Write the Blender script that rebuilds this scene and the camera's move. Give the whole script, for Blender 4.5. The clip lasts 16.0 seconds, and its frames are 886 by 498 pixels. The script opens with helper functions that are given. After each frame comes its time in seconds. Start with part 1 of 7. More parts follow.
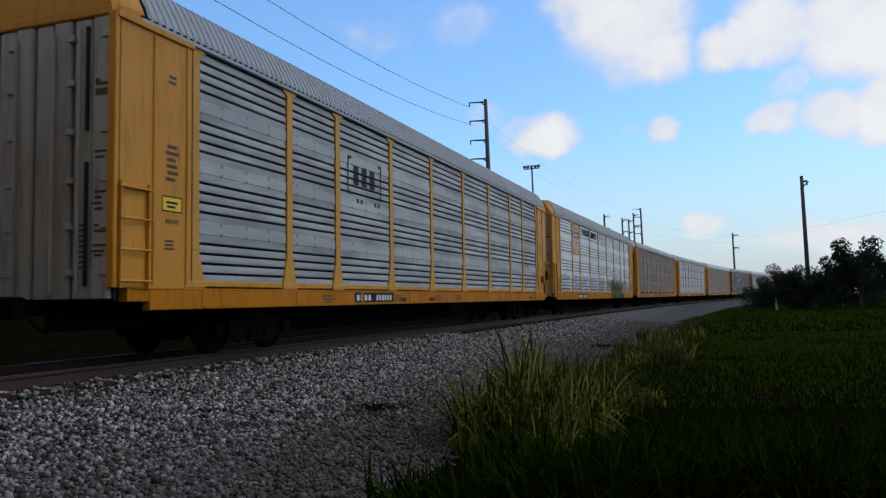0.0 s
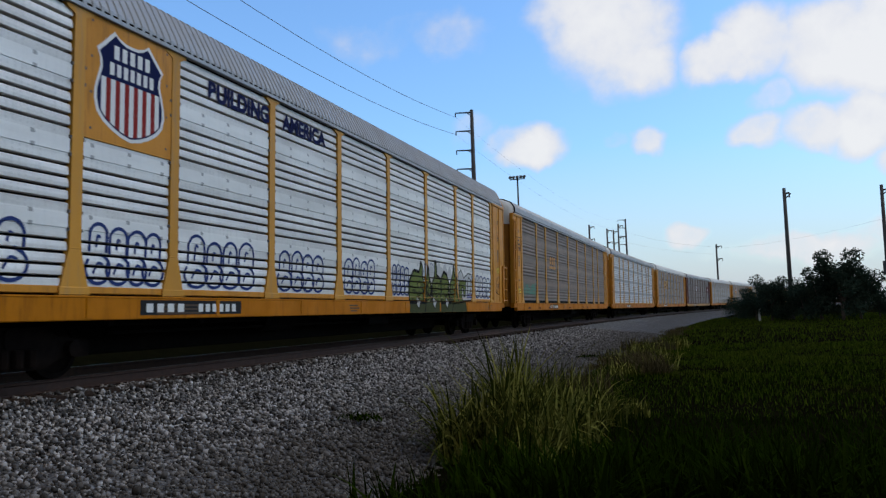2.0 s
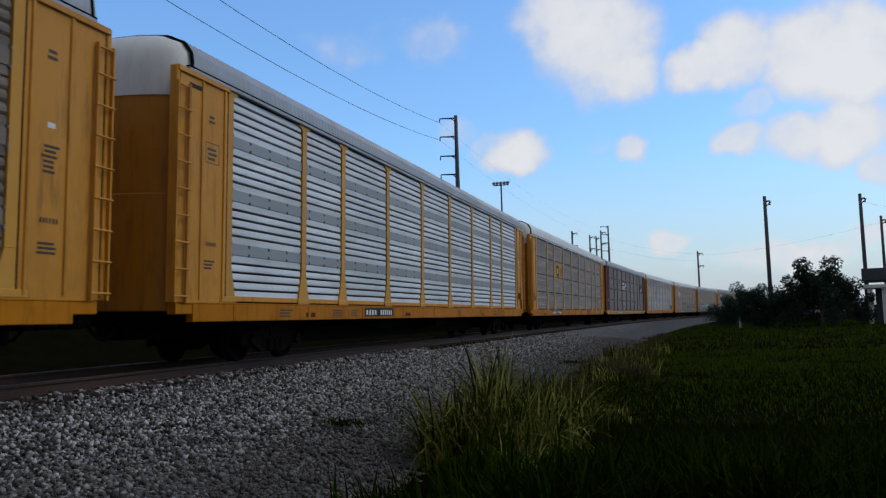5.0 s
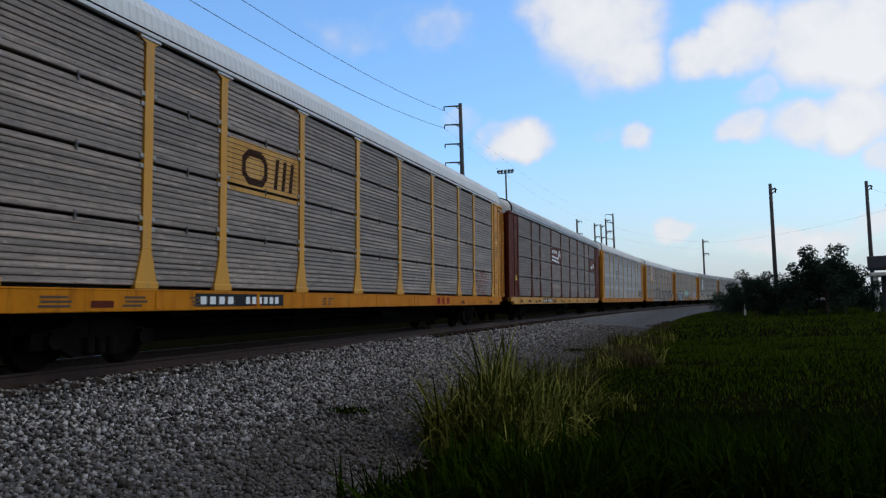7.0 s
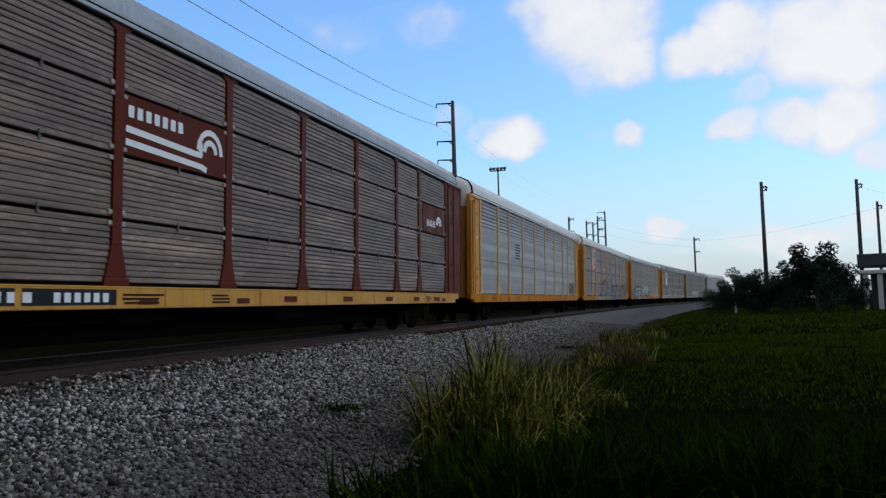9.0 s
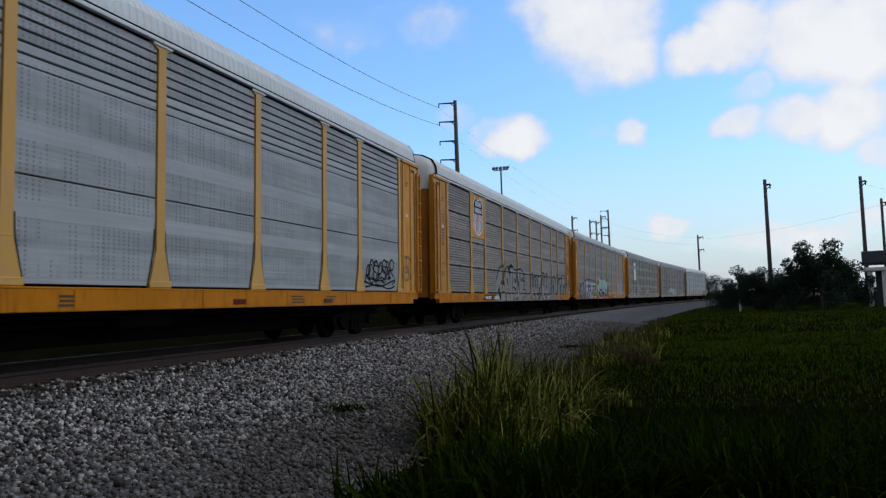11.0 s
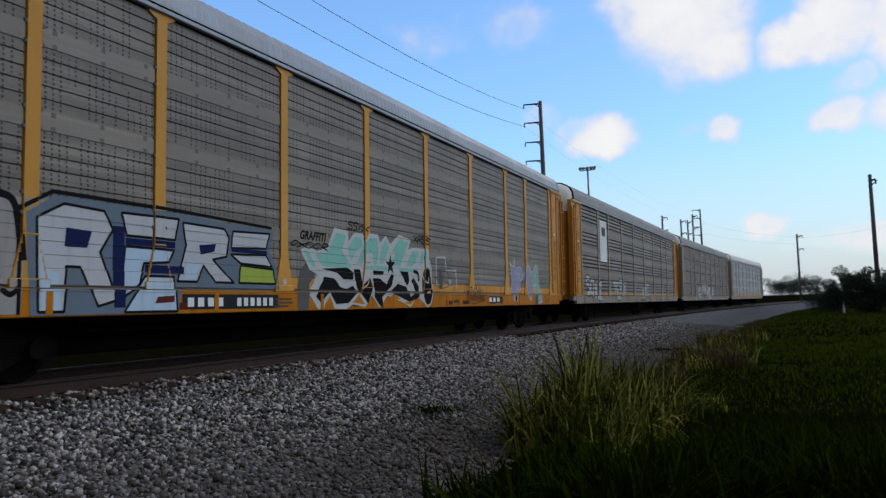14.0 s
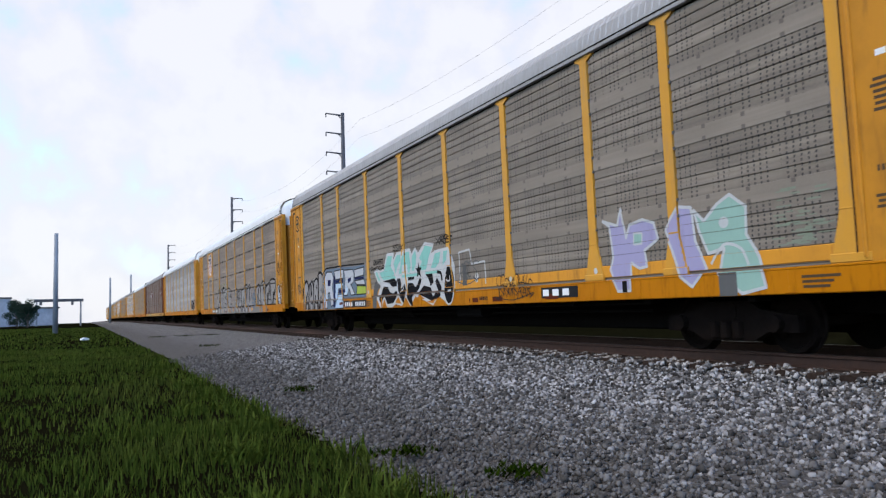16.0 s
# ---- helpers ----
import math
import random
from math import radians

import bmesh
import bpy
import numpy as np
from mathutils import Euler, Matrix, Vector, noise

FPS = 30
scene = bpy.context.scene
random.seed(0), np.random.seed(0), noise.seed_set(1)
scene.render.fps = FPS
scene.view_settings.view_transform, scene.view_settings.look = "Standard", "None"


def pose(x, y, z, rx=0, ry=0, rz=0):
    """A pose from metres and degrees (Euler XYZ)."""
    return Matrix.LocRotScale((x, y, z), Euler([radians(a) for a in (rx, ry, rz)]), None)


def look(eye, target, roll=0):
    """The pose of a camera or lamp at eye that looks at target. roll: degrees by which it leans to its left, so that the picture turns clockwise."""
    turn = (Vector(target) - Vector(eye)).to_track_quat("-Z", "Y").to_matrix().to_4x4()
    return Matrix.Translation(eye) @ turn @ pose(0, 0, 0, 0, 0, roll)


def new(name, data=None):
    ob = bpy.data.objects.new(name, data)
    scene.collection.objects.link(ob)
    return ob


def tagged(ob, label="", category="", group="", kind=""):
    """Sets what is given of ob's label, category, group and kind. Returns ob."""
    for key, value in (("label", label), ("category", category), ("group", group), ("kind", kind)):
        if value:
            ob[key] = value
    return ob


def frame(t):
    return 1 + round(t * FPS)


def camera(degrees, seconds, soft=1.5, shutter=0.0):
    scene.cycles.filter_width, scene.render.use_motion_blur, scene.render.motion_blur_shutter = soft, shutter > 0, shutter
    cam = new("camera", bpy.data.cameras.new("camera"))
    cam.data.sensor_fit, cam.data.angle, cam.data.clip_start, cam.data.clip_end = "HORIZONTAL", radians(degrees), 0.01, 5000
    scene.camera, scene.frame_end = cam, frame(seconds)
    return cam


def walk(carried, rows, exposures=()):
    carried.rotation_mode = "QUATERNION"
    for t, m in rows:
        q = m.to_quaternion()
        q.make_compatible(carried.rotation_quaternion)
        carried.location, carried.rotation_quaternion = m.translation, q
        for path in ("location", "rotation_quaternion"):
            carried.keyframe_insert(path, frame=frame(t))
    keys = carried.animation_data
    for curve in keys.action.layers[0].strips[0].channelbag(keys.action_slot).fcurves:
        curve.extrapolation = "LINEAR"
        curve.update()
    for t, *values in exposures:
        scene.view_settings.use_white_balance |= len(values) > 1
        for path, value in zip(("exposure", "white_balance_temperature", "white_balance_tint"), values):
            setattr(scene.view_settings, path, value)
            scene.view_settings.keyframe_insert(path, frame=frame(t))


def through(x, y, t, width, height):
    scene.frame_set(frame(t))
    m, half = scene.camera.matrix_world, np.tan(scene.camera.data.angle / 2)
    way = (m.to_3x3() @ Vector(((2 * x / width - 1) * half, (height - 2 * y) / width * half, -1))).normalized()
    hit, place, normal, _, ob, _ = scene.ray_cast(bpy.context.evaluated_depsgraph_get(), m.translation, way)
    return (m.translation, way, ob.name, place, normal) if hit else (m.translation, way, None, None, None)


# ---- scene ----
cam = camera(59.26, 16.0, soft=1.3, shutter=0.06)

# the eye stands beside the line; z = 0 is the top of the rails abreast of it
EYE = (0.0, 0.0, 0.70)
PATH = [
    (0.0, 19.70, 3.84, 2.05), (0.5, 18.87, 4.17, 1.64), (1.0, 18.80, 3.87, 1.80), (1.5, 18.44, 4.23, 1.72),
    (2.0, 18.62, 4.53, 1.88), (2.5, 18.14, 4.55, 2.14), (3.0, 18.32, 4.80, 1.92), (3.5, 17.66, 5.07, 1.83),
    (4.0, 17.26, 5.08, 1.54), (5.2, 17.40, 4.85, 1.60), (6.5, 17.66, 4.53, 1.40), (7.0, 17.71, 4.03, 1.65), (7.5, 17.75, 4.00, 1.83),
    (8.0, 17.44, 3.60, 1.78), (8.5, 17.37, 3.66, 1.74), (9.0, 17.13, 3.83, 1.63), (10.2, 17.28, 3.82, 1.85), (11.5, 17.45, 3.82, 2.02),
    (12.0, 17.32, 3.86, 2.23), (12.5, 17.58, 3.93, 2.12), (13.0, 18.31, 4.49, 2.39), (13.5, 18.39, 4.21, 2.35),
    (13.8, 19.93, 4.31, 2.36), (14.0, 23.75, 4.20, 2.05), (14.1, 27.39, 4.81, 2.19), (14.3, 37.10, 6.46, 2.53),
    (14.5, 49.77, 6.47, 2.05), (14.7, 66.19, 5.45, 2.31), (15.0, 95.87, 4.86, 2.65), (15.3, 122.95, 5.13, 1.63),
    (15.6, 142.47, 4.18, 1.88), (15.8, 151.08, 4.40, 2.60), (16.0, 155.43, 4.67, 1.62)]
walk(cam, [(t, pose(*EYE, 90 + p, r, y)) for t, y, p, r in PATH],
     exposures=[(0.0, -0.10, 6750, 11), (3.5, -0.12, 6750, 11), (4.0, -0.20, 6650, 11), (6.5, -0.25, 6650, 11), (7.0, -0.10, 6750, 11), (9.0, -0.04, 6750, 11), (13.8, -0.08, 6750, 11), (14.5, 0.6, 7900, 17), (15.0, 1.25, 8100, 18), (15.5, 1.30, 7700, 16), (16.0, 1.08, 7000, 15)])

# ---- light ----
SUN_AZ, SUN_EL = 288.0, 50.0      # yaw of the way to the sun from +y, height in degrees


def build_world():
    world = bpy.data.worlds.new("sky")
    scene.world = world
    world.use_nodes = True
    nt = world.node_tree
    nt.nodes.clear()
    N, L = nt.nodes.new, nt.links.new
    out, bg = N("ShaderNodeOutputWorld"), N("ShaderNodeBackground")
    sky = N("ShaderNodeTexSky")
    sky.sky_type, sky.sun_disc = "NISHITA", False
    sky.sun_elevation, sky.sun_rotation = radians(SUN_EL), radians(-SUN_AZ)
    sky.air_density, sky.dust_density, sky.ozone_density = 1.3, 1.2, 1.5
    tc = N("ShaderNodeTexCoord")
    norm = N("ShaderNodeVectorMath")
    norm.operation = "NORMALIZE"
    L(tc.outputs["Generated"], norm.inputs[0])
    bend = N("ShaderNodeTexNoise")
    bend.inputs["Scale"].default_value, bend.inputs["Detail"].default_value = 13.0, 6.0
    L(norm.outputs[0], bend.inputs["Vector"])
    centred = N("ShaderNodeVectorMath")
    centred.operation = "MULTIPLY_ADD"
    centred.inputs[1].default_value, centred.inputs[2].default_value = (0.060,) * 3, (-0.030,) * 3
    L(bend.outputs["Color"], centred.inputs[0])
    warped = N("ShaderNodeVectorMath")
    warped.operation = "ADD"
    L(norm.outputs[0], warped.inputs[0])
    L(centred.outputs[0], warped.inputs[1])
    n1 = N("ShaderNodeTexNoise")
    n1.inputs["Scale"].default_value, n1.inputs["Detail"].default_value = 11.0, 5.0
    n1.inputs["Roughness"].default_value = 0.55
    L(norm.outputs[0], n1.inputs["Vector"])

    def math_node(op, a, b=None, clamp=False):
        m = N("ShaderNodeMath")
        m.operation, m.use_clamp = op, clamp
        for i, v in enumerate((a, b)):
            if v is None:
                continue
            if isinstance(v, (int, float)):
                m.inputs[i].default_value = v
            else:
                L(v, m.inputs[i])
        return m.outputs[0]

    # cumulus puffs: yaw, height, half width, half height (degrees), thickness
    puffs = [(5.5, 19.2, 5.0, 4.9, 1.0), (7.6, 21.5, 4.2, 3.4, 0.95), (3.4, 17.0, 3.0, 2.6, 0.9),
             (11.7, 11.6, 2.9, 1.9, 1.0), (13.2, 12.3, 1.9, 1.3, 0.75), (15.6, 13.2, 2.4, 1.4, 0.5), (3.5, 11.5, 1.2, 1.4, 0.8), (5.4, 12.0, 1.5, 0.9, 0.45),
             (-1.7, 16.6, 2.6, 1.8, 0.95), (-4.6, 17.6, 3.4, 2.9, 1.0), (-8.4, 16.8, 4.4, 3.6, 1.0), (-11.8, 16.0, 4.2, 3.8, 1.0), (-16.5, 15.6, 5.0, 4.0, 1.0), (-5.4, 13.8, 1.9, 1.8, 0.8),
             (-4.4, 11.4, 2.5, 1.6, 0.95), (-7.8, 11.5, 2.6, 1.9, 0.95), (-10.8, 11.4, 3.2, 2.6, 1.0), (-13.4, 8.6, 2.2, 2.0, 0.8), (0.9, 5.0, 2.3, 1.2, 0.85),
             (-6.5, 3.4, 7.0, 1.5, 0.75), (-15.0, 4.2, 6.0, 2.0, 0.85), (10.0, 3.2, 5.0, 1.2, 0.6), (17.8, 20.0, 3.6, 1.9, 0.44), (20.5, 20.6, 3.0, 1.4, 0.36), (23.4, 19.4, 4.2, 1.7, 0.38), (-22.0, 15.0, 6.0, 5.0, 0.9), (-30.0, 20.0, 8.0, 6.0, 1.0)]
    total = None
    for yaw, el, hw, hh, dens in puffs:
        a, e = radians(yaw), radians(el)
        c = Vector((-math.sin(a) * math.cos(e), math.cos(a) * math.cos(e), math.sin(e)))
        right = Vector((math.cos(a), math.sin(a), 0))
        up = right.cross(c)

        def dot(v):
            d = N("ShaderNodeVectorMath")
            d.operation = "DOT_PRODUCT"
            d.inputs[1].default_value = v
            L(warped.outputs[0], d.inputs[0])
            return d.outputs["Value"]
        u = math_node("MULTIPLY", dot(right), 1 / math.sin(radians(hw)))
        v = math_node("MULTIPLY", math_node("SUBTRACT", dot(up), 0.0), 1 / math.sin(radians(hh)))
        r2 = math_node("ADD", math_node("MULTIPLY", u, u), math_node("MULTIPLY", v, v))
        front = math_node("GREATER_THAN", dot(c), 0.0)
        fall = math_node("MULTIPLY", math_node("MULTIPLY", math_node("SUBTRACT", 1.25, r2, True), front), dens)
        total = fall if total is None else math_node("MAXIMUM", total, fall)
    # a broken white deck fills the half of the sky over the other end of the line
    sep = N("ShaderNodeSeparateXYZ")
    L(norm.outputs[0], sep.inputs[0])
    deck = math_node("MULTIPLY", math_node("ADD", math_node("MULTIPLY", sep.outputs["Y"], -1.0), 0.34), 2.0, True)
    total = math_node("MAXIMUM", total, math_node("MULTIPLY", deck, 1.02))
    mass = math_node("ADD", total, math_node("MULTIPLY", math_node("SUBTRACT", n1.outputs["Fac"], 0.5), 1.5))
    ramp = N("ShaderNodeMapRange")
    ramp.interpolation_type = "SMOOTHSTEP"
    ramp.inputs["From Min"].default_value, ramp.inputs["From Max"].default_value = 0.16, 1.0
    L(mass, ramp.inputs["Value"])
    haze = N("ShaderNodeMapRange")
    haze.inputs["From Min"].default_value, haze.inputs["From Max"].default_value = 0.0, 0.20
    haze.inputs["To Min"].default_value, haze.inputs["To Max"].default_value = 0.72, 0.0
    L(sep.outputs["Z"], haze.inputs["Value"])
    cover = math_node("MULTIPLY", math_node("MAXIMUM", ramp.outputs[0], haze.outputs[0]), 0.96, True)
    # cloud tone: brighter in the thick tops, greyer below
    tone = N("ShaderNodeMix")
    tone.data_type = "RGBA"
    tone.inputs["A"].default_value, tone.inputs["B"].default_value = (6.5, 7.0, 8.5, 1), (9.0, 9.35, 9.8, 1)
    L(math_node("MULTIPLY", math_node("SUBTRACT", mass, 0.4), 1.4, True), tone.inputs["Factor"])
    gain = N("ShaderNodeMix")
    gain.data_type, gain.blend_type = "RGBA", "MULTIPLY"
    gain.inputs["Factor"].default_value = 1.0
    gain.inputs["B"].default_value = (1.20, 1.78, 2.42, 1)
    L(sky.outputs[0], gain.inputs["A"])
    # the deck over the far half is thinner and greyer than the sunlit puffs
    dim = N("ShaderNodeMix")
    dim.data_type, dim.blend_type = "RGBA", "MULTIPLY"
    dim.inputs["B"].default_value = (0.455, 0.472, 0.495, 1)
    L(deck, dim.inputs["Factor"])
    L(tone.outputs["Result"], dim.inputs["A"])
    mix = N("ShaderNodeMix")
    mix.data_type = "RGBA"
    L(cover, mix.inputs["Factor"])
    L(gain.outputs["Result"], mix.inputs["A"])
    L(dim.outputs["Result"], mix.inputs["B"])
    L(mix.outputs["Result"], bg.inputs["Color"])
    bg.inputs["Strength"].default_value = 0.1
    L(bg.outputs[0], out.inputs[0])


build_world()
sun = new("sun", bpy.data.lights.new("sun", "SUN"))
sun.data.energy, sun.data.angle, sun.data.color = 0.85, radians(15), (1.0, 0.86, 0.66)
_a, _e = radians(SUN_AZ), radians(SUN_EL)
sun.matrix_world = look((-math.sin(_a) * math.cos(_e) * 60, math.cos(_a) * math.cos(_e) * 60, 60 * math.sin(_e)), (0, 0, 0))


# ---- materials ----
class Nodes:
    """A small writer for node materials."""

    def __init__(self, name, rough=0.7, metal=0.0, spec=0.4):
        self.mat = bpy.data.materials.new(name)
        self.mat.use_nodes = True
        self.nt = self.mat.node_tree
        self.bsdf = self.nt.nodes["Principled BSDF"]
        self.bsdf.inputs["Roughness"].default_value = rough
        self.bsdf.inputs["Metallic"].default_value = metal
        self.bsdf.inputs["Specular IOR Level"].default_value = spec
        self.coord = self.nt.nodes.new("ShaderNodeTexCoord")
        self.info = self.nt.nodes.new("ShaderNodeObjectInfo")

    def link(self, a, b):
        self.nt.links.new(a, b)

    def stretched(self, scale, source="Object", drift=True):
        m = self.nt.nodes.new("ShaderNodeMapping")
        m.inputs["Scale"].default_value = scale
        self.link(self.coord.outputs[source], m.inputs["Vector"])
        if drift:
            k = self.nt.nodes.new("ShaderNodeMath")
            k.operation = "MULTIPLY"
            k.inputs[1].default_value = 37.0
            self.link(self.info.outputs["Random"], k.inputs[0])
            self.link(k.outputs[0], m.inputs["Location"])
        return m.outputs[0]

    def noise(self, vec, scale, detail=4.0, rough=0.6):
        n = self.nt.nodes.new("ShaderNodeTexNoise")
        n.inputs["Scale"].default_value, n.inputs["Detail"].default_value, n.inputs["Roughness"].default_value = scale, detail, rough
        self.link(vec, n.inputs["Vector"])
        return n.outputs["Fac"]

    def range(self, v, lo, hi, a=0.0, b=1.0):
        m = self.nt.nodes.new("ShaderNodeMapRange")
        for k, x in (("From Min", lo), ("From Max", hi), ("To Min", a), ("To Max", b)):
            m.inputs[k].default_value = x
        self.link(v, m.inputs["Value"])
        return m.outputs[0]

    def math(self, op, a, b=0.0, clamp=False):
        m = self.nt.nodes.new("ShaderNodeMath")
        m.operation, m.use_clamp = op, clamp
        for i, v in enumerate((a, b)):
            if isinstance(v, (int, float)):
                m.inputs[i].default_value = v
            else:
                self.link(v, m.inputs[i])
        return m.outputs[0]

    def mix(self, fac, a, b, mode="MIX"):
        m = self.nt.nodes.new("ShaderNodeMix")
        m.data_type, m.blend_type = "RGBA", mode
        for key, v in (("Factor", fac), ("A", a), ("B", b)):
            if isinstance(v, (int, float)):
                m.inputs[key].default_value = v
            elif isinstance(v, tuple):
                m.inputs[key].default_value = (*v, 1) if len(v) == 3 else v
            else:
                self.link(v, m.inputs[key])
        return m.outputs["Result"]

    def bump(self, h, dist=0.01, strength=0.5):
        b = self.nt.nodes.new("ShaderNodeBump")
        b.inputs["Distance"].default_value, b.inputs["Strength"].default_value = dist, strength
        self.link(h, b.inputs["Height"])
        self.link(b.outputs[0], self.bsdf.inputs["Normal"])

    def colour(self, c):
        if isinstance(c, tuple):
            self.bsdf.inputs["Base Color"].default_value = (*c, 1)
        else:
            self.link(c, self.bsdf.inputs["Base Color"])
        return self

    def rough(self, v):
        self.link(v, self.bsdf.inputs["Roughness"])


def painted(name, base, dirt=(0.09, 0.06, 0.045), wear=0.5, rough=0.5, metal=0.0, pieces=0.12, spec=0.25):
    """Old vehicle paint: streaks of dirt that run down, blotches, fine grain, a slight change from piece to piece."""
    n = Nodes(name, rough, metal, spec)
    down = n.noise(n.stretched((3.0, 3.0, 0.40)), 2.2, 5.0, 0.72)
    blot = n.noise(n.stretched((1, 1, 1)), 1.3, 5.0, 0.6)
    grain = n.noise(n.stretched((1, 1, 1)), 60.0, 3.0, 0.7)
    c = n.mix(n.range(down, 0.52, 0.80, 0.0, wear), base, dirt)
    c = n.mix(n.range(blot, 0.48, 0.80, 0.0, wear * 0.8), c, tuple(0.55 * b + 0.45 * d for b, d in zip(base, dirt)))
    c = n.mix(n.range(grain, 0.3, 0.7, 0.0, 0.22), c, tuple(x * 0.7 for x in base))
    c = n.mix(1.0, c, n.mix(n.info.outputs["Random"], (1 - pieces,) * 3, (1.0, 1.0, 1.0)), "MULTIPLY")
    n.colour(c)
    n.rough(n.range(blot, 0.3, 0.7, rough - 0.1, rough + 0.18))
    n.bump(grain, 0.004, 0.25)
    return n.mat


LAP_Z, LAP_STEP = 1.16 + 0.945, 0.99      # lowest lap of the side sheets, distance from lap to lap


def galvanised(name, base, dark, holes=0.0, streak=0.5, pieces=0.25, rivets=False, metal=0.30, bands=0.6, laps=1.0):
    """Zinc-coated sheet with spangle, vertical dirt and, on some cars, columns of punched vent holes."""
    n = Nodes(name, 0.52, metal, 0.25)
    o = n.stretched((1, 1, 1))
    spangle = n.noise(o, 34.0, 3.0, 0.7)
    sheet = n.noise(n.stretched((0.2, 0.55, 2.6)), 1.2, 2.0, 0.5)
    down = n.noise(n.stretched((4.0, 4.0, 0.35)), 3.4, 5.0, 0.7)
    c = n.mix(n.range(sheet, 0.36, 0.64), dark, base)
    band = n.noise(n.stretched((0.05, 0.22, 15.0)), 1.0, 3.0, 0.6)
    c = n.mix(n.range(band, 0.42, 0.62, 0.0, bands), c, tuple(b * 0.5 for b in dark))
    wide = n.noise(n.stretched((0.05, 0.16, 4.2)), 1.0, 2.0, 0.5)
    c = n.mix(n.range(wide, 0.38, 0.62, 0.0, 0.15 + 0.66 * bands), c, tuple(b * 0.6 for b in dark))
    scuff = n.noise(n.stretched((1.0, 1.4, 9.0)), 2.2, 5.0, 0.75)
    worn = bands > 0.7
    c = n.mix(n.range(scuff, 0.58 if worn else 0.66, 0.72 if worn else 0.78, 0.0, 0.7 if worn else 0.5), c, tuple(min(0.8, b * (1.9 if worn else 1.5)) for b in base))
    if worn:
        c = n.mix(n.range(scuff, 0.32, 0.47, 0.92, 0.0), c, tuple(b * 0.22 for b in dark))
    c = n.mix(n.range(spangle, 0.35, 0.7, 0.0, 0.28), c, tuple(min(1, b * 1.18) for b in base))
    c = n.mix(n.range(down, 0.52, 0.80, 0.0, streak), c, (0.11, 0.09, 0.075))
    sep = n.nt.nodes.new("ShaderNodeSeparateXYZ")
    n.link(n.coord.outputs["Object"], sep.inputs[0])
    # height above or below the nearest lap of the sheets, in laps
    lap = n.math("ABSOLUTE", n.math("SUBTRACT", n.math("FRACT", n.math("MULTIPLY", n.math("SUBTRACT", sep.outputs["Z"], LAP_Z - LAP_STEP / 2), 1 / LAP_STEP)), 0.5))
    flat = n.math("LESS_THAN", lap, 0.115)
    if laps != 1.0:
        c = n.mix(n.math("MULTIPLY", flat, 0.85), c, tuple(b * laps for b in base))
    if rivets:
        ry = n.math("LESS_THAN", n.math("ABSOLUTE", n.math("SUBTRACT", n.math("FRACT", n.math("ADD", n.math("MULTIPLY", sep.outputs["Y"], 1 / 0.72), 0.5)), 0.5)), 0.048)
        rz = n.math("LESS_THAN", n.math("ABSOLUTE", n.math("SUBTRACT", lap, 0.084)), 0.029)
        c = n.mix(n.math("MULTIPLY", n.math("MULTIPLY", ry, rz), 0.95), c, (0.018, 0.016, 0.015))
    if holes > 0:
        fy = n.math("FRACT", n.math("MULTIPLY", sep.outputs["Y"], 1 / 0.105))
        fz = n.math("FRACT", n.math("MULTIPLY", sep.outputs["Z"], 1 / 0.060))
        spot = n.math("MULTIPLY", n.math("LESS_THAN", fy, 0.26), n.math("LESS_THAN", fz, 0.55))
        col = n.noise(n.stretched((0.0, 5.5, 0.55)), 1.0, 1.0)
        spot = n.math("MULTIPLY", spot, n.math("GREATER_THAN", col, 0.458))
        spot = n.math("MULTIPLY", spot, n.math("SUBTRACT", 1.0, flat))
        c = n.mix(n.math("MULTIPLY", flat, 0.35), c, tuple(min(0.9, b * 1.2) for b in base))
        c = n.mix(n.math("MULTIPLY", spot, holes), c, (0.03, 0.028, 0.026))
    c = n.mix(1.0, c, n.mix(n.info.outputs["Random"], (1 - pieces,) * 3, (1.0, 1.0, 1.0)), "MULTIPLY")
    n.colour(c)
    n.rough(n.range(spangle, 0.3, 0.7, 0.42, 0.66))
    n.bump(n.noise(n.stretched((1, 0.6, 1)), 3.5, 2.0), 0.02, 0.25)
    return n.mat


def plain(name, base, rough=0.75, metal=0.0, vary=0.35, scale=8.0, bump=0.01, source="Object", spec=0.35):
    n = Nodes(name, rough, metal, spec)
    v = n.stretched((1, 1, 1), source)
    a, b = n.noise(v, scale, 6.0, 0.65), n.noise(v, scale * 0.13, 3.0)
    c = n.mix(n.range(a, 0.3, 0.7), tuple(x * (1 - vary) for x in base), tuple(min(1, x * (1 + vary)) for x in base))
    c = n.mix(n.range(b, 0.35, 0.65, 0.0, 0.5), c, tuple(x * (1 - 0.6 * vary) for x in base))
    n.colour(c)
    n.bump(a, bump, 0.5)
    return n.mat


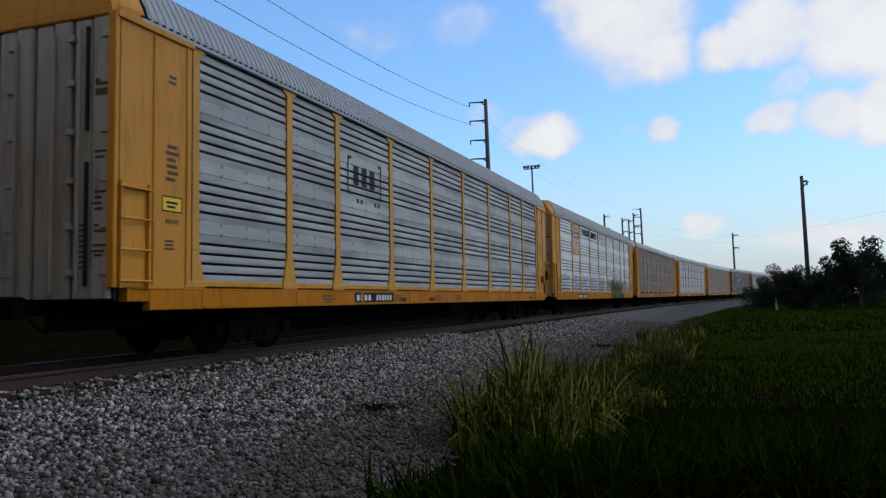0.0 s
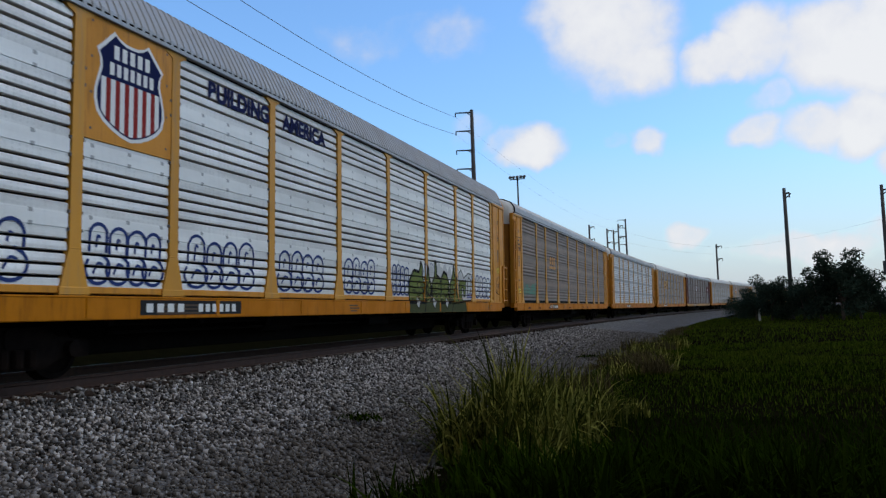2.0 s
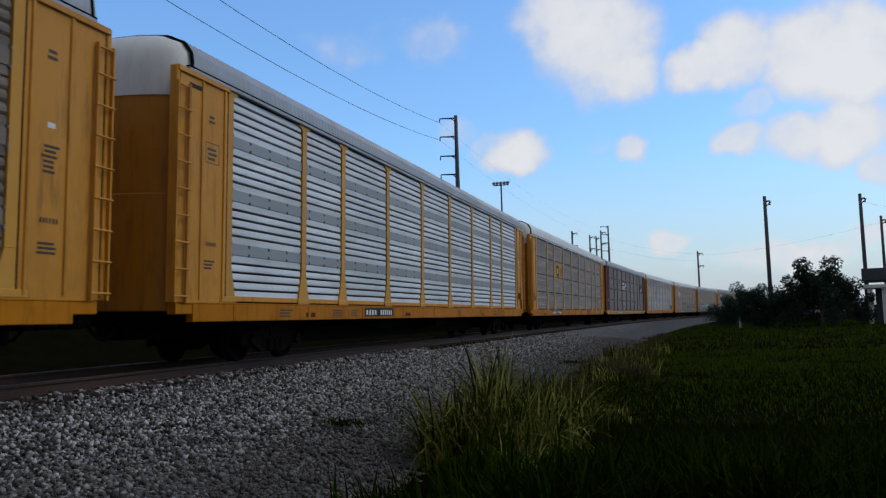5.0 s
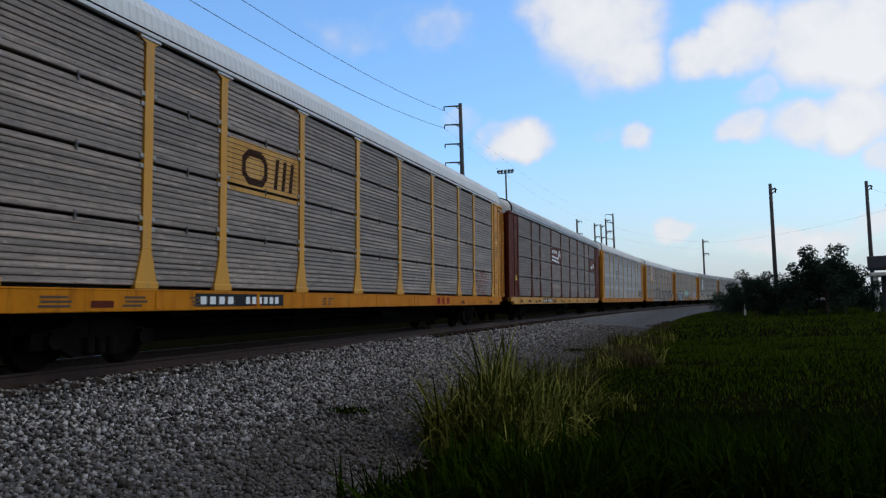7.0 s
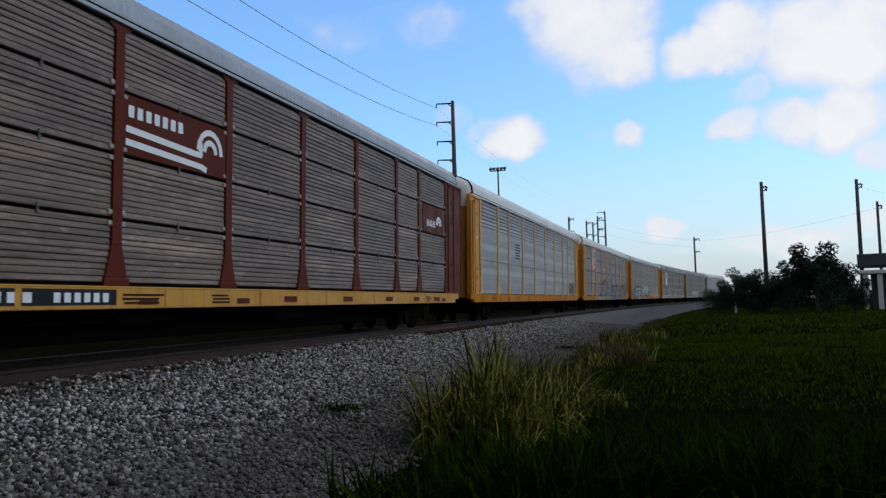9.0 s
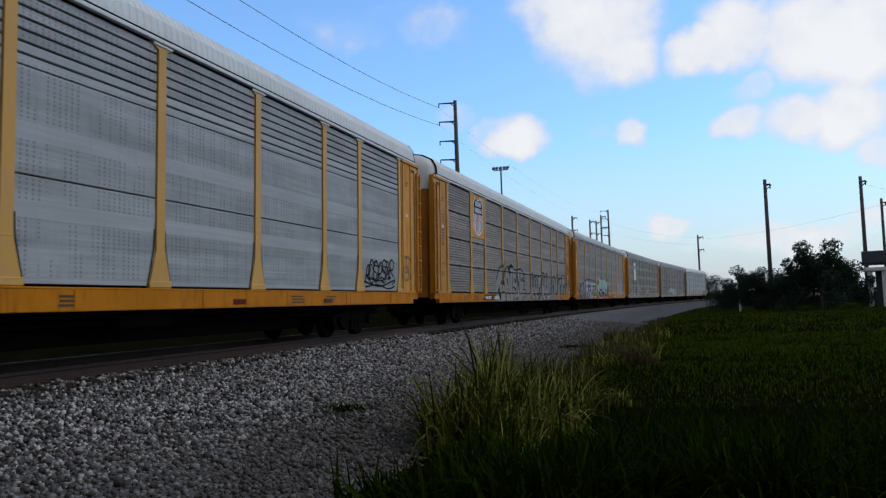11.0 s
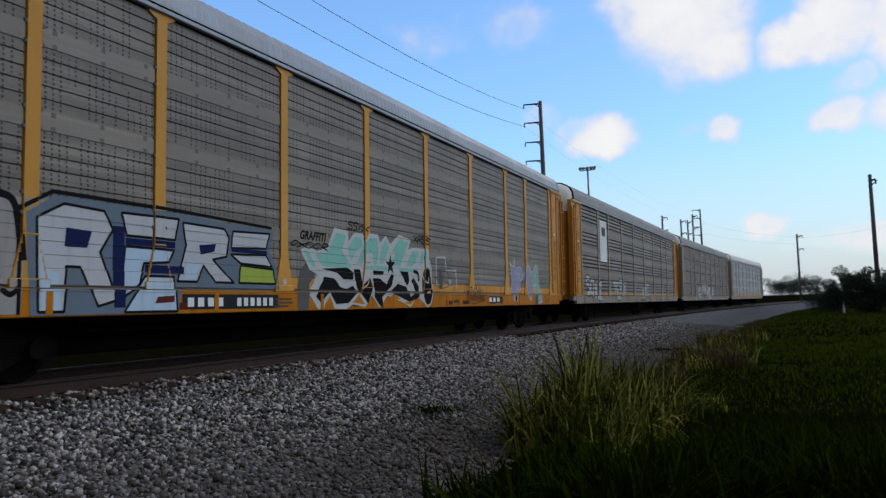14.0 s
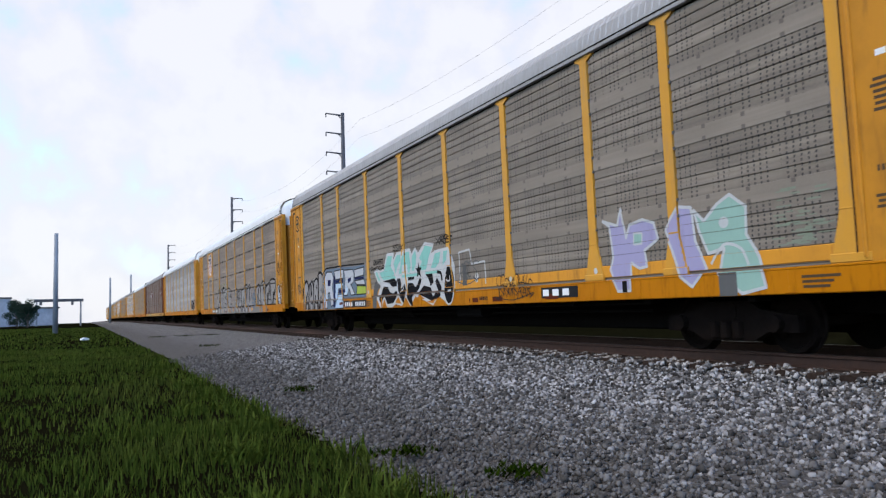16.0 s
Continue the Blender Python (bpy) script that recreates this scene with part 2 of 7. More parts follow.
def stone_mat(name, tones, source):
    """Crushed rock: every stone has a tone of its own."""
    n = Nodes(name, 0.9, 0.0, 0.2)
    geo = n.nt.nodes.new("ShaderNodeNewGeometry")
    ramp = n.nt.nodes.new("ShaderNodeValToRGB")
    ramp.color_ramp.interpolation = "LINEAR"
    while len(ramp.color_ramp.elements) < len(tones):
        ramp.color_ramp.elements.new(0.5)
    for i, (e, c) in enumerate(zip(ramp.color_ramp.elements, tones)):
        e.position, e.color = i / (len(tones) - 1), (*c, 1)
    if source == "island":
        n.link(geo.outputs["Random Per Island"], ramp.inputs[0])
        base = ramp.outputs[0]
    else:
        v = n.nt.nodes.new("ShaderNodeTexVoronoi")
        v.inputs["Scale"].default_value = 17.0
        n.link(n.coord.outputs["Object"], v.inputs["Vector"])
        sep = n.nt.nodes.new("ShaderNodeSeparateColor")
        n.link(v.outputs["Color"], sep.inputs[0])
        n.link(sep.outputs[0], ramp.inputs[0])
        # shade of the gaps between stones, coloured in at the cell edges
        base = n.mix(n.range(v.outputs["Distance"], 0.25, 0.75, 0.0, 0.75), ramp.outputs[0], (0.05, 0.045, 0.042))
        n.bump(n.range(v.outputs["Distance"], 0.0, 0.7, 1.0, 0.0), 0.05, 0.9)
    patch = n.noise(n.coord.outputs["Object"], 0.45, 4.0)
    base = n.mix(n.range(patch, 0.42, 0.70, 0.0, 0.35), base, (0.085, 0.075, 0.067))
    # soil washed into the stones along the grass, deepened for the shade there
    sep = n.nt.nodes.new("ShaderNodeSeparateXYZ")
    n.link(n.coord.outputs["Object"], sep.inputs[0])
    wash = n.noise(n.coord.outputs["Object"], 1.1, 5.0, 0.65)
    soil = n.range(n.math("ADD", sep.outputs["X"], n.math("MULTIPLY", wash, 2.4)), -4.9, -2.6, 0.0, 0.78)
    n.colour(n.mix(soil, base, (0.050, 0.043, 0.036)))
    return n.mat


def leaf_mat(name, a, b, dry, through=0.25, rare=1.8):
    n = Nodes(name, 0.95, 0.0, 0.0)
    geo = n.nt.nodes.new("ShaderNodeNewGeometry")
    patch = n.noise(n.coord.outputs["Object"], 0.35, 4.0)
    c = n.mix(n.math("POWER", geo.outputs["Random Per Island"], rare), a, b)
    c = n.mix(n.range(patch, 0.5, 0.8, 0.0, 0.6), c, dry)
    n.colour(c)
    tr = n.nt.nodes.new("ShaderNodeBsdfTranslucent")
    n.link(c, tr.inputs["Color"])
    ms = n.nt.nodes.new("ShaderNodeMixShader")
    ms.inputs[0].default_value = through
    out = n.nt.nodes["Material Output"]
    n.link(n.bsdf.outputs[0], ms.inputs[1])
    n.link(tr.outputs[0], ms.inputs[2])
    n.link(ms.outputs[0], out.inputs["Surface"])
    return n.mat


YELLOW = painted("rail_yellow_paint", (0.575, 0.240, 0.022), dirt=(0.13, 0.055, 0.020), wear=0.95, spec=0.2)
POST_YELLOW = painted("weathered_post_yellow_paint", (0.55, 0.255, 0.030), dirt=(0.28, 0.19, 0.10), wear=0.85, spec=0.2)
# frame yellow of the far cars, greyed in the paint for distance haze
FAR_GREY = painted("far_haze_grey_paint", (0.26, 0.215, 0.16), dirt=(0.10, 0.075, 0.055), wear=0.7)
POST_PALE = painted("dusty_pale_yellow_post_paint", (0.56, 0.290, 0.060), dirt=(0.28, 0.25, 0.20), wear=0.7)
CORNER_ORANGE = painted("grimy_orange_yellow_corner_paint", (0.50, 0.200, 0.012), dirt=(0.06, 0.028, 0.014), wear=1.0)
YELLOW_PALE = painted("faded_yellow_paint", (0.52, 0.25, 0.035), dirt=(0.08, 0.04, 0.025), wear=0.8)
OXIDE = painted("oxide_brown_paint", (0.098, 0.017, 0.007), dirt=(0.036, 0.015, 0.010), wear=0.7, spec=0.06)
WHITE_ROOF = painted("white_roof_paint", (0.62, 0.62, 0.60), dirt=(0.25, 0.22, 0.2), wear=0.35)
GREY_ROOF = painted("galvanised_roof_sheet", (0.33, 0.325, 0.32), dirt=(0.12, 0.11, 0.1), wear=0.4, rough=0.45, metal=0.4)
DOOR_GREY = painted("weathered_grey_door_paint", (0.37, 0.34, 0.295), dirt=(0.075, 0.050, 0.034), wear=0.9)
SILVER = galvanised("bright_galvanised_sheet", (0.71, 0.69, 0.65), (0.53, 0.51, 0.475), 0.12, 0.22, 0.10, True, bands=0.10)
SILVER_DIM = galvanised("grey_silver_sheet", (0.43, 0.412, 0.382), (0.235, 0.222, 0.204), 0.12, 0.3, 0.12, True, bands=0.16)
SILVER_BLUE = galvanised("silver_sheet_with_dull_laps", (0.64, 0.63, 0.61), (0.49, 0.48, 0.46), 0.0, 0.2, 0.10, True, bands=0.12, laps=0.36)
ASH = galvanised("ash_grey_sheet", (0.235, 0.168, 0.124), (0.136, 0.098, 0.073), 0.35, 0.40, 0.14, True, 0.08, 0.40)
DULL = galvanised("dull_galvanised_sheet", (0.238, 0.198, 0.155), (0.158, 0.131, 0.103), 0.95, 0.35, 0.14, True, 0.1, 0.4)
SLATE = galvanised("slate_grey_sheet", (0.318, 0.240, 0.182), (0.185, 0.143, 0.110), 0.0, 0.45, 0.15, False, 0.08, 0.80)
BROWNED = galvanised("brown_stained_sheet", (0.290, 0.202, 0.148), (0.130, 0.087, 0.062), 0.0, 0.65, 0.3, False, 0.1, 0.80)
LIGHT = galvanised("pale_galvanised_sheet", (0.37, 0.362, 0.35), (0.27, 0.263, 0.252), 0.5, 0.3, 0.12, False, 0.12, 0.35)
# dark brown for the shadow gaps at the corner sheet's edges
SEAM_SHADE = plain("dark_seam_shade", (0.045, 0.020, 0.010), 0.9, 0, 0.5, 5.0, spec=0.1)
# near-black that stands for the shade inside slits, gaps and slots
SLOT_SHADE = plain("painted_slot_shade", (0.022, 0.021, 0.020), 0.9, 0, 0.3, 3.0)
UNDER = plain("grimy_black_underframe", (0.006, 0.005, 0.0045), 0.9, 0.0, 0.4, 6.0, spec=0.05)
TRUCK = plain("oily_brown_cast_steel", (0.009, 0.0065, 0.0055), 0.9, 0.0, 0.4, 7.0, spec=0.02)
RAIL = plain("rusty_rail_steel", (0.046, 0.021, 0.013), 0.8, 0.1, 0.35, 9.0)
RAIL_TOP = plain("worn_rail_head_steel", (0.085, 0.070, 0.062), 0.6, 0.6, 0.15, 12.0)
TIE = plain("weathered_brown_tie_wood", (0.030, 0.019, 0.014), 0.9, 0, 0.45, 12.0, 0.02, spec=0.1)
# oily bed whose near-black also holds the shade under the cars
OIL_AND_SHADE = plain("oil_and_shade_darkened_ballast", (0.013, 0.008, 0.006), 0.95, 0, 0.6, 22.0, 0.05, spec=0.05)
STONES = stone_mat("crushed_grey_ballast", [(0.013, 0.0115, 0.0105), (0.038, 0.0345, 0.032), (0.118, 0.109, 0.103), (0.245, 0.229, 0.218), (0.44, 0.415, 0.395)], "island")
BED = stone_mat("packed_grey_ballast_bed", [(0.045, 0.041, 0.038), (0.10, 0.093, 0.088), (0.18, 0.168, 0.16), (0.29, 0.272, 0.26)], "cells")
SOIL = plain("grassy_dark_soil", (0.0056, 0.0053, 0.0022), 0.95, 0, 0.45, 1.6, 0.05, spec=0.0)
# near field grass: the shade on it is put into the blade colour
GRASS_SHADED = leaf_mat("shaded_field_grass_blades", (0.0058, 0.0128, 0.0009), (0.0185, 0.0315, 0.0020), (0.022, 0.025, 0.0028), 0.10)
TALL = leaf_mat("tall_grass_blades", (0.020, 0.026, 0.003), (0.38, 0.35, 0.080), (0.080, 0.076, 0.015), 0.3, 3.6)
# two lit copies of the field grass, sunlight put into the colour
GRASS_FAR_LIT = leaf_mat("lit_far_grass_blades", (0.027, 0.046, 0.0035), (0.064, 0.090, 0.008), (0.070, 0.070, 0.012), 0.12)
GRASS_REAR_LIT = leaf_mat("lit_rear_grass_blades", (0.026, 0.042, 0.006), (0.070, 0.092, 0.016), (0.082, 0.078, 0.020), 0.2)
BROWN_WEED = leaf_mat("brown_weed_blades", (0.035, 0.028, 0.012), (0.11, 0.085, 0.04), (0.06, 0.05, 0.02), 0.2)
LEAF = leaf_mat("tree_leaves", (0.018, 0.034, 0.025), (0.042, 0.060, 0.042), (0.038, 0.048, 0.032), 0.2)
BARK = plain("grey_brown_bark", (0.07, 0.055, 0.045), 0.9, 0, 0.4, 9.0, 0.03)
POLE_DARK = plain("dark_weathered_steel_pole", (0.055, 0.055, 0.06), 0.7, 0.2, 0.25, 5.0)
POLE_WOOD = plain("creosoted_wood_pole", (0.062, 0.060, 0.062), 0.85, 0, 0.35, 6.0)
POLE_PALE = plain("pale_concrete_pole", (0.17, 0.185, 0.20), 0.8, 0, 0.2, 4.0)
CABLE = plain("dull_aluminium_cable", (0.16, 0.17, 0.18), 0.6, 0.4, 0.1, 4.0)
PAINT_WHITE = painted("white_marking_paint", (0.72, 0.72, 0.70), wear=0.25, dirt=(0.3, 0.28, 0.25))
PAINT_BLACK = painted("black_marking_paint", (0.014, 0.014, 0.015), wear=0.1, spec=0.1)
PLATE_YELLOW = painted("bright_warning_yellow_paint", (0.78, 0.50, 0.03), wear=0.2)
# yellow darkened for the shade between the cars, with dirt streaks over it
SHADED_YELLOW = painted("grimy_shaded_yellow_paint", (0.40, 0.150, 0.010), dirt=(0.05, 0.03, 0.02), wear=0.85)
SILL_YELLOW = painted("grimy_sill_yellow_paint", (0.47, 0.158, 0.003), dirt=(0.085, 0.026, 0.004), wear=0.9, spec=0.08)
FADED = painted("faded_dark_stencil_paint", (0.07, 0.040, 0.018), wear=0.4)

# ---- the line of the track ----
X0, YC, RAD = -9.37, 19.8, 941.0        # centre line, start and radius of the curve
GRADE, BANK = -0.0052, 1.19             # slope along the line, lean towards the inside of the curve (degrees)
SPEED, PITCH_CAR, FIRST = 17.05, 28.98, 22.44   # metres a second, coupled length, place of the first seen car at 0 s


def rise(s):
    return GRADE * 260 * math.tanh(s / 260)


def along(s, off=0.0):
    """x, y, z and the turn of the line (degrees) at s metres along it, off metres to its right."""
    if s <= YC:
        return X0 + off, s, rise(s), 0.0
    a = (s - YC) / RAD
    return X0 + RAD - (RAD - off) * math.cos(a), YC + (RAD - off) * math.sin(a), rise(s), -math.degrees(a)


def offset_of(x, y):
    """s and the distance to the right of the line of a point of the plan."""
    if y <= YC:
        return y, x - X0
    dx, dy = X0 + RAD - x, y - YC
    return YC + RAD * math.atan2(dy, max(dx, 1.0)), RAD - math.hypot(dx, dy)


def on_track(s):
    """The pose of a car whose middle is at s: it sits on its two trucks."""
    ax, ay, az, _ = along(s - 9.75)
    bx, by, bz, _ = along(s + 9.75)
    yaw = math.degrees(math.atan2(-(bx - ax), by - ay))
    return pose((ax + bx) / 2, (ay + by) / 2, (az + bz) / 2, math.degrees(math.atan2(bz - az, 19.5)), BANK, yaw)


# ---- mesh helpers ----
class Shape:
    """Vertices and faces of one mesh."""

    def __init__(self):
        self.v, self.f = [], []

    def add(self, verts, faces):
        k = len(self.v)
        self.v += [tuple(p) for p in verts]
        self.f += [tuple(i + k for i in f) for f in faces]
        return self

    def box(self, x0, x1, y0, y1, z0, z1, c=0.0):
        """A block with its long edges chamfered by c."""
        if c <= 0:
            return self.add([(x, y, z) for x in (x0, x1) for y in (y0, y1) for z in (z0, z1)],
                            [(0, 1, 3, 2), (4, 6, 7, 5), (0, 4, 5, 1), (2, 3, 7, 6), (0, 2, 6, 4), (1, 5, 7, 3)])
        d = [x1 - x0, y1 - y0, z1 - z0]
        ax = d.index(max(d))
        lo, hi = (x0, y0, z0), (x1, y1, z1)
        i, j = [k for k in range(3) if k != ax]
        c = min(c, d[i] / 2.2, d[j] / 2.2)
        ring = [(lo[i] + c, lo[j]), (hi[i] - c, lo[j]), (hi[i], lo[j] + c), (hi[i], hi[j] - c), (hi[i] - c, hi[j]), (lo[i] + c, hi[j]), (lo[i], hi[j] - c), (lo[i], lo[j] + c)]
        verts = []
        for e in (lo[ax], hi[ax]):
            for a, b in ring:
                p = [0, 0, 0]
                p[ax], p[i], p[j] = e, a, b
                verts.append(p)
        faces = [(k, (k + 1) % 8, 8 + (k + 1) % 8, 8 + k) for k in range(8)] + [tuple(range(7, -1, -1)), tuple(range(8, 16))]
        return self.add(verts, faces)

    def tube(self, a, b, r0, r1=None, n=8, caps=True):
        a, b = Vector(a), Vector(b)
        r1 = r0 if r1 is None else r1
        w = (b - a).normalized()
        u = w.orthogonal().normalized()
        q = w.cross(u)
        ring = [(u * math.cos(k * math.tau / n) + q * math.sin(k * math.tau / n)) for k in range(n)]
        verts = [a + d * r0 for d in ring] + [b + d * r1 for d in ring]
        faces = [(k, (k + 1) % n, n + (k + 1) % n, n + k) for k in range(n)]
        if caps:
            faces += [tuple(range(n - 1, -1, -1)), tuple(range(n, 2 * n))]
        return self.add(verts, faces)

    def sweep(self, profile, ys, closed=False, caps=False):
        """A profile of (x, z) carried along y."""
        n = len(profile)
        verts = [(x, y, z) for y in ys for x, z in profile]
        m = n if closed else n - 1
        faces = [(r * n + k, r * n + (k + 1) % n, (r + 1) * n + (k + 1) % n, (r + 1) * n + k) for r in range(len(ys) - 1) for k in range(m)]
        if caps:
            faces += [tuple(range(n - 1, -1, -1)), tuple((len(ys) - 1) * n + k for k in range(n))]
        return self.add(verts, faces)

    def mesh(self, name, mat, smooth=False):
        me = bpy.data.meshes.new(name)
        me.from_pydata(self.v, [], self.f)
        bm = bmesh.new()
        bm.from_mesh(me)
        bmesh.ops.recalc_face_normals(bm, faces=bm.faces)
        bm.to_mesh(me)
        bm.free()
        me.materials.append(mat)
        if smooth:
            me.polygons.foreach_set("use_smooth", [True] * len(me.polygons))
        return me


def part(name, me, parent, m=None, label="", kind=""):
    ob = new(name, me)
    ob.parent = parent
    if m is not None:
        ob.matrix_basis = m
    return tagged(ob, label, kind=kind)


MESHES = {}


def shared(key, make):
    if key not in MESHES:
        MESHES[key] = make()
    return MESHES[key]


# ---- ground, ballast, track ----
def strip_height(o):
    """Ground height over the line's level, o metres to the right of the centre line."""
    # bank left of -9 is added, unseen, to darken the gap under the cars
    table = [(-400, -1.3), (-60, 0.3), (-17, 1.15), (-13, 0.75), (-9, -0.7), (-6.5, -0.95), (-2.3, -0.6), (2.3, -0.6), (5.2, -0.86), (6.4, -0.90), (7.5, -0.90), (9.4, -0.93), (14, -0.86), (22, -0.80), (60, -1.0), (400, -1.2)]
    for (a, za), (b, zb) in zip(table, table[1:]):
        if o <= b:
            k = min(1, max(0, (o - a) / (b - a)))
            return za + (zb - za) * k
    return table[-1][1]


def ground_z(x, y):
    s, o = offset_of(x, y)
    z = rise(s) + strip_height(o)
    if o > 6.2:
        z += 0.07 * noise.noise(Vector((x * 0.45, y * 0.45, 3.1))) * min(1, (o - 6.2) / 2)
    return z


def build_ground():
    xs = sorted({*[-3000, -1500, -700, -350, -180, -100, -60, -40, -30], *np.arange(-25, 22.1, 0.8).round(2), *range(24, 60, 4), *range(60, 180, 12), 250, 400, 700, 1500, 3000})
    ys = sorted({*[-3000, -1500, -700, -400], *range(-280, -40, 12), *range(-40, 40, 2), *range(40, 160, 4), *range(160, 420, 12), 500, 700, 1500, 3000})
    sh = Shape()
    n = len(xs)
    sh.v = [(float(x), float(y), ground_z(x, y)) for y in ys for x in xs]
    sh.f = [(r * n + k, r * n + k + 1, (r + 1) * n + k + 1, (r + 1) * n + k) for r in range(len(ys) - 1) for k in range(n - 1)]
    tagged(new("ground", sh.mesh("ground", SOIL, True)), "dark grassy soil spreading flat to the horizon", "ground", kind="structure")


def bed_height(o):
    table = [(-7.2, -1.05), (-6.6, -0.88), (-1.95, -0.40), (-1.50, -0.28), (-1.2, -0.25), (0.80, -0.25), (0.86, -0.245), (1.34, -0.250), (1.46, -0.245), (1.80, -0.34), (3.2, -0.50), (5.0, -0.68), (6.5, -0.84), (7.2, -1.02)]
    for (a, za), (b, zb) in zip(table, table[1:]):
        if o <= b:
            return za + (zb - za) * (o - a) / (b - a)
    return table[-1][1]


def stations():
    return sorted({*range(-600, -60, 20), *range(-60, 60, 2), *range(60, 480, 8)})


def build_ballast():
    offs = sorted({*np.arange(-7.2, 7.21, 0.4).round(2), -1.95, -1.5, -1.2, 0.86, 1.4, 1.8})
    sh = Shape()
    ss = stations()
    n = len(offs)
    for s in ss:
        for o in offs:
            x, y, z, _ = along(s, o)
            z += bed_height(o) - math.sin(radians(BANK)) * max(-2, min(2, o))
            z += 0.012 * noise.noise(Vector((x * 0.8, y * 0.8, 0.7))) * (abs(o) > 2)
            sh.v.append((x, y, z))
    sh.f = [(r * n + k, r * n + k + 1, (r + 1) * n + k + 1, (r + 1) * n + k) for r in range(len(ss) - 1) for k in range(n - 1)]
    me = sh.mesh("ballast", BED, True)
    me.materials.append(OIL_AND_SHADE)
    # the strip beneath the cars gets their shade as a darker colour
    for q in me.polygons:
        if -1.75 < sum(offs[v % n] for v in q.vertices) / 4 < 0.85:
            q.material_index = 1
    tagged(new("ballast", me), "sloping bed of crushed grey stone under the rails", "ballast", kind="structure")


def build_stones():
    """Loose stones over the shoulder of the bed, finer and closer where the eye stands near."""
    rng = np.random.default_rng(4)
    cube = np.array([(-1, -1, -1), (1, -1, -1), (1, 1, -1), (-1, 1, -1), (-1, -1, 1), (1, -1, 1), (1, 1, 1), (-1, 1, 1)], float) * 0.58
    quads = np.array([(0, 3, 2, 1), (4, 5, 6, 7), (0, 1, 5, 4), (1, 2, 6, 5), (2, 3, 7, 6), (3, 0, 4, 7)])
    zones = [(-14.0, 24.0, 1.40, 6.75, 98000, 0.017, 0.038), (24.0, 48.0, 1.5, 6.75, 24000, 0.024, 0.044), (-30.0, -14.0, 1.5, 6.75, 22000, 0.022, 0.042),
             (-28.0, 24.0, 0.84, 1.44, 9500, 0.024, 0.046)]
    steps = np.linspace(-7.2, 7.2, 289)
    heights = np.array([bed_height(o) for o in steps])
    V, count_all = [], 0
    for s0, s1, o0, o1, n, r0, r1 in zones:
        s, o = rng.uniform(s0, s1, n), rng.uniform(o0, o1, n)
        if o1 < 2:      # heaped between the ties, whose ends stay bare
            s = s0 + 0.515 * np.floor((s - s0) / 0.515) + (-150.0 - s0) % 0.515 + rng.uniform(0.14, 0.375, n)
        r = rng.uniform(r0, r1, n) * np.where(rng.uniform(0, 1, n) < 0.08, 1.5, 1.0)
        a = np.maximum(s - YC, 0) / RAD
        x = np.where(s <= YC, X0 + o, X0 + RAD - (RAD - o) * np.cos(a))
        y = np.where(s <= YC, s, YC + (RAD - o) * np.sin(a))
        z = GRADE * 260 * np.tanh(s / 260) + np.interp(o, steps, heights) - math.sin(radians(BANK)) * np.clip(o, -2, 2) + r * rng.uniform(-0.15, 0.75, n) + (0.038 if o1 < 2 else 0.0)
        q = rng.normal(size=(n, 4))
        q /= np.linalg.norm(q, axis=1)[:, None]
        w, i, j, k = q.T
        rot = np.stack([1 - 2 * (j * j + k * k), 2 * (i * j - k * w), 2 * (i * k + j * w), 2 * (i * j + k * w), 1 - 2 * (i * i + k * k), 2 * (j * k - i * w), 2 * (i * k - j * w), 2 * (j * k + i * w), 1 - 2 * (i * i + j * j)], 1).reshape(n, 3, 3)
        p = cube[None] * rng.uniform(0.5, 1.2, (n, 8, 3)) * r[:, None, None]
        V.append(np.einsum("nvc,ndc->nvd", p, rot) + np.stack([x, y, z], 1)[:, None, :])
        count_all += n
    verts = np.concatenate(V).reshape(-1, 3)
    faces = (quads[None] + 8 * np.arange(count_all)[:, None, None]).reshape(-1)
    me = bpy.data.meshes.new("ballast_stones")
    me.vertices.add(len(verts))
    me.vertices.foreach_set("co", verts.astype(np.float32).ravel())
    me.loops.add(len(faces))
    me.loops.foreach_set("vertex_index", faces.astype(np.int32))
    me.polygons.add(len(faces) // 4)
    me.polygons.foreach_set("loop_start", np.arange(0, len(faces), 4, dtype=np.int32))
    me.update(calc_edges=True)
    me.materials.append(STONES)
    tagged(new("ballast_stones", me), "loose crushed grey stones covering the track shoulder", "gravel", kind="stuff")


def tie_mesh():
    return Shape().box(-1.32, 1.32, -0.115, 0.115, -0.18, 0.0, 0.018).mesh("tie", TIE)


def rail_profile(o):
    """A flat-bottomed rail, head up, centred o metres from the centre line."""
    half = [(0.076, -0.172), (0.076, -0.160), (0.016, -0.146), (0.011, -0.05), (0.036, -0.038), (0.037, -0.008), (0.029, 0.0)]
    pts = half + [(-x, z) for x, z in reversed(half)]
    return [(o + x, z - math.sin(radians(BANK)) * o) for x, z in pts]


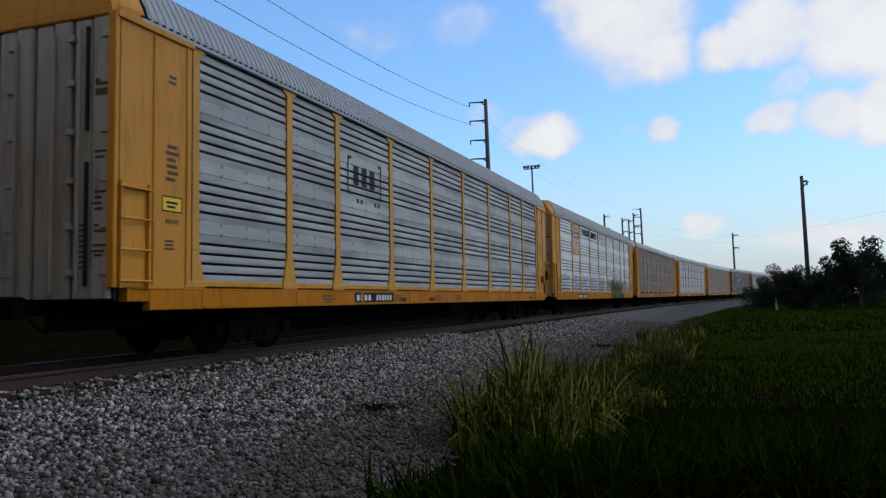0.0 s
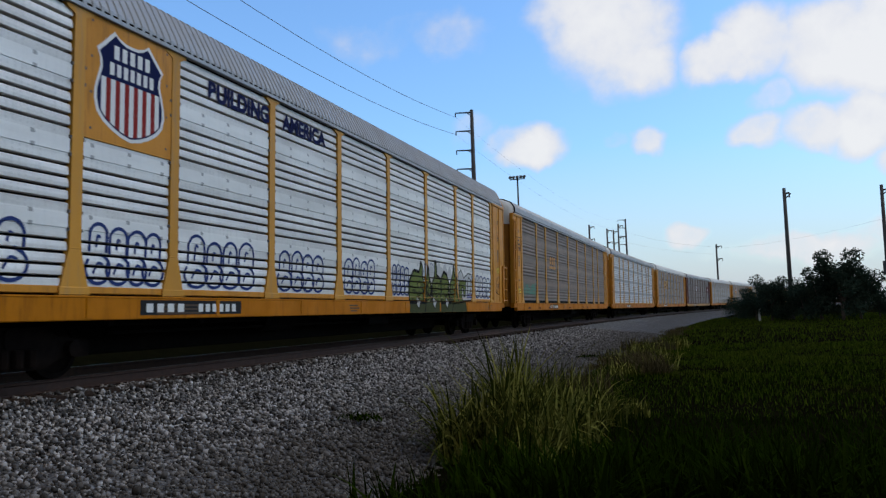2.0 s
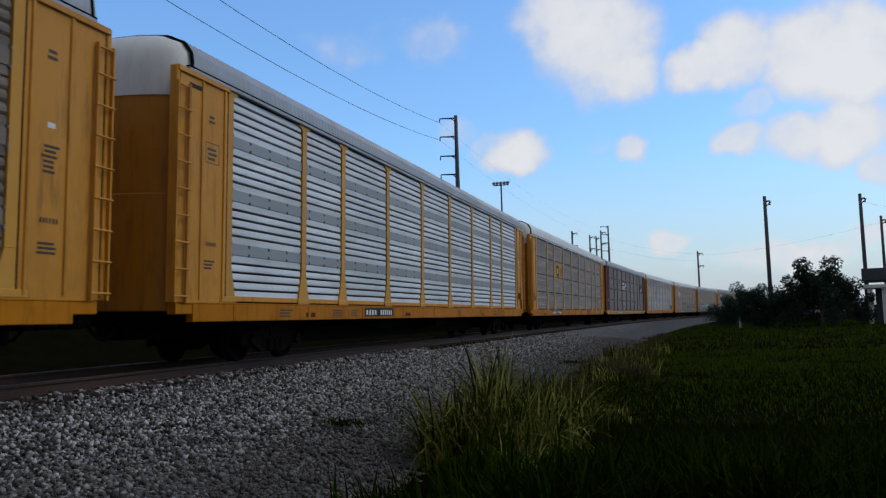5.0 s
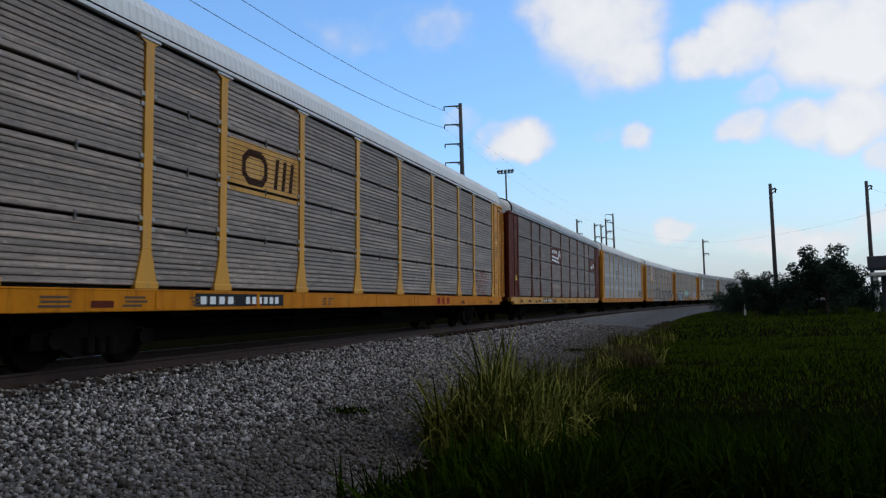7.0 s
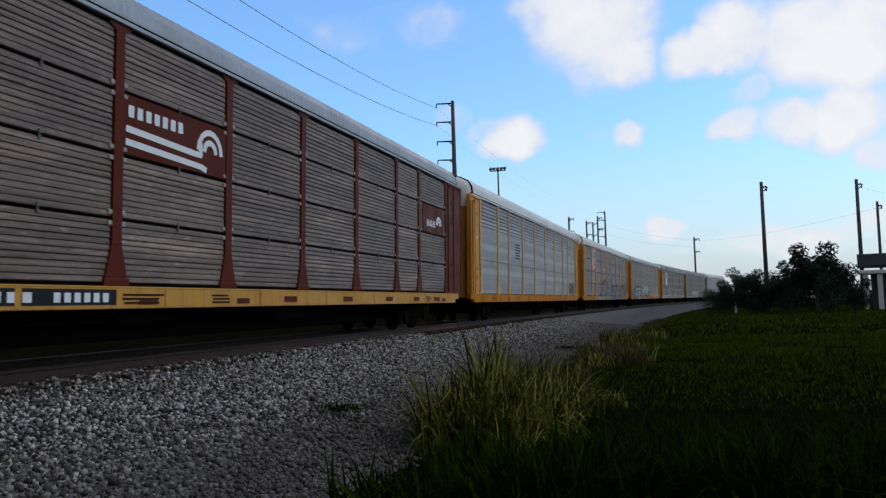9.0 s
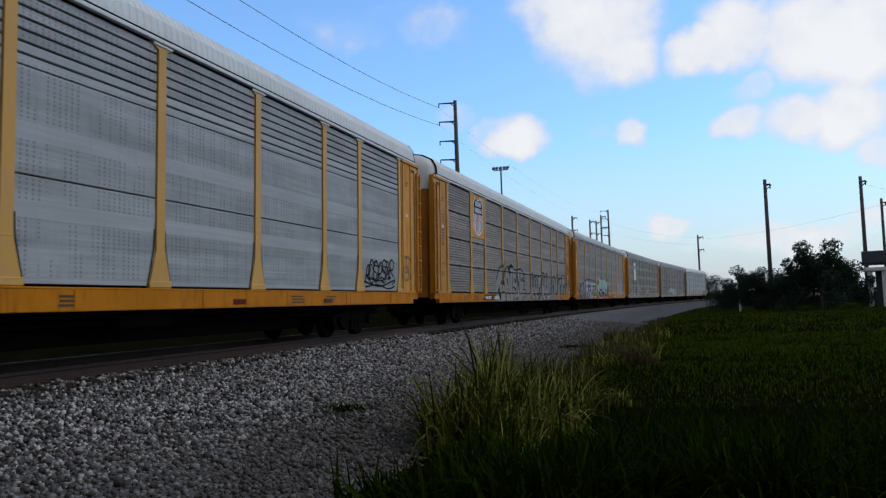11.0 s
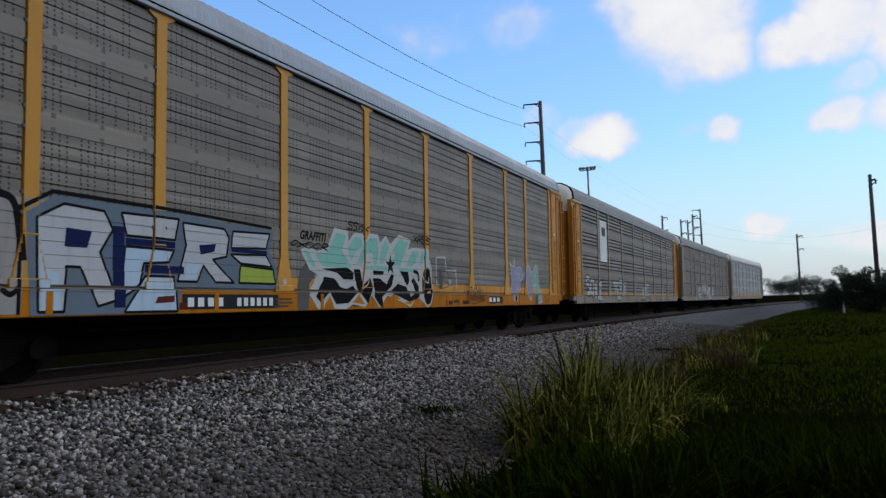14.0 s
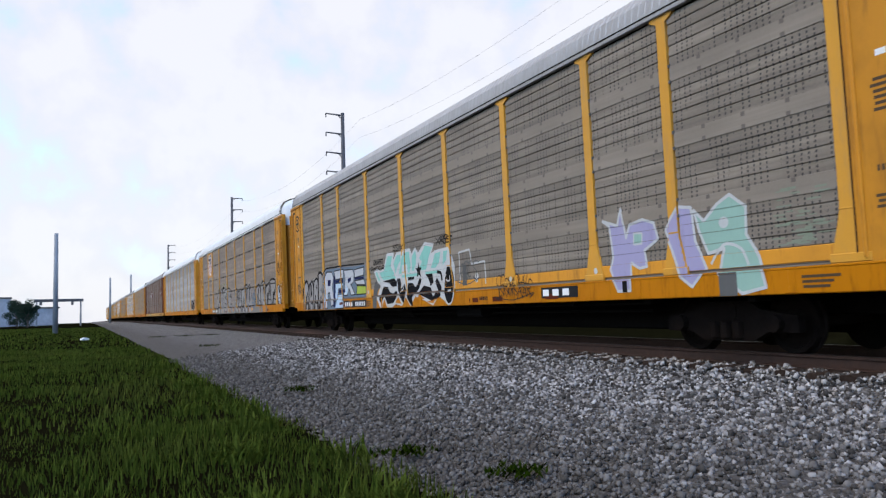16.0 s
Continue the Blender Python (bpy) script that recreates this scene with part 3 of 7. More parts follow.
def build_track():
    ss = stations()
    for side, o in (("near", 0.755), ("far", -0.755)):
        sh, top = Shape(), Shape()
        prof = rail_profile(o)
        n = len(prof)
        for s in ss:
            for po, pz in prof:
                x, y, z, _ = along(s, po)
                sh.v.append((x, y, z + pz))
        sh.f = [(r * n + k, r * n + (k + 1) % n, (r + 1) * n + (k + 1) % n, (r + 1) * n + k) for r in range(len(ss) - 1) for k in range(n)]
        rail = tagged(new("rail", sh.mesh("rail", RAIL, False)), "rusty steel rail with a worn bright head", "rail", "rails of the line", "structure")
        for s in ss:
            for po, pz in ((o - 0.026, 0.003), (o + 0.026, 0.003)):
                x, y, z, _ = along(s, po)
                top.v.append((x, y, z + pz - math.sin(radians(BANK)) * o))
        top.f = [(r * 2, r * 2 + 1, r * 2 + 3, r * 2 + 2) for r in range(len(ss) - 1)]
        part("running_surface", top.mesh("running_surface", RAIL_TOP), rail, None, "worn bright running surface")


def tie_pose(s, rng):
    x, y, z, a = along(s)
    return pose(x, y, z - 0.168, 0, BANK, a + rng.uniform(-0.8, 0.8)) @ Matrix.Translation((rng.uniform(-0.05, 0.06), 0, rng.uniform(-0.012, 0.006)))


def build_ties():
    rng = random.Random(8)
    base = tagged(new("track_ties"), "weathered brown wooden ties under the rails", "ties", kind="structure")
    me = tie_mesh()
    far = Shape()
    i = 0
    s = -150.0
    while s < 190:
        m = tie_pose(s, rng)
        if -62 < s < 84:
            part("tie", me, base, m)
        else:
            far.add([m @ v.co for v in me.vertices], [tuple(p.vertices) for p in me.polygons])
        s += 0.515
    tagged(part("far_ties", far.mesh("far_ties", TIE), base), kind="stuff")


build_ground()
build_ballast()
build_track()

# ---- autorack cars ----
# Car space: y along the car, +x the side towards the eye, z = 0 on the rails.
POSTS = [-12.12, -9.25, -7.25, -4.35, -1.45, 1.45, 4.35, 7.25, 9.25, 12.12]
SILL0, SILL1, EAVE, HALF = 0.80, 1.13, 4.99, 13.60


RIDGES = {"row": (0.095, 0.019)}      # pitch and depth of the pressed ridges
SEAMS = [SILL1 + 0.03 + 0.21 + LAP_STEP * k + 0.16 * j for k in range(4) for j in range(4)]
GAPS = {"slot": 0.038, "fine": 0.006, "ribbed": 0.012}      # open height of each seam


def strips(kind):
    """The sheets of one bay as (foot, head) heights; the slits between them are open."""
    out, z0, h = [], SILL1 + 0.03, EAVE - SILL1 - 0.05
    if kind in GAPS:
        e = GAPS[kind] / 2
        edges = [z0 - e] + SEAMS + [z0 + h + e]
        out = [(a + e, b - e) for a, b in zip(edges, edges[1:])]
    elif kind == "row":
        g = h / 4
        for k in range(4):
            out.append((z0 + k * g + 0.022, z0 + (k + 1) * g - 0.022))
    else:
        out.append((z0, z0 + h * 0.36 - 0.008))
        out.append((z0 + h * 0.36 + 0.008, z0 + h * 0.72))
        e = [z0 + h * (0.72 + 0.04 * i) for i in range(8)]
        out += [(p + 0.012, q - 0.012) for p, q in zip(e, e[1:])]
    return out


def crests(kind):
    """The flat parts of the sheets that paint can lie on: foot, head, x."""
    out = []
    for a, b in strips(kind):
        if kind in RIDGES:
            n = max(1, round((b - a) / RIDGES[kind][0]))
            for k in range(n):
                p, q = a + (b - a) * k / n, a + (b - a) * (k + 1) / n
                out.append((p + 0.006, q - 0.006, 1.4965))
        elif kind in GAPS and b - a > 0.4:
            out += [(a, a + 0.14, 1.4965), (a + 0.14, b - 0.14, 1.5045), (b - 0.14, b, 1.4965)]
        else:
            out.append((a, b, 1.4965))
    return out


def panel_mesh(kind, width, mat):
    """One bay of side sheeting: a single pressed sheet whose slits are deep dark folds and whose laps stand proud."""
    sh = Shape()
    w = width / 2
    fold = {"fine": 1.482, "ribbed": 1.47}.get(kind, 1.40)
    prof = [(fold, SILL1 + 0.005)]
    for a, b in strips(kind):
        prof.append((fold, a))
        if kind in RIDGES:
            pitch, deep = RIDGES[kind]
            n = max(1, round((b - a) / pitch))
            worn = random.Random(round(a * 100))
            for k in range(n):
                # old sheets: no two ridges are pressed or battered alike
                p, q = a + (b - a) * k / n, a + (b - a) * (k + 1) / n
                d, f = deep * worn.uniform(0.45, 1.25), worn.uniform(0.25, 0.55)
                prof += [(1.495 - d, p + 0.001), (1.495, p + 0.010), (1.495, p + (q - p) * f), (1.495 - d, q - 0.002)]
        elif kind in GAPS and b - a > 0.4:
            prof += [(1.482, a), (1.495, a + 0.010), (1.493, a + 0.138), (1.503, a + 0.141), (1.503, b - 0.141), (1.493, b - 0.138), (1.495, b - 0.010), (1.480, b)]
        elif kind == "ribbed":
            prof += [(1.472, a), (1.482, a + 0.018), (1.494, a + 0.045), (1.494, b - 0.055), (1.480, b - 0.020), (1.472, b)]
        elif kind in GAPS:
            prof += [(1.480, a), (1.495, a + 0.008), (1.495, a + (b - a) * 0.45), (1.484, b - 0.012), (1.478, b)]
        else:
            prof += [(1.482, a), (1.495, a + 0.010), (1.495, b - 0.010), (1.480, b)]
        prof.append((fold, b + 0.001))
    sh.sweep(prof, [-w, w])
    me = sh.mesh("panel", mat)
    me.materials.append(SLOT_SHADE)
    # backs of the deep folds take the near-black shade colour
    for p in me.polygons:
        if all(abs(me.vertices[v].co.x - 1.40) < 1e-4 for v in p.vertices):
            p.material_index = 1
    return me


LATCH = painted("worn_latch_steel", (0.09, 0.085, 0.08), wear=0.5)
TAB = painted("pale_worn_tab_paint", (0.30, 0.28, 0.25), dirt=(0.10, 0.06, 0.04), wear=0.7)


def post_mesh(mat, kind):
    """An upright with a flared foot, a wide cap and the bolted tabs that hold the sheets to it."""
    outline = [(0.25, SILL1 - 0.02), (0.235, SILL1 + 0.10), (0.10, SILL1 + 0.62), (0.095, EAVE - 0.10), (0.24, EAVE - 0.03), (0.24, EAVE + 0.05)]
    ring = [(w, z) for w, z in outline] + [(-w, z) for w, z in reversed(outline)]
    n = len(ring)
    sh = Shape()
    half = n // 2
    verts = [(1.44, y, z) for y, z in ring] + [(1.522, y, z) for y, z in ring]
    faces = [(k, (k + 1) % n, n + (k + 1) % n, n + k) for k in range(n)]
    for k in range(half - 1):
        faces.append((n + k, n + k + 1, n + n - 2 - k, n + n - 1 - k))
    sh.add(verts, faces)
    sh.box(1.50, 1.534, -0.262, 0.262, SILL1 + 0.004, SILL1 + 0.115, 0.012)
    sh.box(1.50, 1.527, -0.106, 0.106, SILL1 + 0.612, SILL1 + 0.632, 0.004)
    plain_faces = len(sh.f)
    for s in (-1, 1):
        if kind == "row":
            for k in (1, 2, 3):
                z = SILL1 + 0.03 + 0.9525 * k
                for dz in (-0.11, 0.05):
                    sh.box(1.49, 1.516, s * 0.135 - 0.042, s * 0.135 + 0.042, z + dz, z + dz + 0.075, 0.012)
        elif kind in GAPS:
            for k in range(4):
                for dz in (-0.135, 0.10):
                    z = LAP_Z + LAP_STEP * k + dz
                    if SILL1 + 0.65 < z < EAVE - 0.2:
                        sh.box(1.49, 1.519, s * 0.112 - 0.022, s * 0.112 + 0.022, z, z + 0.045, 0.008)
    me = sh.mesh("post", mat)
    me.materials.append(TAB if kind == "row" else LATCH)
    for p in me.polygons:
        if p.index >= plain_faces:
            p.material_index = 1
    return me


def arch(lift=0.0, crown=0.0):
    """Half-round roof section; crown raises it, and None gives the older roof with a flat top and sloping flanks."""
    if crown is None:
        half = [(1.545, 5.03), (1.545, 5.13), (1.50, 5.24), (1.27, 5.68), (1.20, 5.735), (0.6, 5.79), (0.0, 5.81)]
        crown = 0.0
    else:
        half = [(1.545, 5.03), (1.545, 5.16), (1.515, 5.40), (1.38, 5.64), (1.05, 5.82), (0.5, 5.90), (0.0, 5.92)]
    half = [(x, z + crown * max(0.0, z - 5.1) / 0.8) for x, z in half]
    pts = [(x + lift * 0.6 * (x > 0.1), z + lift * 0.7) for x, z in half]
    return pts + [(-x, z) for x, z in reversed(pts[:-1])]


def roof_mesh(mat, crown):
    rib = 0.010 if mat == WHITE_ROOF or (crown or 0) < -0.1 else 0.022
    sh = Shape()
    ys, lifts = [], []
    y = -13.3
    while y < 13.2:
        ys += [y, y + 0.075, y + 0.090, y + 0.150]
        lifts += [0, 0, rib, rib]
        y += 0.165
    ys.append(13.38)
    lifts.append(0)
    rings = [arch(l, crown) for l in lifts]
    n = len(rings[0])
    sh.v = [(x, yy, z) for yy, ring in zip(ys, rings) for x, z in ring]
    sh.f = [(r * n + k, r * n + k + 1, (r + 1) * n + k + 1, (r + 1) * n + k) for r in range(len(ys) - 1) for k in range(n - 1)]
    return sh.mesh("roof", mat)


def hood_mesh(mat, tall, crown, low):
    """The end of the roof, towards -y: a rounded hood over a drum door, or a plain sloped end."""
    sh = Shape()
    if tall:
        levels = [(low, 1.46, 0.52), (5.08, 1.51, 0.52), (5.38, 1.475, 0.49), (5.62, 1.34, 0.40), (5.79, 1.02, 0.28), (5.875, 0.52, 0.12), (5.90, 0.2, 0.03)]
        n = 13
        levels = [(z + crown * max(0.0, z - 5.1) / 0.8, w, b) for z, w, b in levels]
        for z, w, b in levels:
            for k in range(n):
                a = math.pi * k / (n - 1)
                sh.v.append((w * math.cos(a), -13.30 - b * math.sin(a) ** 0.8, z))
        sh.f = [(r * n + j, r * n + j + 1, (r + 1) * n + j + 1, (r + 1) * n + j) for r in range(len(levels) - 1) for j in range(n - 1)]
        return sh.mesh("roof_end", mat, True)
    levels = [(1.0, 0.0, -13.3), (0.995, -0.01, -13.60), (0.97, -0.06, -13.76), (0.93, -0.16, -13.86)]
    n = len(arch())
    for k, dz, y in levels:
        for x, z in arch(0.0, None):
            sh.v.append((x * k, y, 5.0 + (z - 5.0) * (1 if k > 0.99 else k) + dz * (z - 5.0)))
    sh.f = [(r * n + j, r * n + j + 1, (r + 1) * n + j + 1, (r + 1) * n + j) for r in range(len(levels) - 1) for j in range(n - 1)]
    last = (len(levels) - 1) * n
    sh.f.append(tuple(last + j for j in range(n)))
    return sh.mesh("roof_end", mat)


def roof_rim_mesh(crown):
    """A dark rim round the end of the roof, towards -y, with the wall that closes it."""
    sh = Shape()
    outer, inner = arch(0.014, crown), [(x * 0.985, 5.0 + (z - 5.0) * 0.965) for x, z in arch(0.0, crown)]
    n = len(outer)
    for y in (-13.28, -13.34):
        sh.v += [(x, y, z) for x, z in outer] + [(x, y, z) for x, z in inner]
    a, b, c, d = 0, n, 2 * n, 3 * n
    for k in range(n - 1):
        sh.f += [(a + k, a + k + 1, c + k + 1, c + k), (c + k, c + k + 1, d + k + 1, d + k), (b + k, b + k + 1, d + k + 1, d + k)]
    sh.f.append(tuple(b + k for k in range(n)))
    return sh.mesh("roof_rim", UNDER)


def radial_door_mesh(mat, top):
    """Two curved leaves that close the end, towards -y."""
    sh = Shape()
    for s in (-1, 1):
        pts = []
        for k in range(9):
            a = math.pi / 2 * k / 8
            pts.append((s * 1.40 * math.cos(a) if k < 8 else s * 0.012, -13.30 - 0.50 * math.sin(a) ** 0.8))
        zs = [0.98, 1.0, 2.9, 2.92, top]
        bulge = [0.0, 0.015, 0.015, 0.0, 0.0]
        n = len(pts)
        verts = [(x, y - b, z) for z, b in zip(zs, bulge) for x, y in pts]
        sh.add(verts, [(r * n + j, r * n + j + 1, (r + 1) * n + j + 1, (r + 1) * n + j) for r in range(len(zs) - 1) for j in range(n - 1)])
    return sh.mesh("end_door", mat, False)


def fold_door_pieces(mat):
    """Upright folding leaves, towards -y, each with its hinge blocks, and the lock rods: name and mesh."""
    edges = [-1.42, -1.08, -0.72, -0.36, 0.0, 0.36, 0.72, 1.08, 1.42]
    out = []
    for k, (a, b) in enumerate(zip(edges, edges[1:])):
        d = 0.03 * (k % 2)
        sh = Shape().box(a + 0.022, b - 0.022, -13.83 - d, -13.76, 0.98, 4.96, 0.02)
        for x in (1.36, 0.74, -0.4, -1.2):
            if a <= x < b:
                for z in (1.3, 1.95, 2.6, 3.3, 4.0, 4.65):
                    sh.box(x - 0.07, x + 0.055, -13.90, -13.78, z, z + 0.09, 0.01)
        out.append(("door_leaf", sh.mesh("door_leaf", mat)))
    for x in (-1.02, -0.30, 0.42, 0.9):
        out.append(("lock_rod", Shape().tube((x, -13.90, 1.05), (x, -13.90, 4.8), 0.026, n=6).mesh("lock_rod", mat)))
    return out


def door_print_mesh():
    """Small print on the outer leaf of a folding door."""
    rng = random.Random(17)
    sh = Shape()
    for z, n, h, w in ((3.98, 4, 0.10, 0.055), (3.83, 6, 0.10, 0.04)):
        for k in range(n):
            sh.box(1.16 + k * w * 1.3, 1.16 + k * w * 1.3 + w, -13.866, -13.86, z, z + h)
    for z in (3.02, 2.94, 2.45, 2.37, 2.29, 2.21, 1.98, 1.90, 1.70, 1.62, 1.56):
        a = 1.13 + rng.uniform(0, 0.05)
        sh.box(a, a + rng.uniform(0.12, 0.24), -13.866, -13.86, z, z + 0.035)
    for k in range(9):
        sh.box(0.80 + 0.02 * (k % 3), 0.98 - 0.03 * (k % 2), -13.836, -13.83, 1.4 + 0.075 * k, 1.43 + 0.075 * k)
    return sh.mesh("door_print", FADED)


def leaf_slot_mesh():
    sh = Shape()
    # proud dark strips in place of the shaded slots
    for a, b in ((1.15, 2.9), (3.35, 4.85)):
        sh.box(0.98, 1.03, -13.87, -13.78, a, b)
    return sh.mesh("door_slot", SLOT_SHADE)




def latch_mesh():
    sh = Shape().box(1.49, 1.512, -0.022, 0.022, -0.065, 0.065, 0.005)
    sh.box(1.50, 1.52, -0.03, 0.03, 0.01, 0.035, 0.004)
    return sh.mesh("latch", LATCH)


def cap_mesh(mat):
    return Shape().box(1.50, 1.538, -0.23, 0.23, EAVE - 0.045, EAVE + 0.008, 0.010).mesh("post_cap", mat)


def corner_pieces(mat, tall, slotted, inner, outer):
    """The sheeted corner bay from the last post to the end, towards -y, near side: name and mesh of each piece."""
    y0 = outer
    ribs = ((inner - 0.14, 0.05), (y0 + 0.76, 0.035)) if not tall else ((inner - 0.12, 0.05), (-12.98, 0.06))
    out = [("corner_sheet", Shape().box(1.47, 1.525, y0, inner, SILL1, EAVE + 0.02, 0.012).mesh("corner_sheet", mat))]
    for y, w in ribs:
        out.append(("rib", Shape().box(1.515, 1.55, y - w / 2, y + w / 2, SILL1 + 0.05, EAVE - 0.05, 0.01).mesh("rib", mat)))
    out.append(("corner_post", Shape().box(1.40, 1.545, y0 - 0.04, y0 + 0.05, SILL1, EAVE + 0.02, 0.015).mesh("corner_post", mat)))
    out.append(("header", Shape().box(1.515, 1.562, y0, inner, EAVE - 0.06, EAVE + 0.04, 0.012).mesh("header", mat)))
    # thin strips, coloured dark in place of shadow gaps
    for y in (inner - 0.012, y0 + 0.062):
        out.append(("seam", Shape().box(1.515, 1.529, y - 0.011, y + 0.011, SILL1 + 0.02, EAVE - 0.06).mesh("seam", SEAM_SHADE)))
    if not tall:
        out.append(("cover_plate", Shape().box(1.515, 1.54, y0 + 0.08, y0 + 0.72, 1.22, 2.62, 0.01).mesh("cover_plate", mat)))
    elif slotted:
        # near-black blocks for the shade in the slot and its notch
        out.append(("door_slot", Shape().box(1.45, 1.5275, -13.36, -13.30, SILL1 + 0.08, EAVE - 0.25).mesh("door_slot", SLOT_SHADE)))
        out.append(("notch", Shape().box(1.45, 1.5275, -13.36, -13.02, EAVE - 0.25, EAVE - 0.17).mesh("notch", SLOT_SHADE)))
    return out


def ladder_mesh(mat, tall):
    sh = Shape()
    a, b = (-13.72, -13.42) if tall else (-13.80, -13.24)
    top = 4.75 if tall else 2.62
    for y in (a, b):
        sh.box(1.545, 1.60, y - 0.018, y + 0.018, 1.12, top, 0.006)
    sh.tube((1.575, a, top - 0.05), (1.575, b, top - 0.05), 0.017, n=6)
    return sh.mesh("ladder", mat)


def rung_mesh(mat, tall):
    a, b = (-13.76, -13.38) if tall else (-13.84, -13.20)
    return Shape().tube((1.60, a, 0), (1.60, b, 0), 0.018, n=6).mesh("rung", mat)


def sill_mesh(mat):
    sh = Shape()
    sh.box(1.40, 1.53, -HALF + 0.45, HALF - 0.45, SILL0, SILL1, 0.012)
    sh.box(1.40, 1.538, -HALF + 0.1, HALF - 0.1, SILL1 - 0.028, SILL1, 0.006)
    for s in (-1, 1):
        sh.box(1.36, 1.52, s * (HALF - 0.25) - 0.25, s * (HALF - 0.25) + 0.25, SILL0 + 0.13, SILL1, 0.012)
    for y in np.arange(-11.9, 12, 2.9):
        sh.box(1.53, 1.543, float(y) - 0.05, float(y) + 0.05, SILL0 + 0.03, SILL1 - 0.03, 0.008)
    return sh.mesh("side_sill", mat)


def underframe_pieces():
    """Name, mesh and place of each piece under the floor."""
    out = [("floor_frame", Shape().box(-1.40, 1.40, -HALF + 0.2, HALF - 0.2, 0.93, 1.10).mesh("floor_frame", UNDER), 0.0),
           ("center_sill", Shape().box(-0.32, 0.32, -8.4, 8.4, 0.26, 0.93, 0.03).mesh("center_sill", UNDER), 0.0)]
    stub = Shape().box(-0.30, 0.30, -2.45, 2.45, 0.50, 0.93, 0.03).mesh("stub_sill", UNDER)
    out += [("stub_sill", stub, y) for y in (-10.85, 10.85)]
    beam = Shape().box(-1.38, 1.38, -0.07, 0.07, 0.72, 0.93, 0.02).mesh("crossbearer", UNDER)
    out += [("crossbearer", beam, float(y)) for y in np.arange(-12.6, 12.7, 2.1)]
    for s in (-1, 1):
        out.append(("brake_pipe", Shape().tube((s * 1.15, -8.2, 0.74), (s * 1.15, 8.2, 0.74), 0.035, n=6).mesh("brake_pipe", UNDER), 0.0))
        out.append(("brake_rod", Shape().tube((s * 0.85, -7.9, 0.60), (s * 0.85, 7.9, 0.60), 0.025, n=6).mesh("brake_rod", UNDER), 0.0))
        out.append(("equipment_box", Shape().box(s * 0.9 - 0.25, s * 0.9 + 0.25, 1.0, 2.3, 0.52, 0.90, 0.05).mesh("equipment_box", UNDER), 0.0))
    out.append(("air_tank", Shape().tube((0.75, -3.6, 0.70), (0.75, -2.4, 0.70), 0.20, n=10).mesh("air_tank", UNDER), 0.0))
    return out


def coupler_mesh():
    sh = Shape()
    sh.box(-0.10, 0.10, -14.05, -13.2, 0.76, 0.98, 0.03)
    sh.box(-0.17, 0.06, -14.33, -13.98, 0.70, 1.02, 0.05)
    sh.box(0.02, 0.20, -14.28, -14.05, 0.72, 1.0, 0.04)
    for k in range(6):
        a, b = k / 6, (k + 1) / 6
        sh.tube((0.35, -13.5 - 0.75 * a, 0.82 - 0.30 * math.sin(math.pi * a)), (0.35, -13.5 - 0.75 * b, 0.82 - 0.30 * math.sin(math.pi * b)), 0.03, n=6)
    return sh.mesh("coupler", TRUCK)


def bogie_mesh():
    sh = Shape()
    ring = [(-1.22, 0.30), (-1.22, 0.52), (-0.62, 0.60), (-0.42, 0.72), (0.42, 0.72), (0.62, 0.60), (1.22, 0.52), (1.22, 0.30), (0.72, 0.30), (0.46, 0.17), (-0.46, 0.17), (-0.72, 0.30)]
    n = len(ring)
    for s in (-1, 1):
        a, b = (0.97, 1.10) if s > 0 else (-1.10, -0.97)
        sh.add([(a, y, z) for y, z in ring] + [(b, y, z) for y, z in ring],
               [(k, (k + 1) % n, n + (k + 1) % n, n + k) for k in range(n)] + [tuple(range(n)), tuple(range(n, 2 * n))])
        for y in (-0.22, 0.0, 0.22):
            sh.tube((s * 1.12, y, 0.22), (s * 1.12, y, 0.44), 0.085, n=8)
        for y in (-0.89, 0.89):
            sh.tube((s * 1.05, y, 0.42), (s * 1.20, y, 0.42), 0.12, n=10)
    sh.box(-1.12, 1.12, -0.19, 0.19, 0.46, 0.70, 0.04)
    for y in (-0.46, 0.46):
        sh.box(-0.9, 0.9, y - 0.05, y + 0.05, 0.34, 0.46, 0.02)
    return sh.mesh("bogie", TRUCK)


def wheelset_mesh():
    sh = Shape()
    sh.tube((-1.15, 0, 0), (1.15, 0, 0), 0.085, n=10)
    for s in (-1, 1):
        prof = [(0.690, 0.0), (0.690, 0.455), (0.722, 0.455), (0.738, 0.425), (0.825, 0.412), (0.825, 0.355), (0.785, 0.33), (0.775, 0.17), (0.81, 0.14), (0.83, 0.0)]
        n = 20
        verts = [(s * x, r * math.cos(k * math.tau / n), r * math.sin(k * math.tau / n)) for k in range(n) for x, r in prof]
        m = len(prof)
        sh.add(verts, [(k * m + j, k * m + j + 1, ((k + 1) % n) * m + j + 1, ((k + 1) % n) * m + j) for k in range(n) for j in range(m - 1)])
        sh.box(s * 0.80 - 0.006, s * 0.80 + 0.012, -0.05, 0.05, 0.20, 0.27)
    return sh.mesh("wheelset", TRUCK)


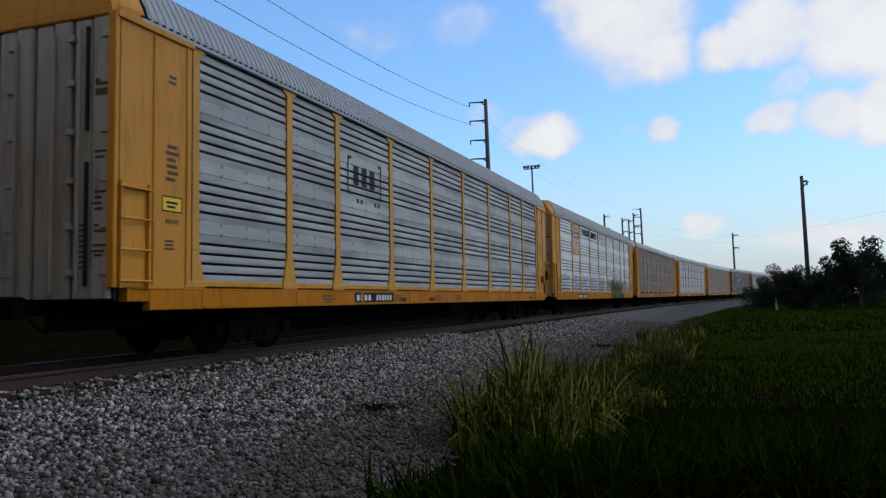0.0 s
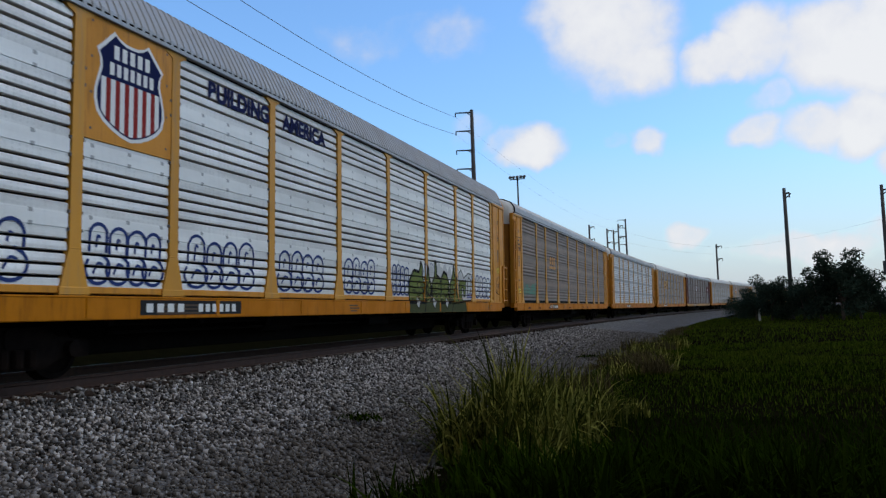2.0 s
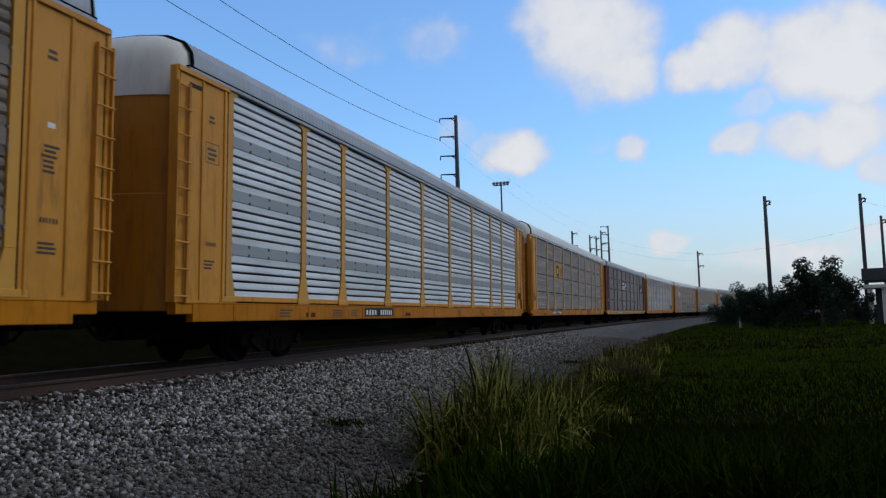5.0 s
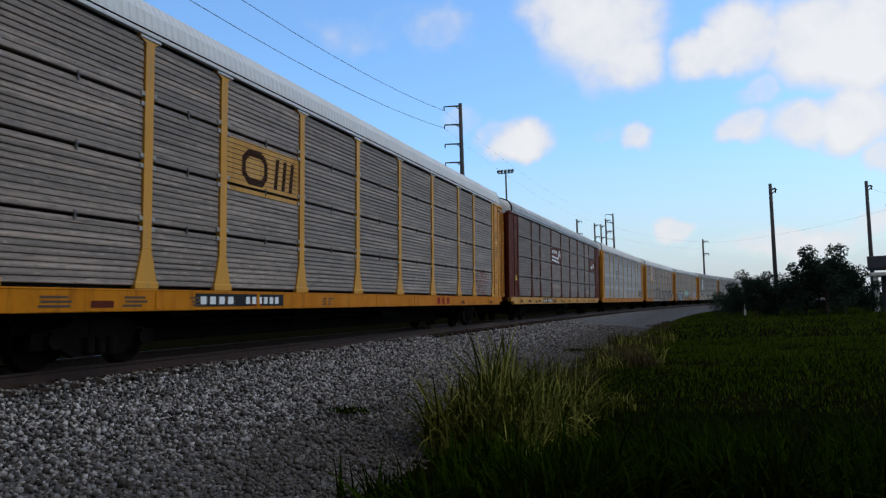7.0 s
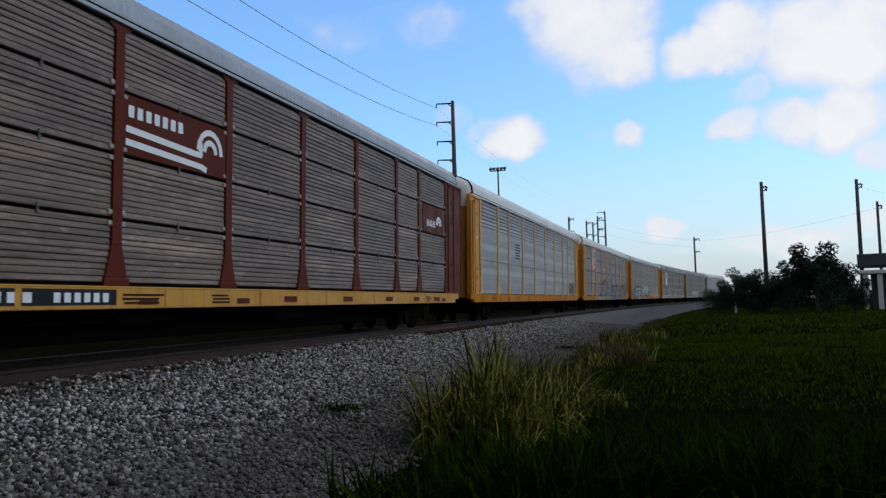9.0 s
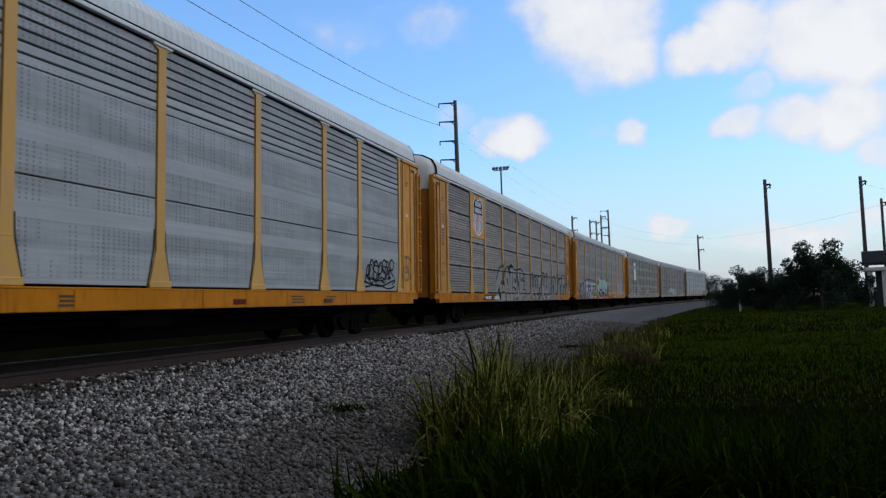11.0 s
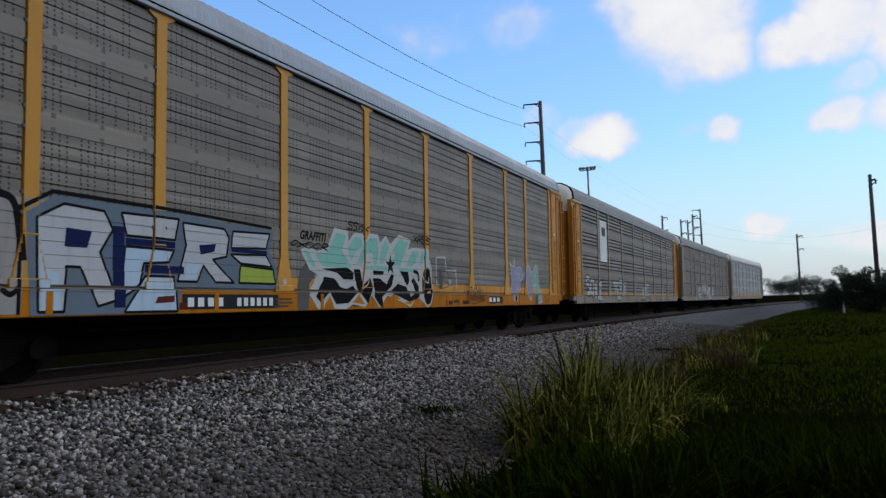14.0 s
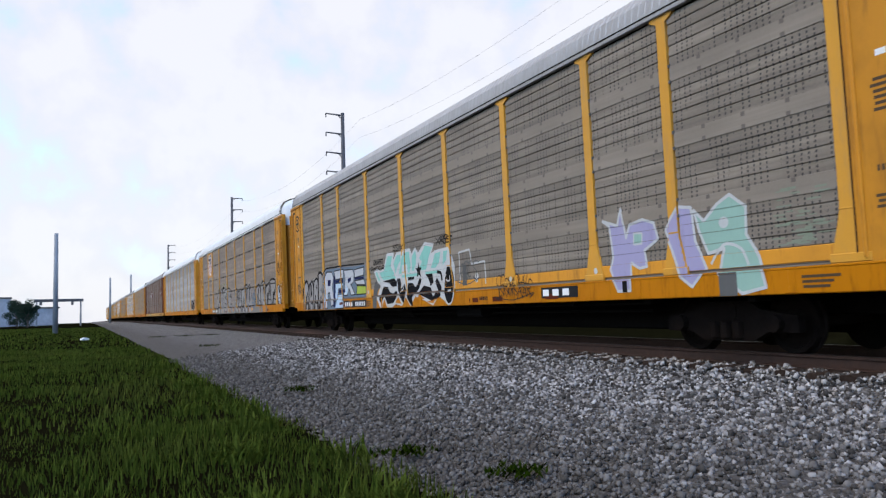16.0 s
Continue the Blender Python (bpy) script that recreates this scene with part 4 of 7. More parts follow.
def brake_pieces():
    """Hand brake on a corner sheet: housing, spoked wheel and chain rod."""
    house = Shape().box(1.52, 1.66, 12.46, 12.80, 1.60, 1.90, 0.03)
    house.box(1.52, 1.64, 12.80, 12.98, 1.78, 1.90, 0.02)
    wheel = Shape()
    rim = [(1.70, 12.88 + 0.21 * math.cos(k * math.tau / 16), 1.92 + 0.21 * math.sin(k * math.tau / 16)) for k in range(16)]
    for k in range(16):
        wheel.tube(rim[k], rim[(k + 1) % 16], 0.022, n=6)
    for k in range(0, 16, 4):
        wheel.tube((1.68, 12.88, 1.92), rim[k], 0.014, n=6)
    wheel.tube((1.62, 12.88, 1.92), (1.71, 12.88, 1.92), 0.045, n=8)
    rod = Shape().tube((1.56, 12.92, 1.78), (1.56, 12.99, 1.13), 0.022, n=6)
    return [("brake_housing", house.mesh("brake_housing", SHADED_YELLOW)), ("brake_wheel", wheel.mesh("brake_wheel", TRUCK)), ("brake_rod", rod.mesh("brake_rod", TRUCK))]


FLIP = pose(0, 0, 0, 0, 0, 180)
WHEELS = []
CARS = []


def build_car(index, label, kind, sheet, paint, roof, tall, door, sill=None, rolling=True):
    """One enclosed car-carrying railcar; index counts along the train, 0 is the first car that passes whole."""
    car = tagged(new("autorack_car"), label, "railcar", "cars of the freight train")
    sill = sill or (SILL_YELLOW if paint == YELLOW else paint)
    crown = None if not tall else -0.08 if roof == WHITE_ROOF else -0.16 if index in (2, 3, 5, 8) else -0.07
    upright = (POST_PALE if index == 6 else FAR_GREY if index > 8 else POST_YELLOW) if paint == YELLOW else paint
    posts = POSTS if tall else POSTS[:-1] + [11.72]
    corner = FAR_GREY if index > 9 else CORNER_ORANGE if index in (7, 8, 9) else paint
    for side, turn in ((1, Matrix()), (-1, FLIP)):
        for a, b in zip(posts, posts[1:]):
            w = round(b - a - 0.23, 2)
            me = shared(("panel", kind, w, sheet.name), lambda: panel_mesh(kind, w, sheet))
            part("panel", me, car, turn @ Matrix.Translation((0, side * (a + b) / 2, 0)))
        for y in posts:
            part("post", shared(("post", upright.name, kind), lambda: post_mesh(upright, kind)), car, turn @ Matrix.Translation((0, side * y, 0)))
        part("side_sill", shared(("sill", sill.name), lambda: sill_mesh(sill)), car, turn)
        if kind == "row" and index > 0:
            g = (EAVE - SILL1 - 0.05) / 4
            for a, b in zip(posts, posts[1:]):
                for k in (1, 2, 3):
                    part("latch", shared("latch", latch_mesh), car, turn @ Matrix.Translation((0, side * (a + b) / 2, SILL1 + 0.03 + g * k)))
        if roof == WHITE_ROOF:
            for y in posts:
                part("post_cap", shared(("cap", roof.name), lambda: cap_mesh(roof)), car, turn @ Matrix.Translation((0, side * y, 0)))
        if kind == "slot":
            part("base_rail", shared(("low base", paint.name), lambda: Shape().box(1.40, 1.512, -12.1, 11.7, SILL1 + 0.026, SILL1 + 0.125, 0.01).mesh("base_rail", paint)), car, turn)
        if kind == "fine" and index != 2:
            part("base_rail", shared(("base", paint.name), lambda: Shape().box(1.40, 1.506, -12.1, 12.1, SILL1 + 0.045, SILL1 + 0.24, 0.01).mesh("base_rail", paint)), car, turn)
        if index == 2:
            # no rail here: a black strip paints the shaded recess below the sheets
            part("base_rail", shared("dark base", lambda: Shape().box(1.40, 1.502, -12.1, 12.1, SILL1 + 0.026, SILL1 + 0.135, 0.008).mesh("base_rail", UNDER)), car, turn, "black strip for the shaded recess below the sheets")
        part("eave", shared(("eave", roof.name), lambda: Shape().box(1.47, 1.560, -13.4, 13.4, EAVE + 0.010, EAVE + 0.078, 0.01).mesh("eave", roof)), car, turn)
        # black strip stands in for the shadow line between eave and roof
        part("eave_seal", shared("eave_shadow", lambda: Shape().box(1.47, 1.556, -13.4, 13.4, EAVE + 0.081, EAVE + 0.108, 0.005).mesh("eave_seal", UNDER)), car, turn, "dark strip for the shadow line between eave and roof")
        # added backing sheet, dark in colour for the shade inside the rack
        part("inner_wall", shared("inner", lambda: Shape().box(1.36, 1.40, -13.2, 13.2, 1.0, 5.06).mesh("inner_wall", SLOT_SHADE)), car, turn, "dark backing sheet coloured for the shade behind the slits")
        # each corner: the sheet, the ladder; the far corner is the mirror image
        for end in (-1, 1):
            slotted = kind != "ribbed" and index != 5
            inner, outer = ((-12.20, -13.92) if index == 5 else (-12.20, -13.68)) if tall else ((-11.80, -13.62) if end * side > 0 else (-12.20, -13.86))
            key = (corner.name, tall, slotted, inner, outer, end)
            def mirrored(make, end=end):
                me = make()
                if end > 0:
                    me.transform(Matrix.Diagonal((1, -1, 1, 1)))
                    me.flip_normals()
                return me
            def pieces(make):
                ms = make()
                for _, me in ms:
                    if end > 0:
                        me.transform(Matrix.Diagonal((1, -1, 1, 1)))
                        me.flip_normals()
                return ms
            for nm, me in shared(("corner", *key), lambda: pieces(lambda: corner_pieces(corner, tall, slotted, inner, outer))):
                part(nm, me, car, turn)
            if index == 5:
                continue
            ladder = part("ladder", shared(("ladder", *key), lambda: mirrored(lambda: ladder_mesh(corner, tall))), car, turn)
            rung = shared(("rung", *key), lambda: mirrored(lambda: rung_mesh(corner, tall)))
            for k in range(8 if tall else 4):
                part("rung", rung, ladder, Matrix.Translation((0, 0, 1.22 + 0.44 * k)))
    for turn in (Matrix(), FLIP):
        cap = WHITE_ROOF if tall else paint
        low = 4.96 if index == 5 else 4.56
        part("roof_end", shared(("hood", cap.name, tall, crown, low), lambda: hood_mesh(cap, tall, crown, low)), car, turn)
        part("roof_rim", shared(("rim", crown), lambda: roof_rim_mesh(crown)), car, turn)
        if tall:
            part("end_door", shared(("radial", door.name, low), lambda: radial_door_mesh(door, low + 0.02)), car, turn)
        else:
            for nm, me in shared(("fold", door.name), lambda: fold_door_pieces(door)):
                part(nm, me, car, turn, "grimy grey folding door leaf" if nm == "door_leaf" else "")
            part("end_header", shared(("header", paint.name), lambda: Shape().box(-1.45, 1.45, -13.875, -13.5, 4.98, 5.12, 0.02).mesh("end_header", paint)), car, turn)
            # backing painted dark for the shade between the leaves
            part("end_wall", shared("end_wall", lambda: Shape().box(-1.42, 1.42, -13.75, -13.70, 0.95, 5.1).mesh("end_wall", SLOT_SHADE)), car, turn, "dark backing coloured for the shade between the door leaves")
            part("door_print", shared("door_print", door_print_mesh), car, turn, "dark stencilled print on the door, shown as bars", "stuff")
            part("door_slot", shared("leaf_slot", leaf_slot_mesh), car, turn, "dark strips coloured for the shade in the door leaf's upright slots")
        part("coupler", shared("coupler", coupler_mesh), car, turn)
    if index in (0, 3):
        for nm, me in shared("brake", brake_pieces):
            if nm == "brake_wheel" and index == 3:
                continue
            part(nm, me, car, None, "grimy spoked hand-brake wheel" if nm == "brake_wheel" else "")
    part("roof", shared(("roof", roof.name, crown), lambda: roof_mesh(roof, crown)), car)
    for nm, me, y in shared("underframe", underframe_pieces):
        part(nm, me, car, Matrix.Translation((0, y, 0)))
    for y in (-9.75, 9.75):
        bogie = part("bogie", shared("bogie", bogie_mesh), car, Matrix.Translation((0, y, 0)))
        for dy in (-0.89, 0.89):
            w = part("wheelset", shared("wheelset", wheelset_mesh), bogie, Matrix.Translation((0, dy, 0.42)), "dark oily wheels on an axle")
            if rolling:
                WHEELS.append((w, dy))
    CARS.append((car, index))
    return car


SPECS = [
    (-3, "yellow and silver enclosed autorack railcar far ahead in the train", "slot", SILVER, YELLOW, GREY_ROOF, False, DOOR_GREY),
    (-2, "grey enclosed autorack railcar with yellow posts and white roof", "row", SLATE, YELLOW, WHITE_ROOF, True, SHADED_YELLOW),
    (-1, "dull grey enclosed autorack railcar with yellow posts", "fine", DULL, YELLOW, GREY_ROOF, True, SHADED_YELLOW),
    (0, "silver louvred autorack railcar with yellow posts and grey folding end doors", "slot", SILVER_DIM, YELLOW, GREY_ROOF, False, DOOR_GREY),
    (1, "silver louvred autorack railcar with a shield emblem and blue graffiti", "slot", SILVER, YELLOW, GREY_ROOF, False, DOOR_GREY),
    (2, "dark grey autorack railcar with yellow posts and a pale green scrawl", "ribbed", ASH, YELLOW, GREY_ROOF, True, SHADED_YELLOW),
    (3, "silver louvred autorack railcar with yellow ends", "slot", SILVER_BLUE, YELLOW, GREY_ROOF, True, SHADED_YELLOW),
    (4, "slate grey autorack railcar with a yellow emblem plate and white roof", "row", SLATE, YELLOW, WHITE_ROOF, True, SHADED_YELLOW),
    (5, "brown autorack railcar with stained grey sheets and yellow sill", "row", BROWNED, OXIDE, GREY_ROOF, True, OXIDE),
    (6, "pale silver autorack railcar with white roof and a black scrawl", "top_slot", LIGHT, YELLOW, WHITE_ROOF, True, SHADED_YELLOW),
    (7, "slate grey autorack railcar with shield emblem and white graffiti", "row", SLATE, YELLOW, WHITE_ROOF, True, SHADED_YELLOW),
    (8, "dull grey autorack railcar with mint and black graffiti", "fine", DULL, YELLOW, GREY_ROOF, True, SHADED_YELLOW),
    (9, "dull louvred autorack railcar with posts greyed for distance haze and a pale plate", "slot", DULL, YELLOW, GREY_ROOF, True, SHADED_YELLOW),
    (10, "brown-stained autorack railcar with white graffiti at its foot", "row", BROWNED, YELLOW, GREY_ROOF, True, SHADED_YELLOW),
    (11, "pale autorack railcar at the end of the train", "fine", LIGHT, YELLOW, WHITE_ROOF, True, SHADED_YELLOW),
]
BY_INDEX = {}
for spec in SPECS:
    BY_INDEX[spec[0]] = build_car(*spec, sill={5: YELLOW_PALE, 9: FAR_GREY, 10: FAR_GREY, 11: FAR_GREY}.get(spec[0]), rolling=0 <= spec[0] <= 9)
KINDS = {s[0]: s[2] for s in SPECS}


# ---- paint on the cars: emblems, stencils, graffiti ----
from mathutils.geometry import tessellate_polygon


def clip_half(poly, axis, limit, keep_above):
    out = []
    for k, p in enumerate(poly):
        q = poly[(k + 1) % len(poly)]
        a, b = (p[axis] - limit, q[axis] - limit) if keep_above else (limit - p[axis], limit - q[axis])
        if a >= 0:
            out.append(p)
        if (a < 0) != (b < 0):
            f = a / (a - b)
            out.append((p[0] + (q[0] - p[0]) * f, p[1] + (q[1] - p[1]) * f))
    return out


def clip_box(poly, u0, u1, z0, z1):
    for axis, limit, above in ((0, u0, True), (0, u1, False), (1, z0, True), (1, z1, False)):
        if len(poly) < 3:
            return []
        poly = clip_half(poly, axis, limit, above)
    return poly if len(poly) > 2 else []


def regions(kind):
    """Paintable faces of the near side: u0, u1, z0, z1, x."""
    out = [(-HALF, HALF, SILL0 + 0.005, SILL1 - 0.03, 1.5335), (-HALF + 0.1, HALF - 0.1, SILL1 - 0.027, SILL1 - 0.001, 1.5405)]
    for y in POSTS:
        out.append((y - 0.094, y + 0.094, SILL1 + 0.635, EAVE - 0.1, 1.5235))
        out.append((y - 0.25, y + 0.25, SILL1 + 0.012, SILL1 + 0.105, 1.5355))
        for k in range(1, 6):
            za, zb = SILL1 + max(0.118, 0.61 * k / 6), SILL1 + 0.61 * (k + 1) / 6
            w = 0.235 - 0.135 * (k + 0.7) / 6
            out.append((y - w, y + w, za, zb, 1.5235))
    if kind == "slot":
        out.append((-12.1, 11.7, SILL1 + 0.03, SILL1 + 0.12, 1.5135))
    if kind == "fine":
        out.append((-12.1, 12.1, SILL1 + 0.05, SILL1 + 0.238, 1.5075))
    for a, b in zip(POSTS, POSTS[1:]):
        for z0, z1, x in crests(kind):
            if kind == "slot":
                z0 = max(z0, SILL1 + 0.128)
            if kind == "fine":
                z0 = max(z0, SILL1 + 0.24)
                if z1 - z0 < 0.02:
                    continue
            out.append((a + 0.115, b - 0.115, z0, z1, x))
    for s in (-1, 1):
        lo, hi = sorted((s * 12.22, s * 13.38))
        out.append((lo, hi, SILL1, EAVE - 0.1, 1.5265))
    return out


class Paint:
    """Flat paint shapes on the near side of one car, cut to follow its posts, sill and sheets. u runs along the car, z up."""

    def __init__(self, index, plate=None):
        self.index, self.car, self.kind, self.plate = index, BY_INDEX[index], KINDS[index], plate
        self.polys = {}

    def poly(self, mat, pts, layer=0):
        group = self.polys.setdefault(mat.name, (mat, []))[1]
        if len(pts) > 8:
            for tri in tessellate_polygon([[Vector((u, z, 0)) for u, z in pts]]):
                group.append(([pts[k] for k in tri], layer))
        else:
            group.append((list(pts), layer))
        return self

    def outlined(self, fill, line, pts, w, layer=1):
        """A filled shape with a line of paint round it."""
        return self.poly(fill, pts, layer).ribbon(line, list(pts) + list(pts[:1]), w, layer + 1)

    def rect(self, mat, u0, u1, z0, z1, layer=0):
        return self.poly(mat, [(u0, z0), (u1, z0), (u1, z1), (u0, z1)], layer)

    def disc(self, mat, u, z, ru, rz, layer=0, n=12):
        return self.poly(mat, [(u + ru * math.cos(k * math.tau / n), z + rz * math.sin(k * math.tau / n)) for k in range(n)], layer)

    def ribbon(self, mat, pts, w, layer=0, curve=False):
        if curve and len(pts) > 2:
            fine = []
            ext = [pts[0]] + list(pts) + [pts[-1]]
            for a, b, c, d in zip(ext, ext[1:], ext[2:], ext[3:]):
                for k in range(5):
                    t = k / 5
                    fine.append(tuple(0.5 * (2 * b[i] + (c[i] - a[i]) * t + (2 * a[i] - 5 * b[i] + 4 * c[i] - d[i]) * t * t + (3 * b[i] - a[i] - 3 * c[i] + d[i]) * t ** 3) for i in (0, 1)))
            pts = fine + [pts[-1]]
        for k, (p, q) in enumerate(zip(pts, pts[1:])):
            du, dz = q[0] - p[0], q[1] - p[1]
            n = math.hypot(du, dz) or 1
            nu, nz = -dz / n * w / 2, du / n * w / 2
            self.poly(mat, [(p[0] - nu, p[1] - nz), (q[0] - nu, q[1] - nz), (q[0] + nu, q[1] + nz), (p[0] + nu, p[1] + nz)], layer)
            if k:
                self.disc(mat, *p, w / 2, w / 2, layer, 8)
        return self

    def done(self, name, label="", kind=""):
        regs = [self.plate] if self.plate else regions(self.kind)
        for mat, polys in self.polys.values():
            sh = Shape()
            for i, (pts, layer) in enumerate(polys):
                u0, u1 = min(p[0] for p in pts), max(p[0] for p in pts)
                z0, z1 = min(p[1] for p in pts), max(p[1] for p in pts)
                for a, b, c, d, x in regs:
                    if u1 <= a or u0 >= b or z1 <= c or z0 >= d:
                        continue
                    q = clip_box(pts, a, b, c, d)
                    if q:
                        sh.add([(x + 0.0012 * layer + 0.00009 * (i % 11), u, z) for u, z in q], [tuple(range(len(q)))])
            if sh.v:
                part(name, sh.mesh(name, mat), self.car, None, label, kind or ("stuff" if name in ("emblem", "number_board", "emblem_plate", "lettering", "sticker") and len(polys) > 3 else ""))
        self.polys = {}
        return self


def spray(name, c):
    return painted(name, c, dirt=tuple(0.62 * x + 0.003 for x in c), wear=0.6, rough=0.7, pieces=0.05, spec=0.03)


MINT, BLACK, WHITE = spray("mint_spray_paint", (0.21, 0.47, 0.39)), spray("black_spray_paint", (0.010, 0.010, 0.011)), spray("white_spray_paint", (0.46, 0.46, 0.445))
BLUE, LILAC, GREEN = spray("blue_spray_paint", (0.028, 0.050, 0.160)), spray("lilac_spray_paint", (0.31, 0.285, 0.42)), spray("olive_spray_paint", (0.135, 0.165, 0.050))
SILVER_SPRAY, PALE_BLUE = spray("silver_spray_paint", (0.29, 0.272, 0.255)), spray("pale_blue_spray_paint", (0.40, 0.52, 0.62))
RED, NAVY, LIME, GREY_SPRAY = spray("red_paint", (0.25, 0.030, 0.027)), spray("navy_paint", (0.012, 0.017, 0.065)), spray("lime_spray_paint", (0.32, 0.40, 0.07)), spray("dark_grey_spray_paint", (0.10, 0.10, 0.095))
LIME_HAZE, DUST_BLUE = spray("thin_lime_spray_paint", (0.20, 0.21, 0.07)), spray("dusty_blue_spray_paint", (0.13, 0.17, 0.21))
DARK_MARK = spray("dark_brown_mark_paint", (0.035, 0.016, 0.010))
DUSTY_SILVER = spray("dusty_silver_spray_paint", (0.19, 0.178, 0.162))
PALE_SILVER = spray("pale_silver_spray_paint", (0.43, 0.44, 0.45))
OLIVE_DARK = spray("dark_olive_spray_paint", (0.060, 0.066, 0.030))
GHOST = spray("faded_green_spray_paint", (0.20, 0.225, 0.165))
SEA = spray("sea_green_spray_paint", (0.13, 0.27, 0.20))
SEA_PALE = spray("pale_sea_green_spray_paint", (0.25, 0.40, 0.33))

GLYPHS = {
    "P": [[(0, 0), (0, 1), (0.85, 0.95), (0.85, 0.5), (0.1, 0.45)]], "E": [[(0.9, 1), (0, 1), (0, 0), (0.95, 0)], [(0, 0.5), (0.75, 0.5)]],
    "R": [[(0, 0), (0, 1), (0.85, 0.95), (0.85, 0.52), (0.1, 0.48), (0.95, 0)]], "S": [[(0.95, 0.95), (0.1, 1), (0.05, 0.55), (0.9, 0.48), (0.9, 0.05), (0, 0)]],
    "N": [[(0, 0), (0.1, 1), (0.8, 0.05), (0.95, 1)]], "U": [[(0, 1), (0.1, 0.1), (0.85, 0.05), (0.95, 1)]], "T": [[(0, 1), (1, 0.95)], [(0.5, 1), (0.55, 0)]],
    "I": [[(0.45, 0), (0.55, 1)]], "L": [[(0.05, 1), (0, 0.05), (0.9, 0)]], "K": [[(0, 0), (0, 1)], [(0.9, 1), (0.1, 0.5), (0.95, 0)]], "O": [[(0.5, 1), (0, 0.75), (0, 0.2), (0.5, 0), (0.95, 0.25), (0.95, 0.8), (0.5, 1)]],
    "A": [[(0, 0), (0.45, 1), (0.95, 0)], [(0.2, 0.4), (0.8, 0.4)]], "W": [[(0, 1), (0.25, 0), (0.5, 0.8), (0.75, 0), (1, 1)]], "Z": [[(0, 0.95), (0.95, 1), (0, 0.05), (1, 0)]]}


def throw_up(p, word, u0, u1, z0, z1, fill, line, bold, edge, seed, wild=0.12, glow=None):
    """Fat outlined graffiti letters."""
    rng = random.Random(seed)
    n = len(word)
    step = (u1 - u0) / n
    for k, ch in enumerate(word):
        a = u0 + step * k + bold * 0.4
        w = step - bold * 0.75
        lift, tilt = rng.uniform(-wild, wild) * (z1 - z0), rng.uniform(-wild, wild)
        for stroke in GLYPHS[ch]:
            pts = [(a + w * (x + tilt * y) + rng.uniform(-1, 1) * wild * 0.25 * w, z0 + bold / 2 + (z1 - z0 - bold) * y + lift) for x, y in stroke]
            if glow:
                p.ribbon(glow, pts, bold + edge * 2.9, 1)
            p.ribbon(line, pts, bold + edge * 2, 2)
            p.ribbon(fill, pts, bold, 3)
            m = pts[len(pts) // 2]
            p.ribbon(line, [(m[0] - bold * 0.2, m[1] - bold * 0.3), (m[0] + bold * 0.2, m[1] + bold * 0.25)], edge * 0.8, 4)


def scrawl(p, mat, u0, u1, z0, z1, w, seed, loops=5):
    """A quick tag: looped letters that cross one another, a flourish beneath."""
    rng = random.Random(seed)
    step, h = (u1 - u0) / loops, z1 - z0
    for k in range(loops):
        c = u0 + step * (k + 0.5)
        tall = h * rng.uniform(0.6, 1.0)
        base = z0 + (h - tall) * rng.uniform(0, 1)
        r = step * rng.uniform(0.45, 0.75)
        lean = rng.uniform(0.1, 0.5) * step
        kind = rng.randrange(4)
        if kind == 0:        # open bowl
            turns = [(math.cos(t), math.sin(t)) for t in np.linspace(0.7, rng.uniform(5.2, 6.6), 9)]
            pts = [(c + r * x * 0.8 + lean * y * 0.4, base + tall * (0.5 + 0.48 * y)) for x, y in turns]
        elif kind == 1:      # stem with a loop
            pts = [(c - r, base), (c - r * 0.6 + lean, base + tall), (c + r * 0.7 + lean, base + tall * 0.85), (c + r * 0.4, base + tall * 0.5), (c - r * 0.5, base + tall * 0.45), (c + r, base + tall * rng.uniform(0, 0.15))]
        elif kind == 2:      # double curve
            pts = [(c + r + lean, base + tall * 0.9), (c, base + tall), (c - r * 0.7, base + tall * 0.7), (c + r * 0.6, base + tall * 0.4), (c + r * 0.2, base), (c - r, base + tall * 0.12)]
        else:                # crossed strokes
            pts = [(c - r, base + tall * 0.95), (c + r * 0.9, base)]
            p.ribbon(mat, [(c + r + lean, base + tall), (c, base + tall * 0.5), (c - r, base - h * 0.06)], w * 0.9, 3, True)
        p.ribbon(mat, [(float(x), float(y)) for x, y in pts], w * rng.uniform(0.8, 1.2), 3, True)
    if h > 0.35:
        p.ribbon(mat, [(u0 - step * 0.3, z0 + h * 0.1), ((u0 + u1) / 2, z0 - h * 0.05), (u1 + step * 0.3, z0 + h * 0.2), (u1 - step * 0.4, z0 + h * 0.02)], w * 0.8, 3, True)


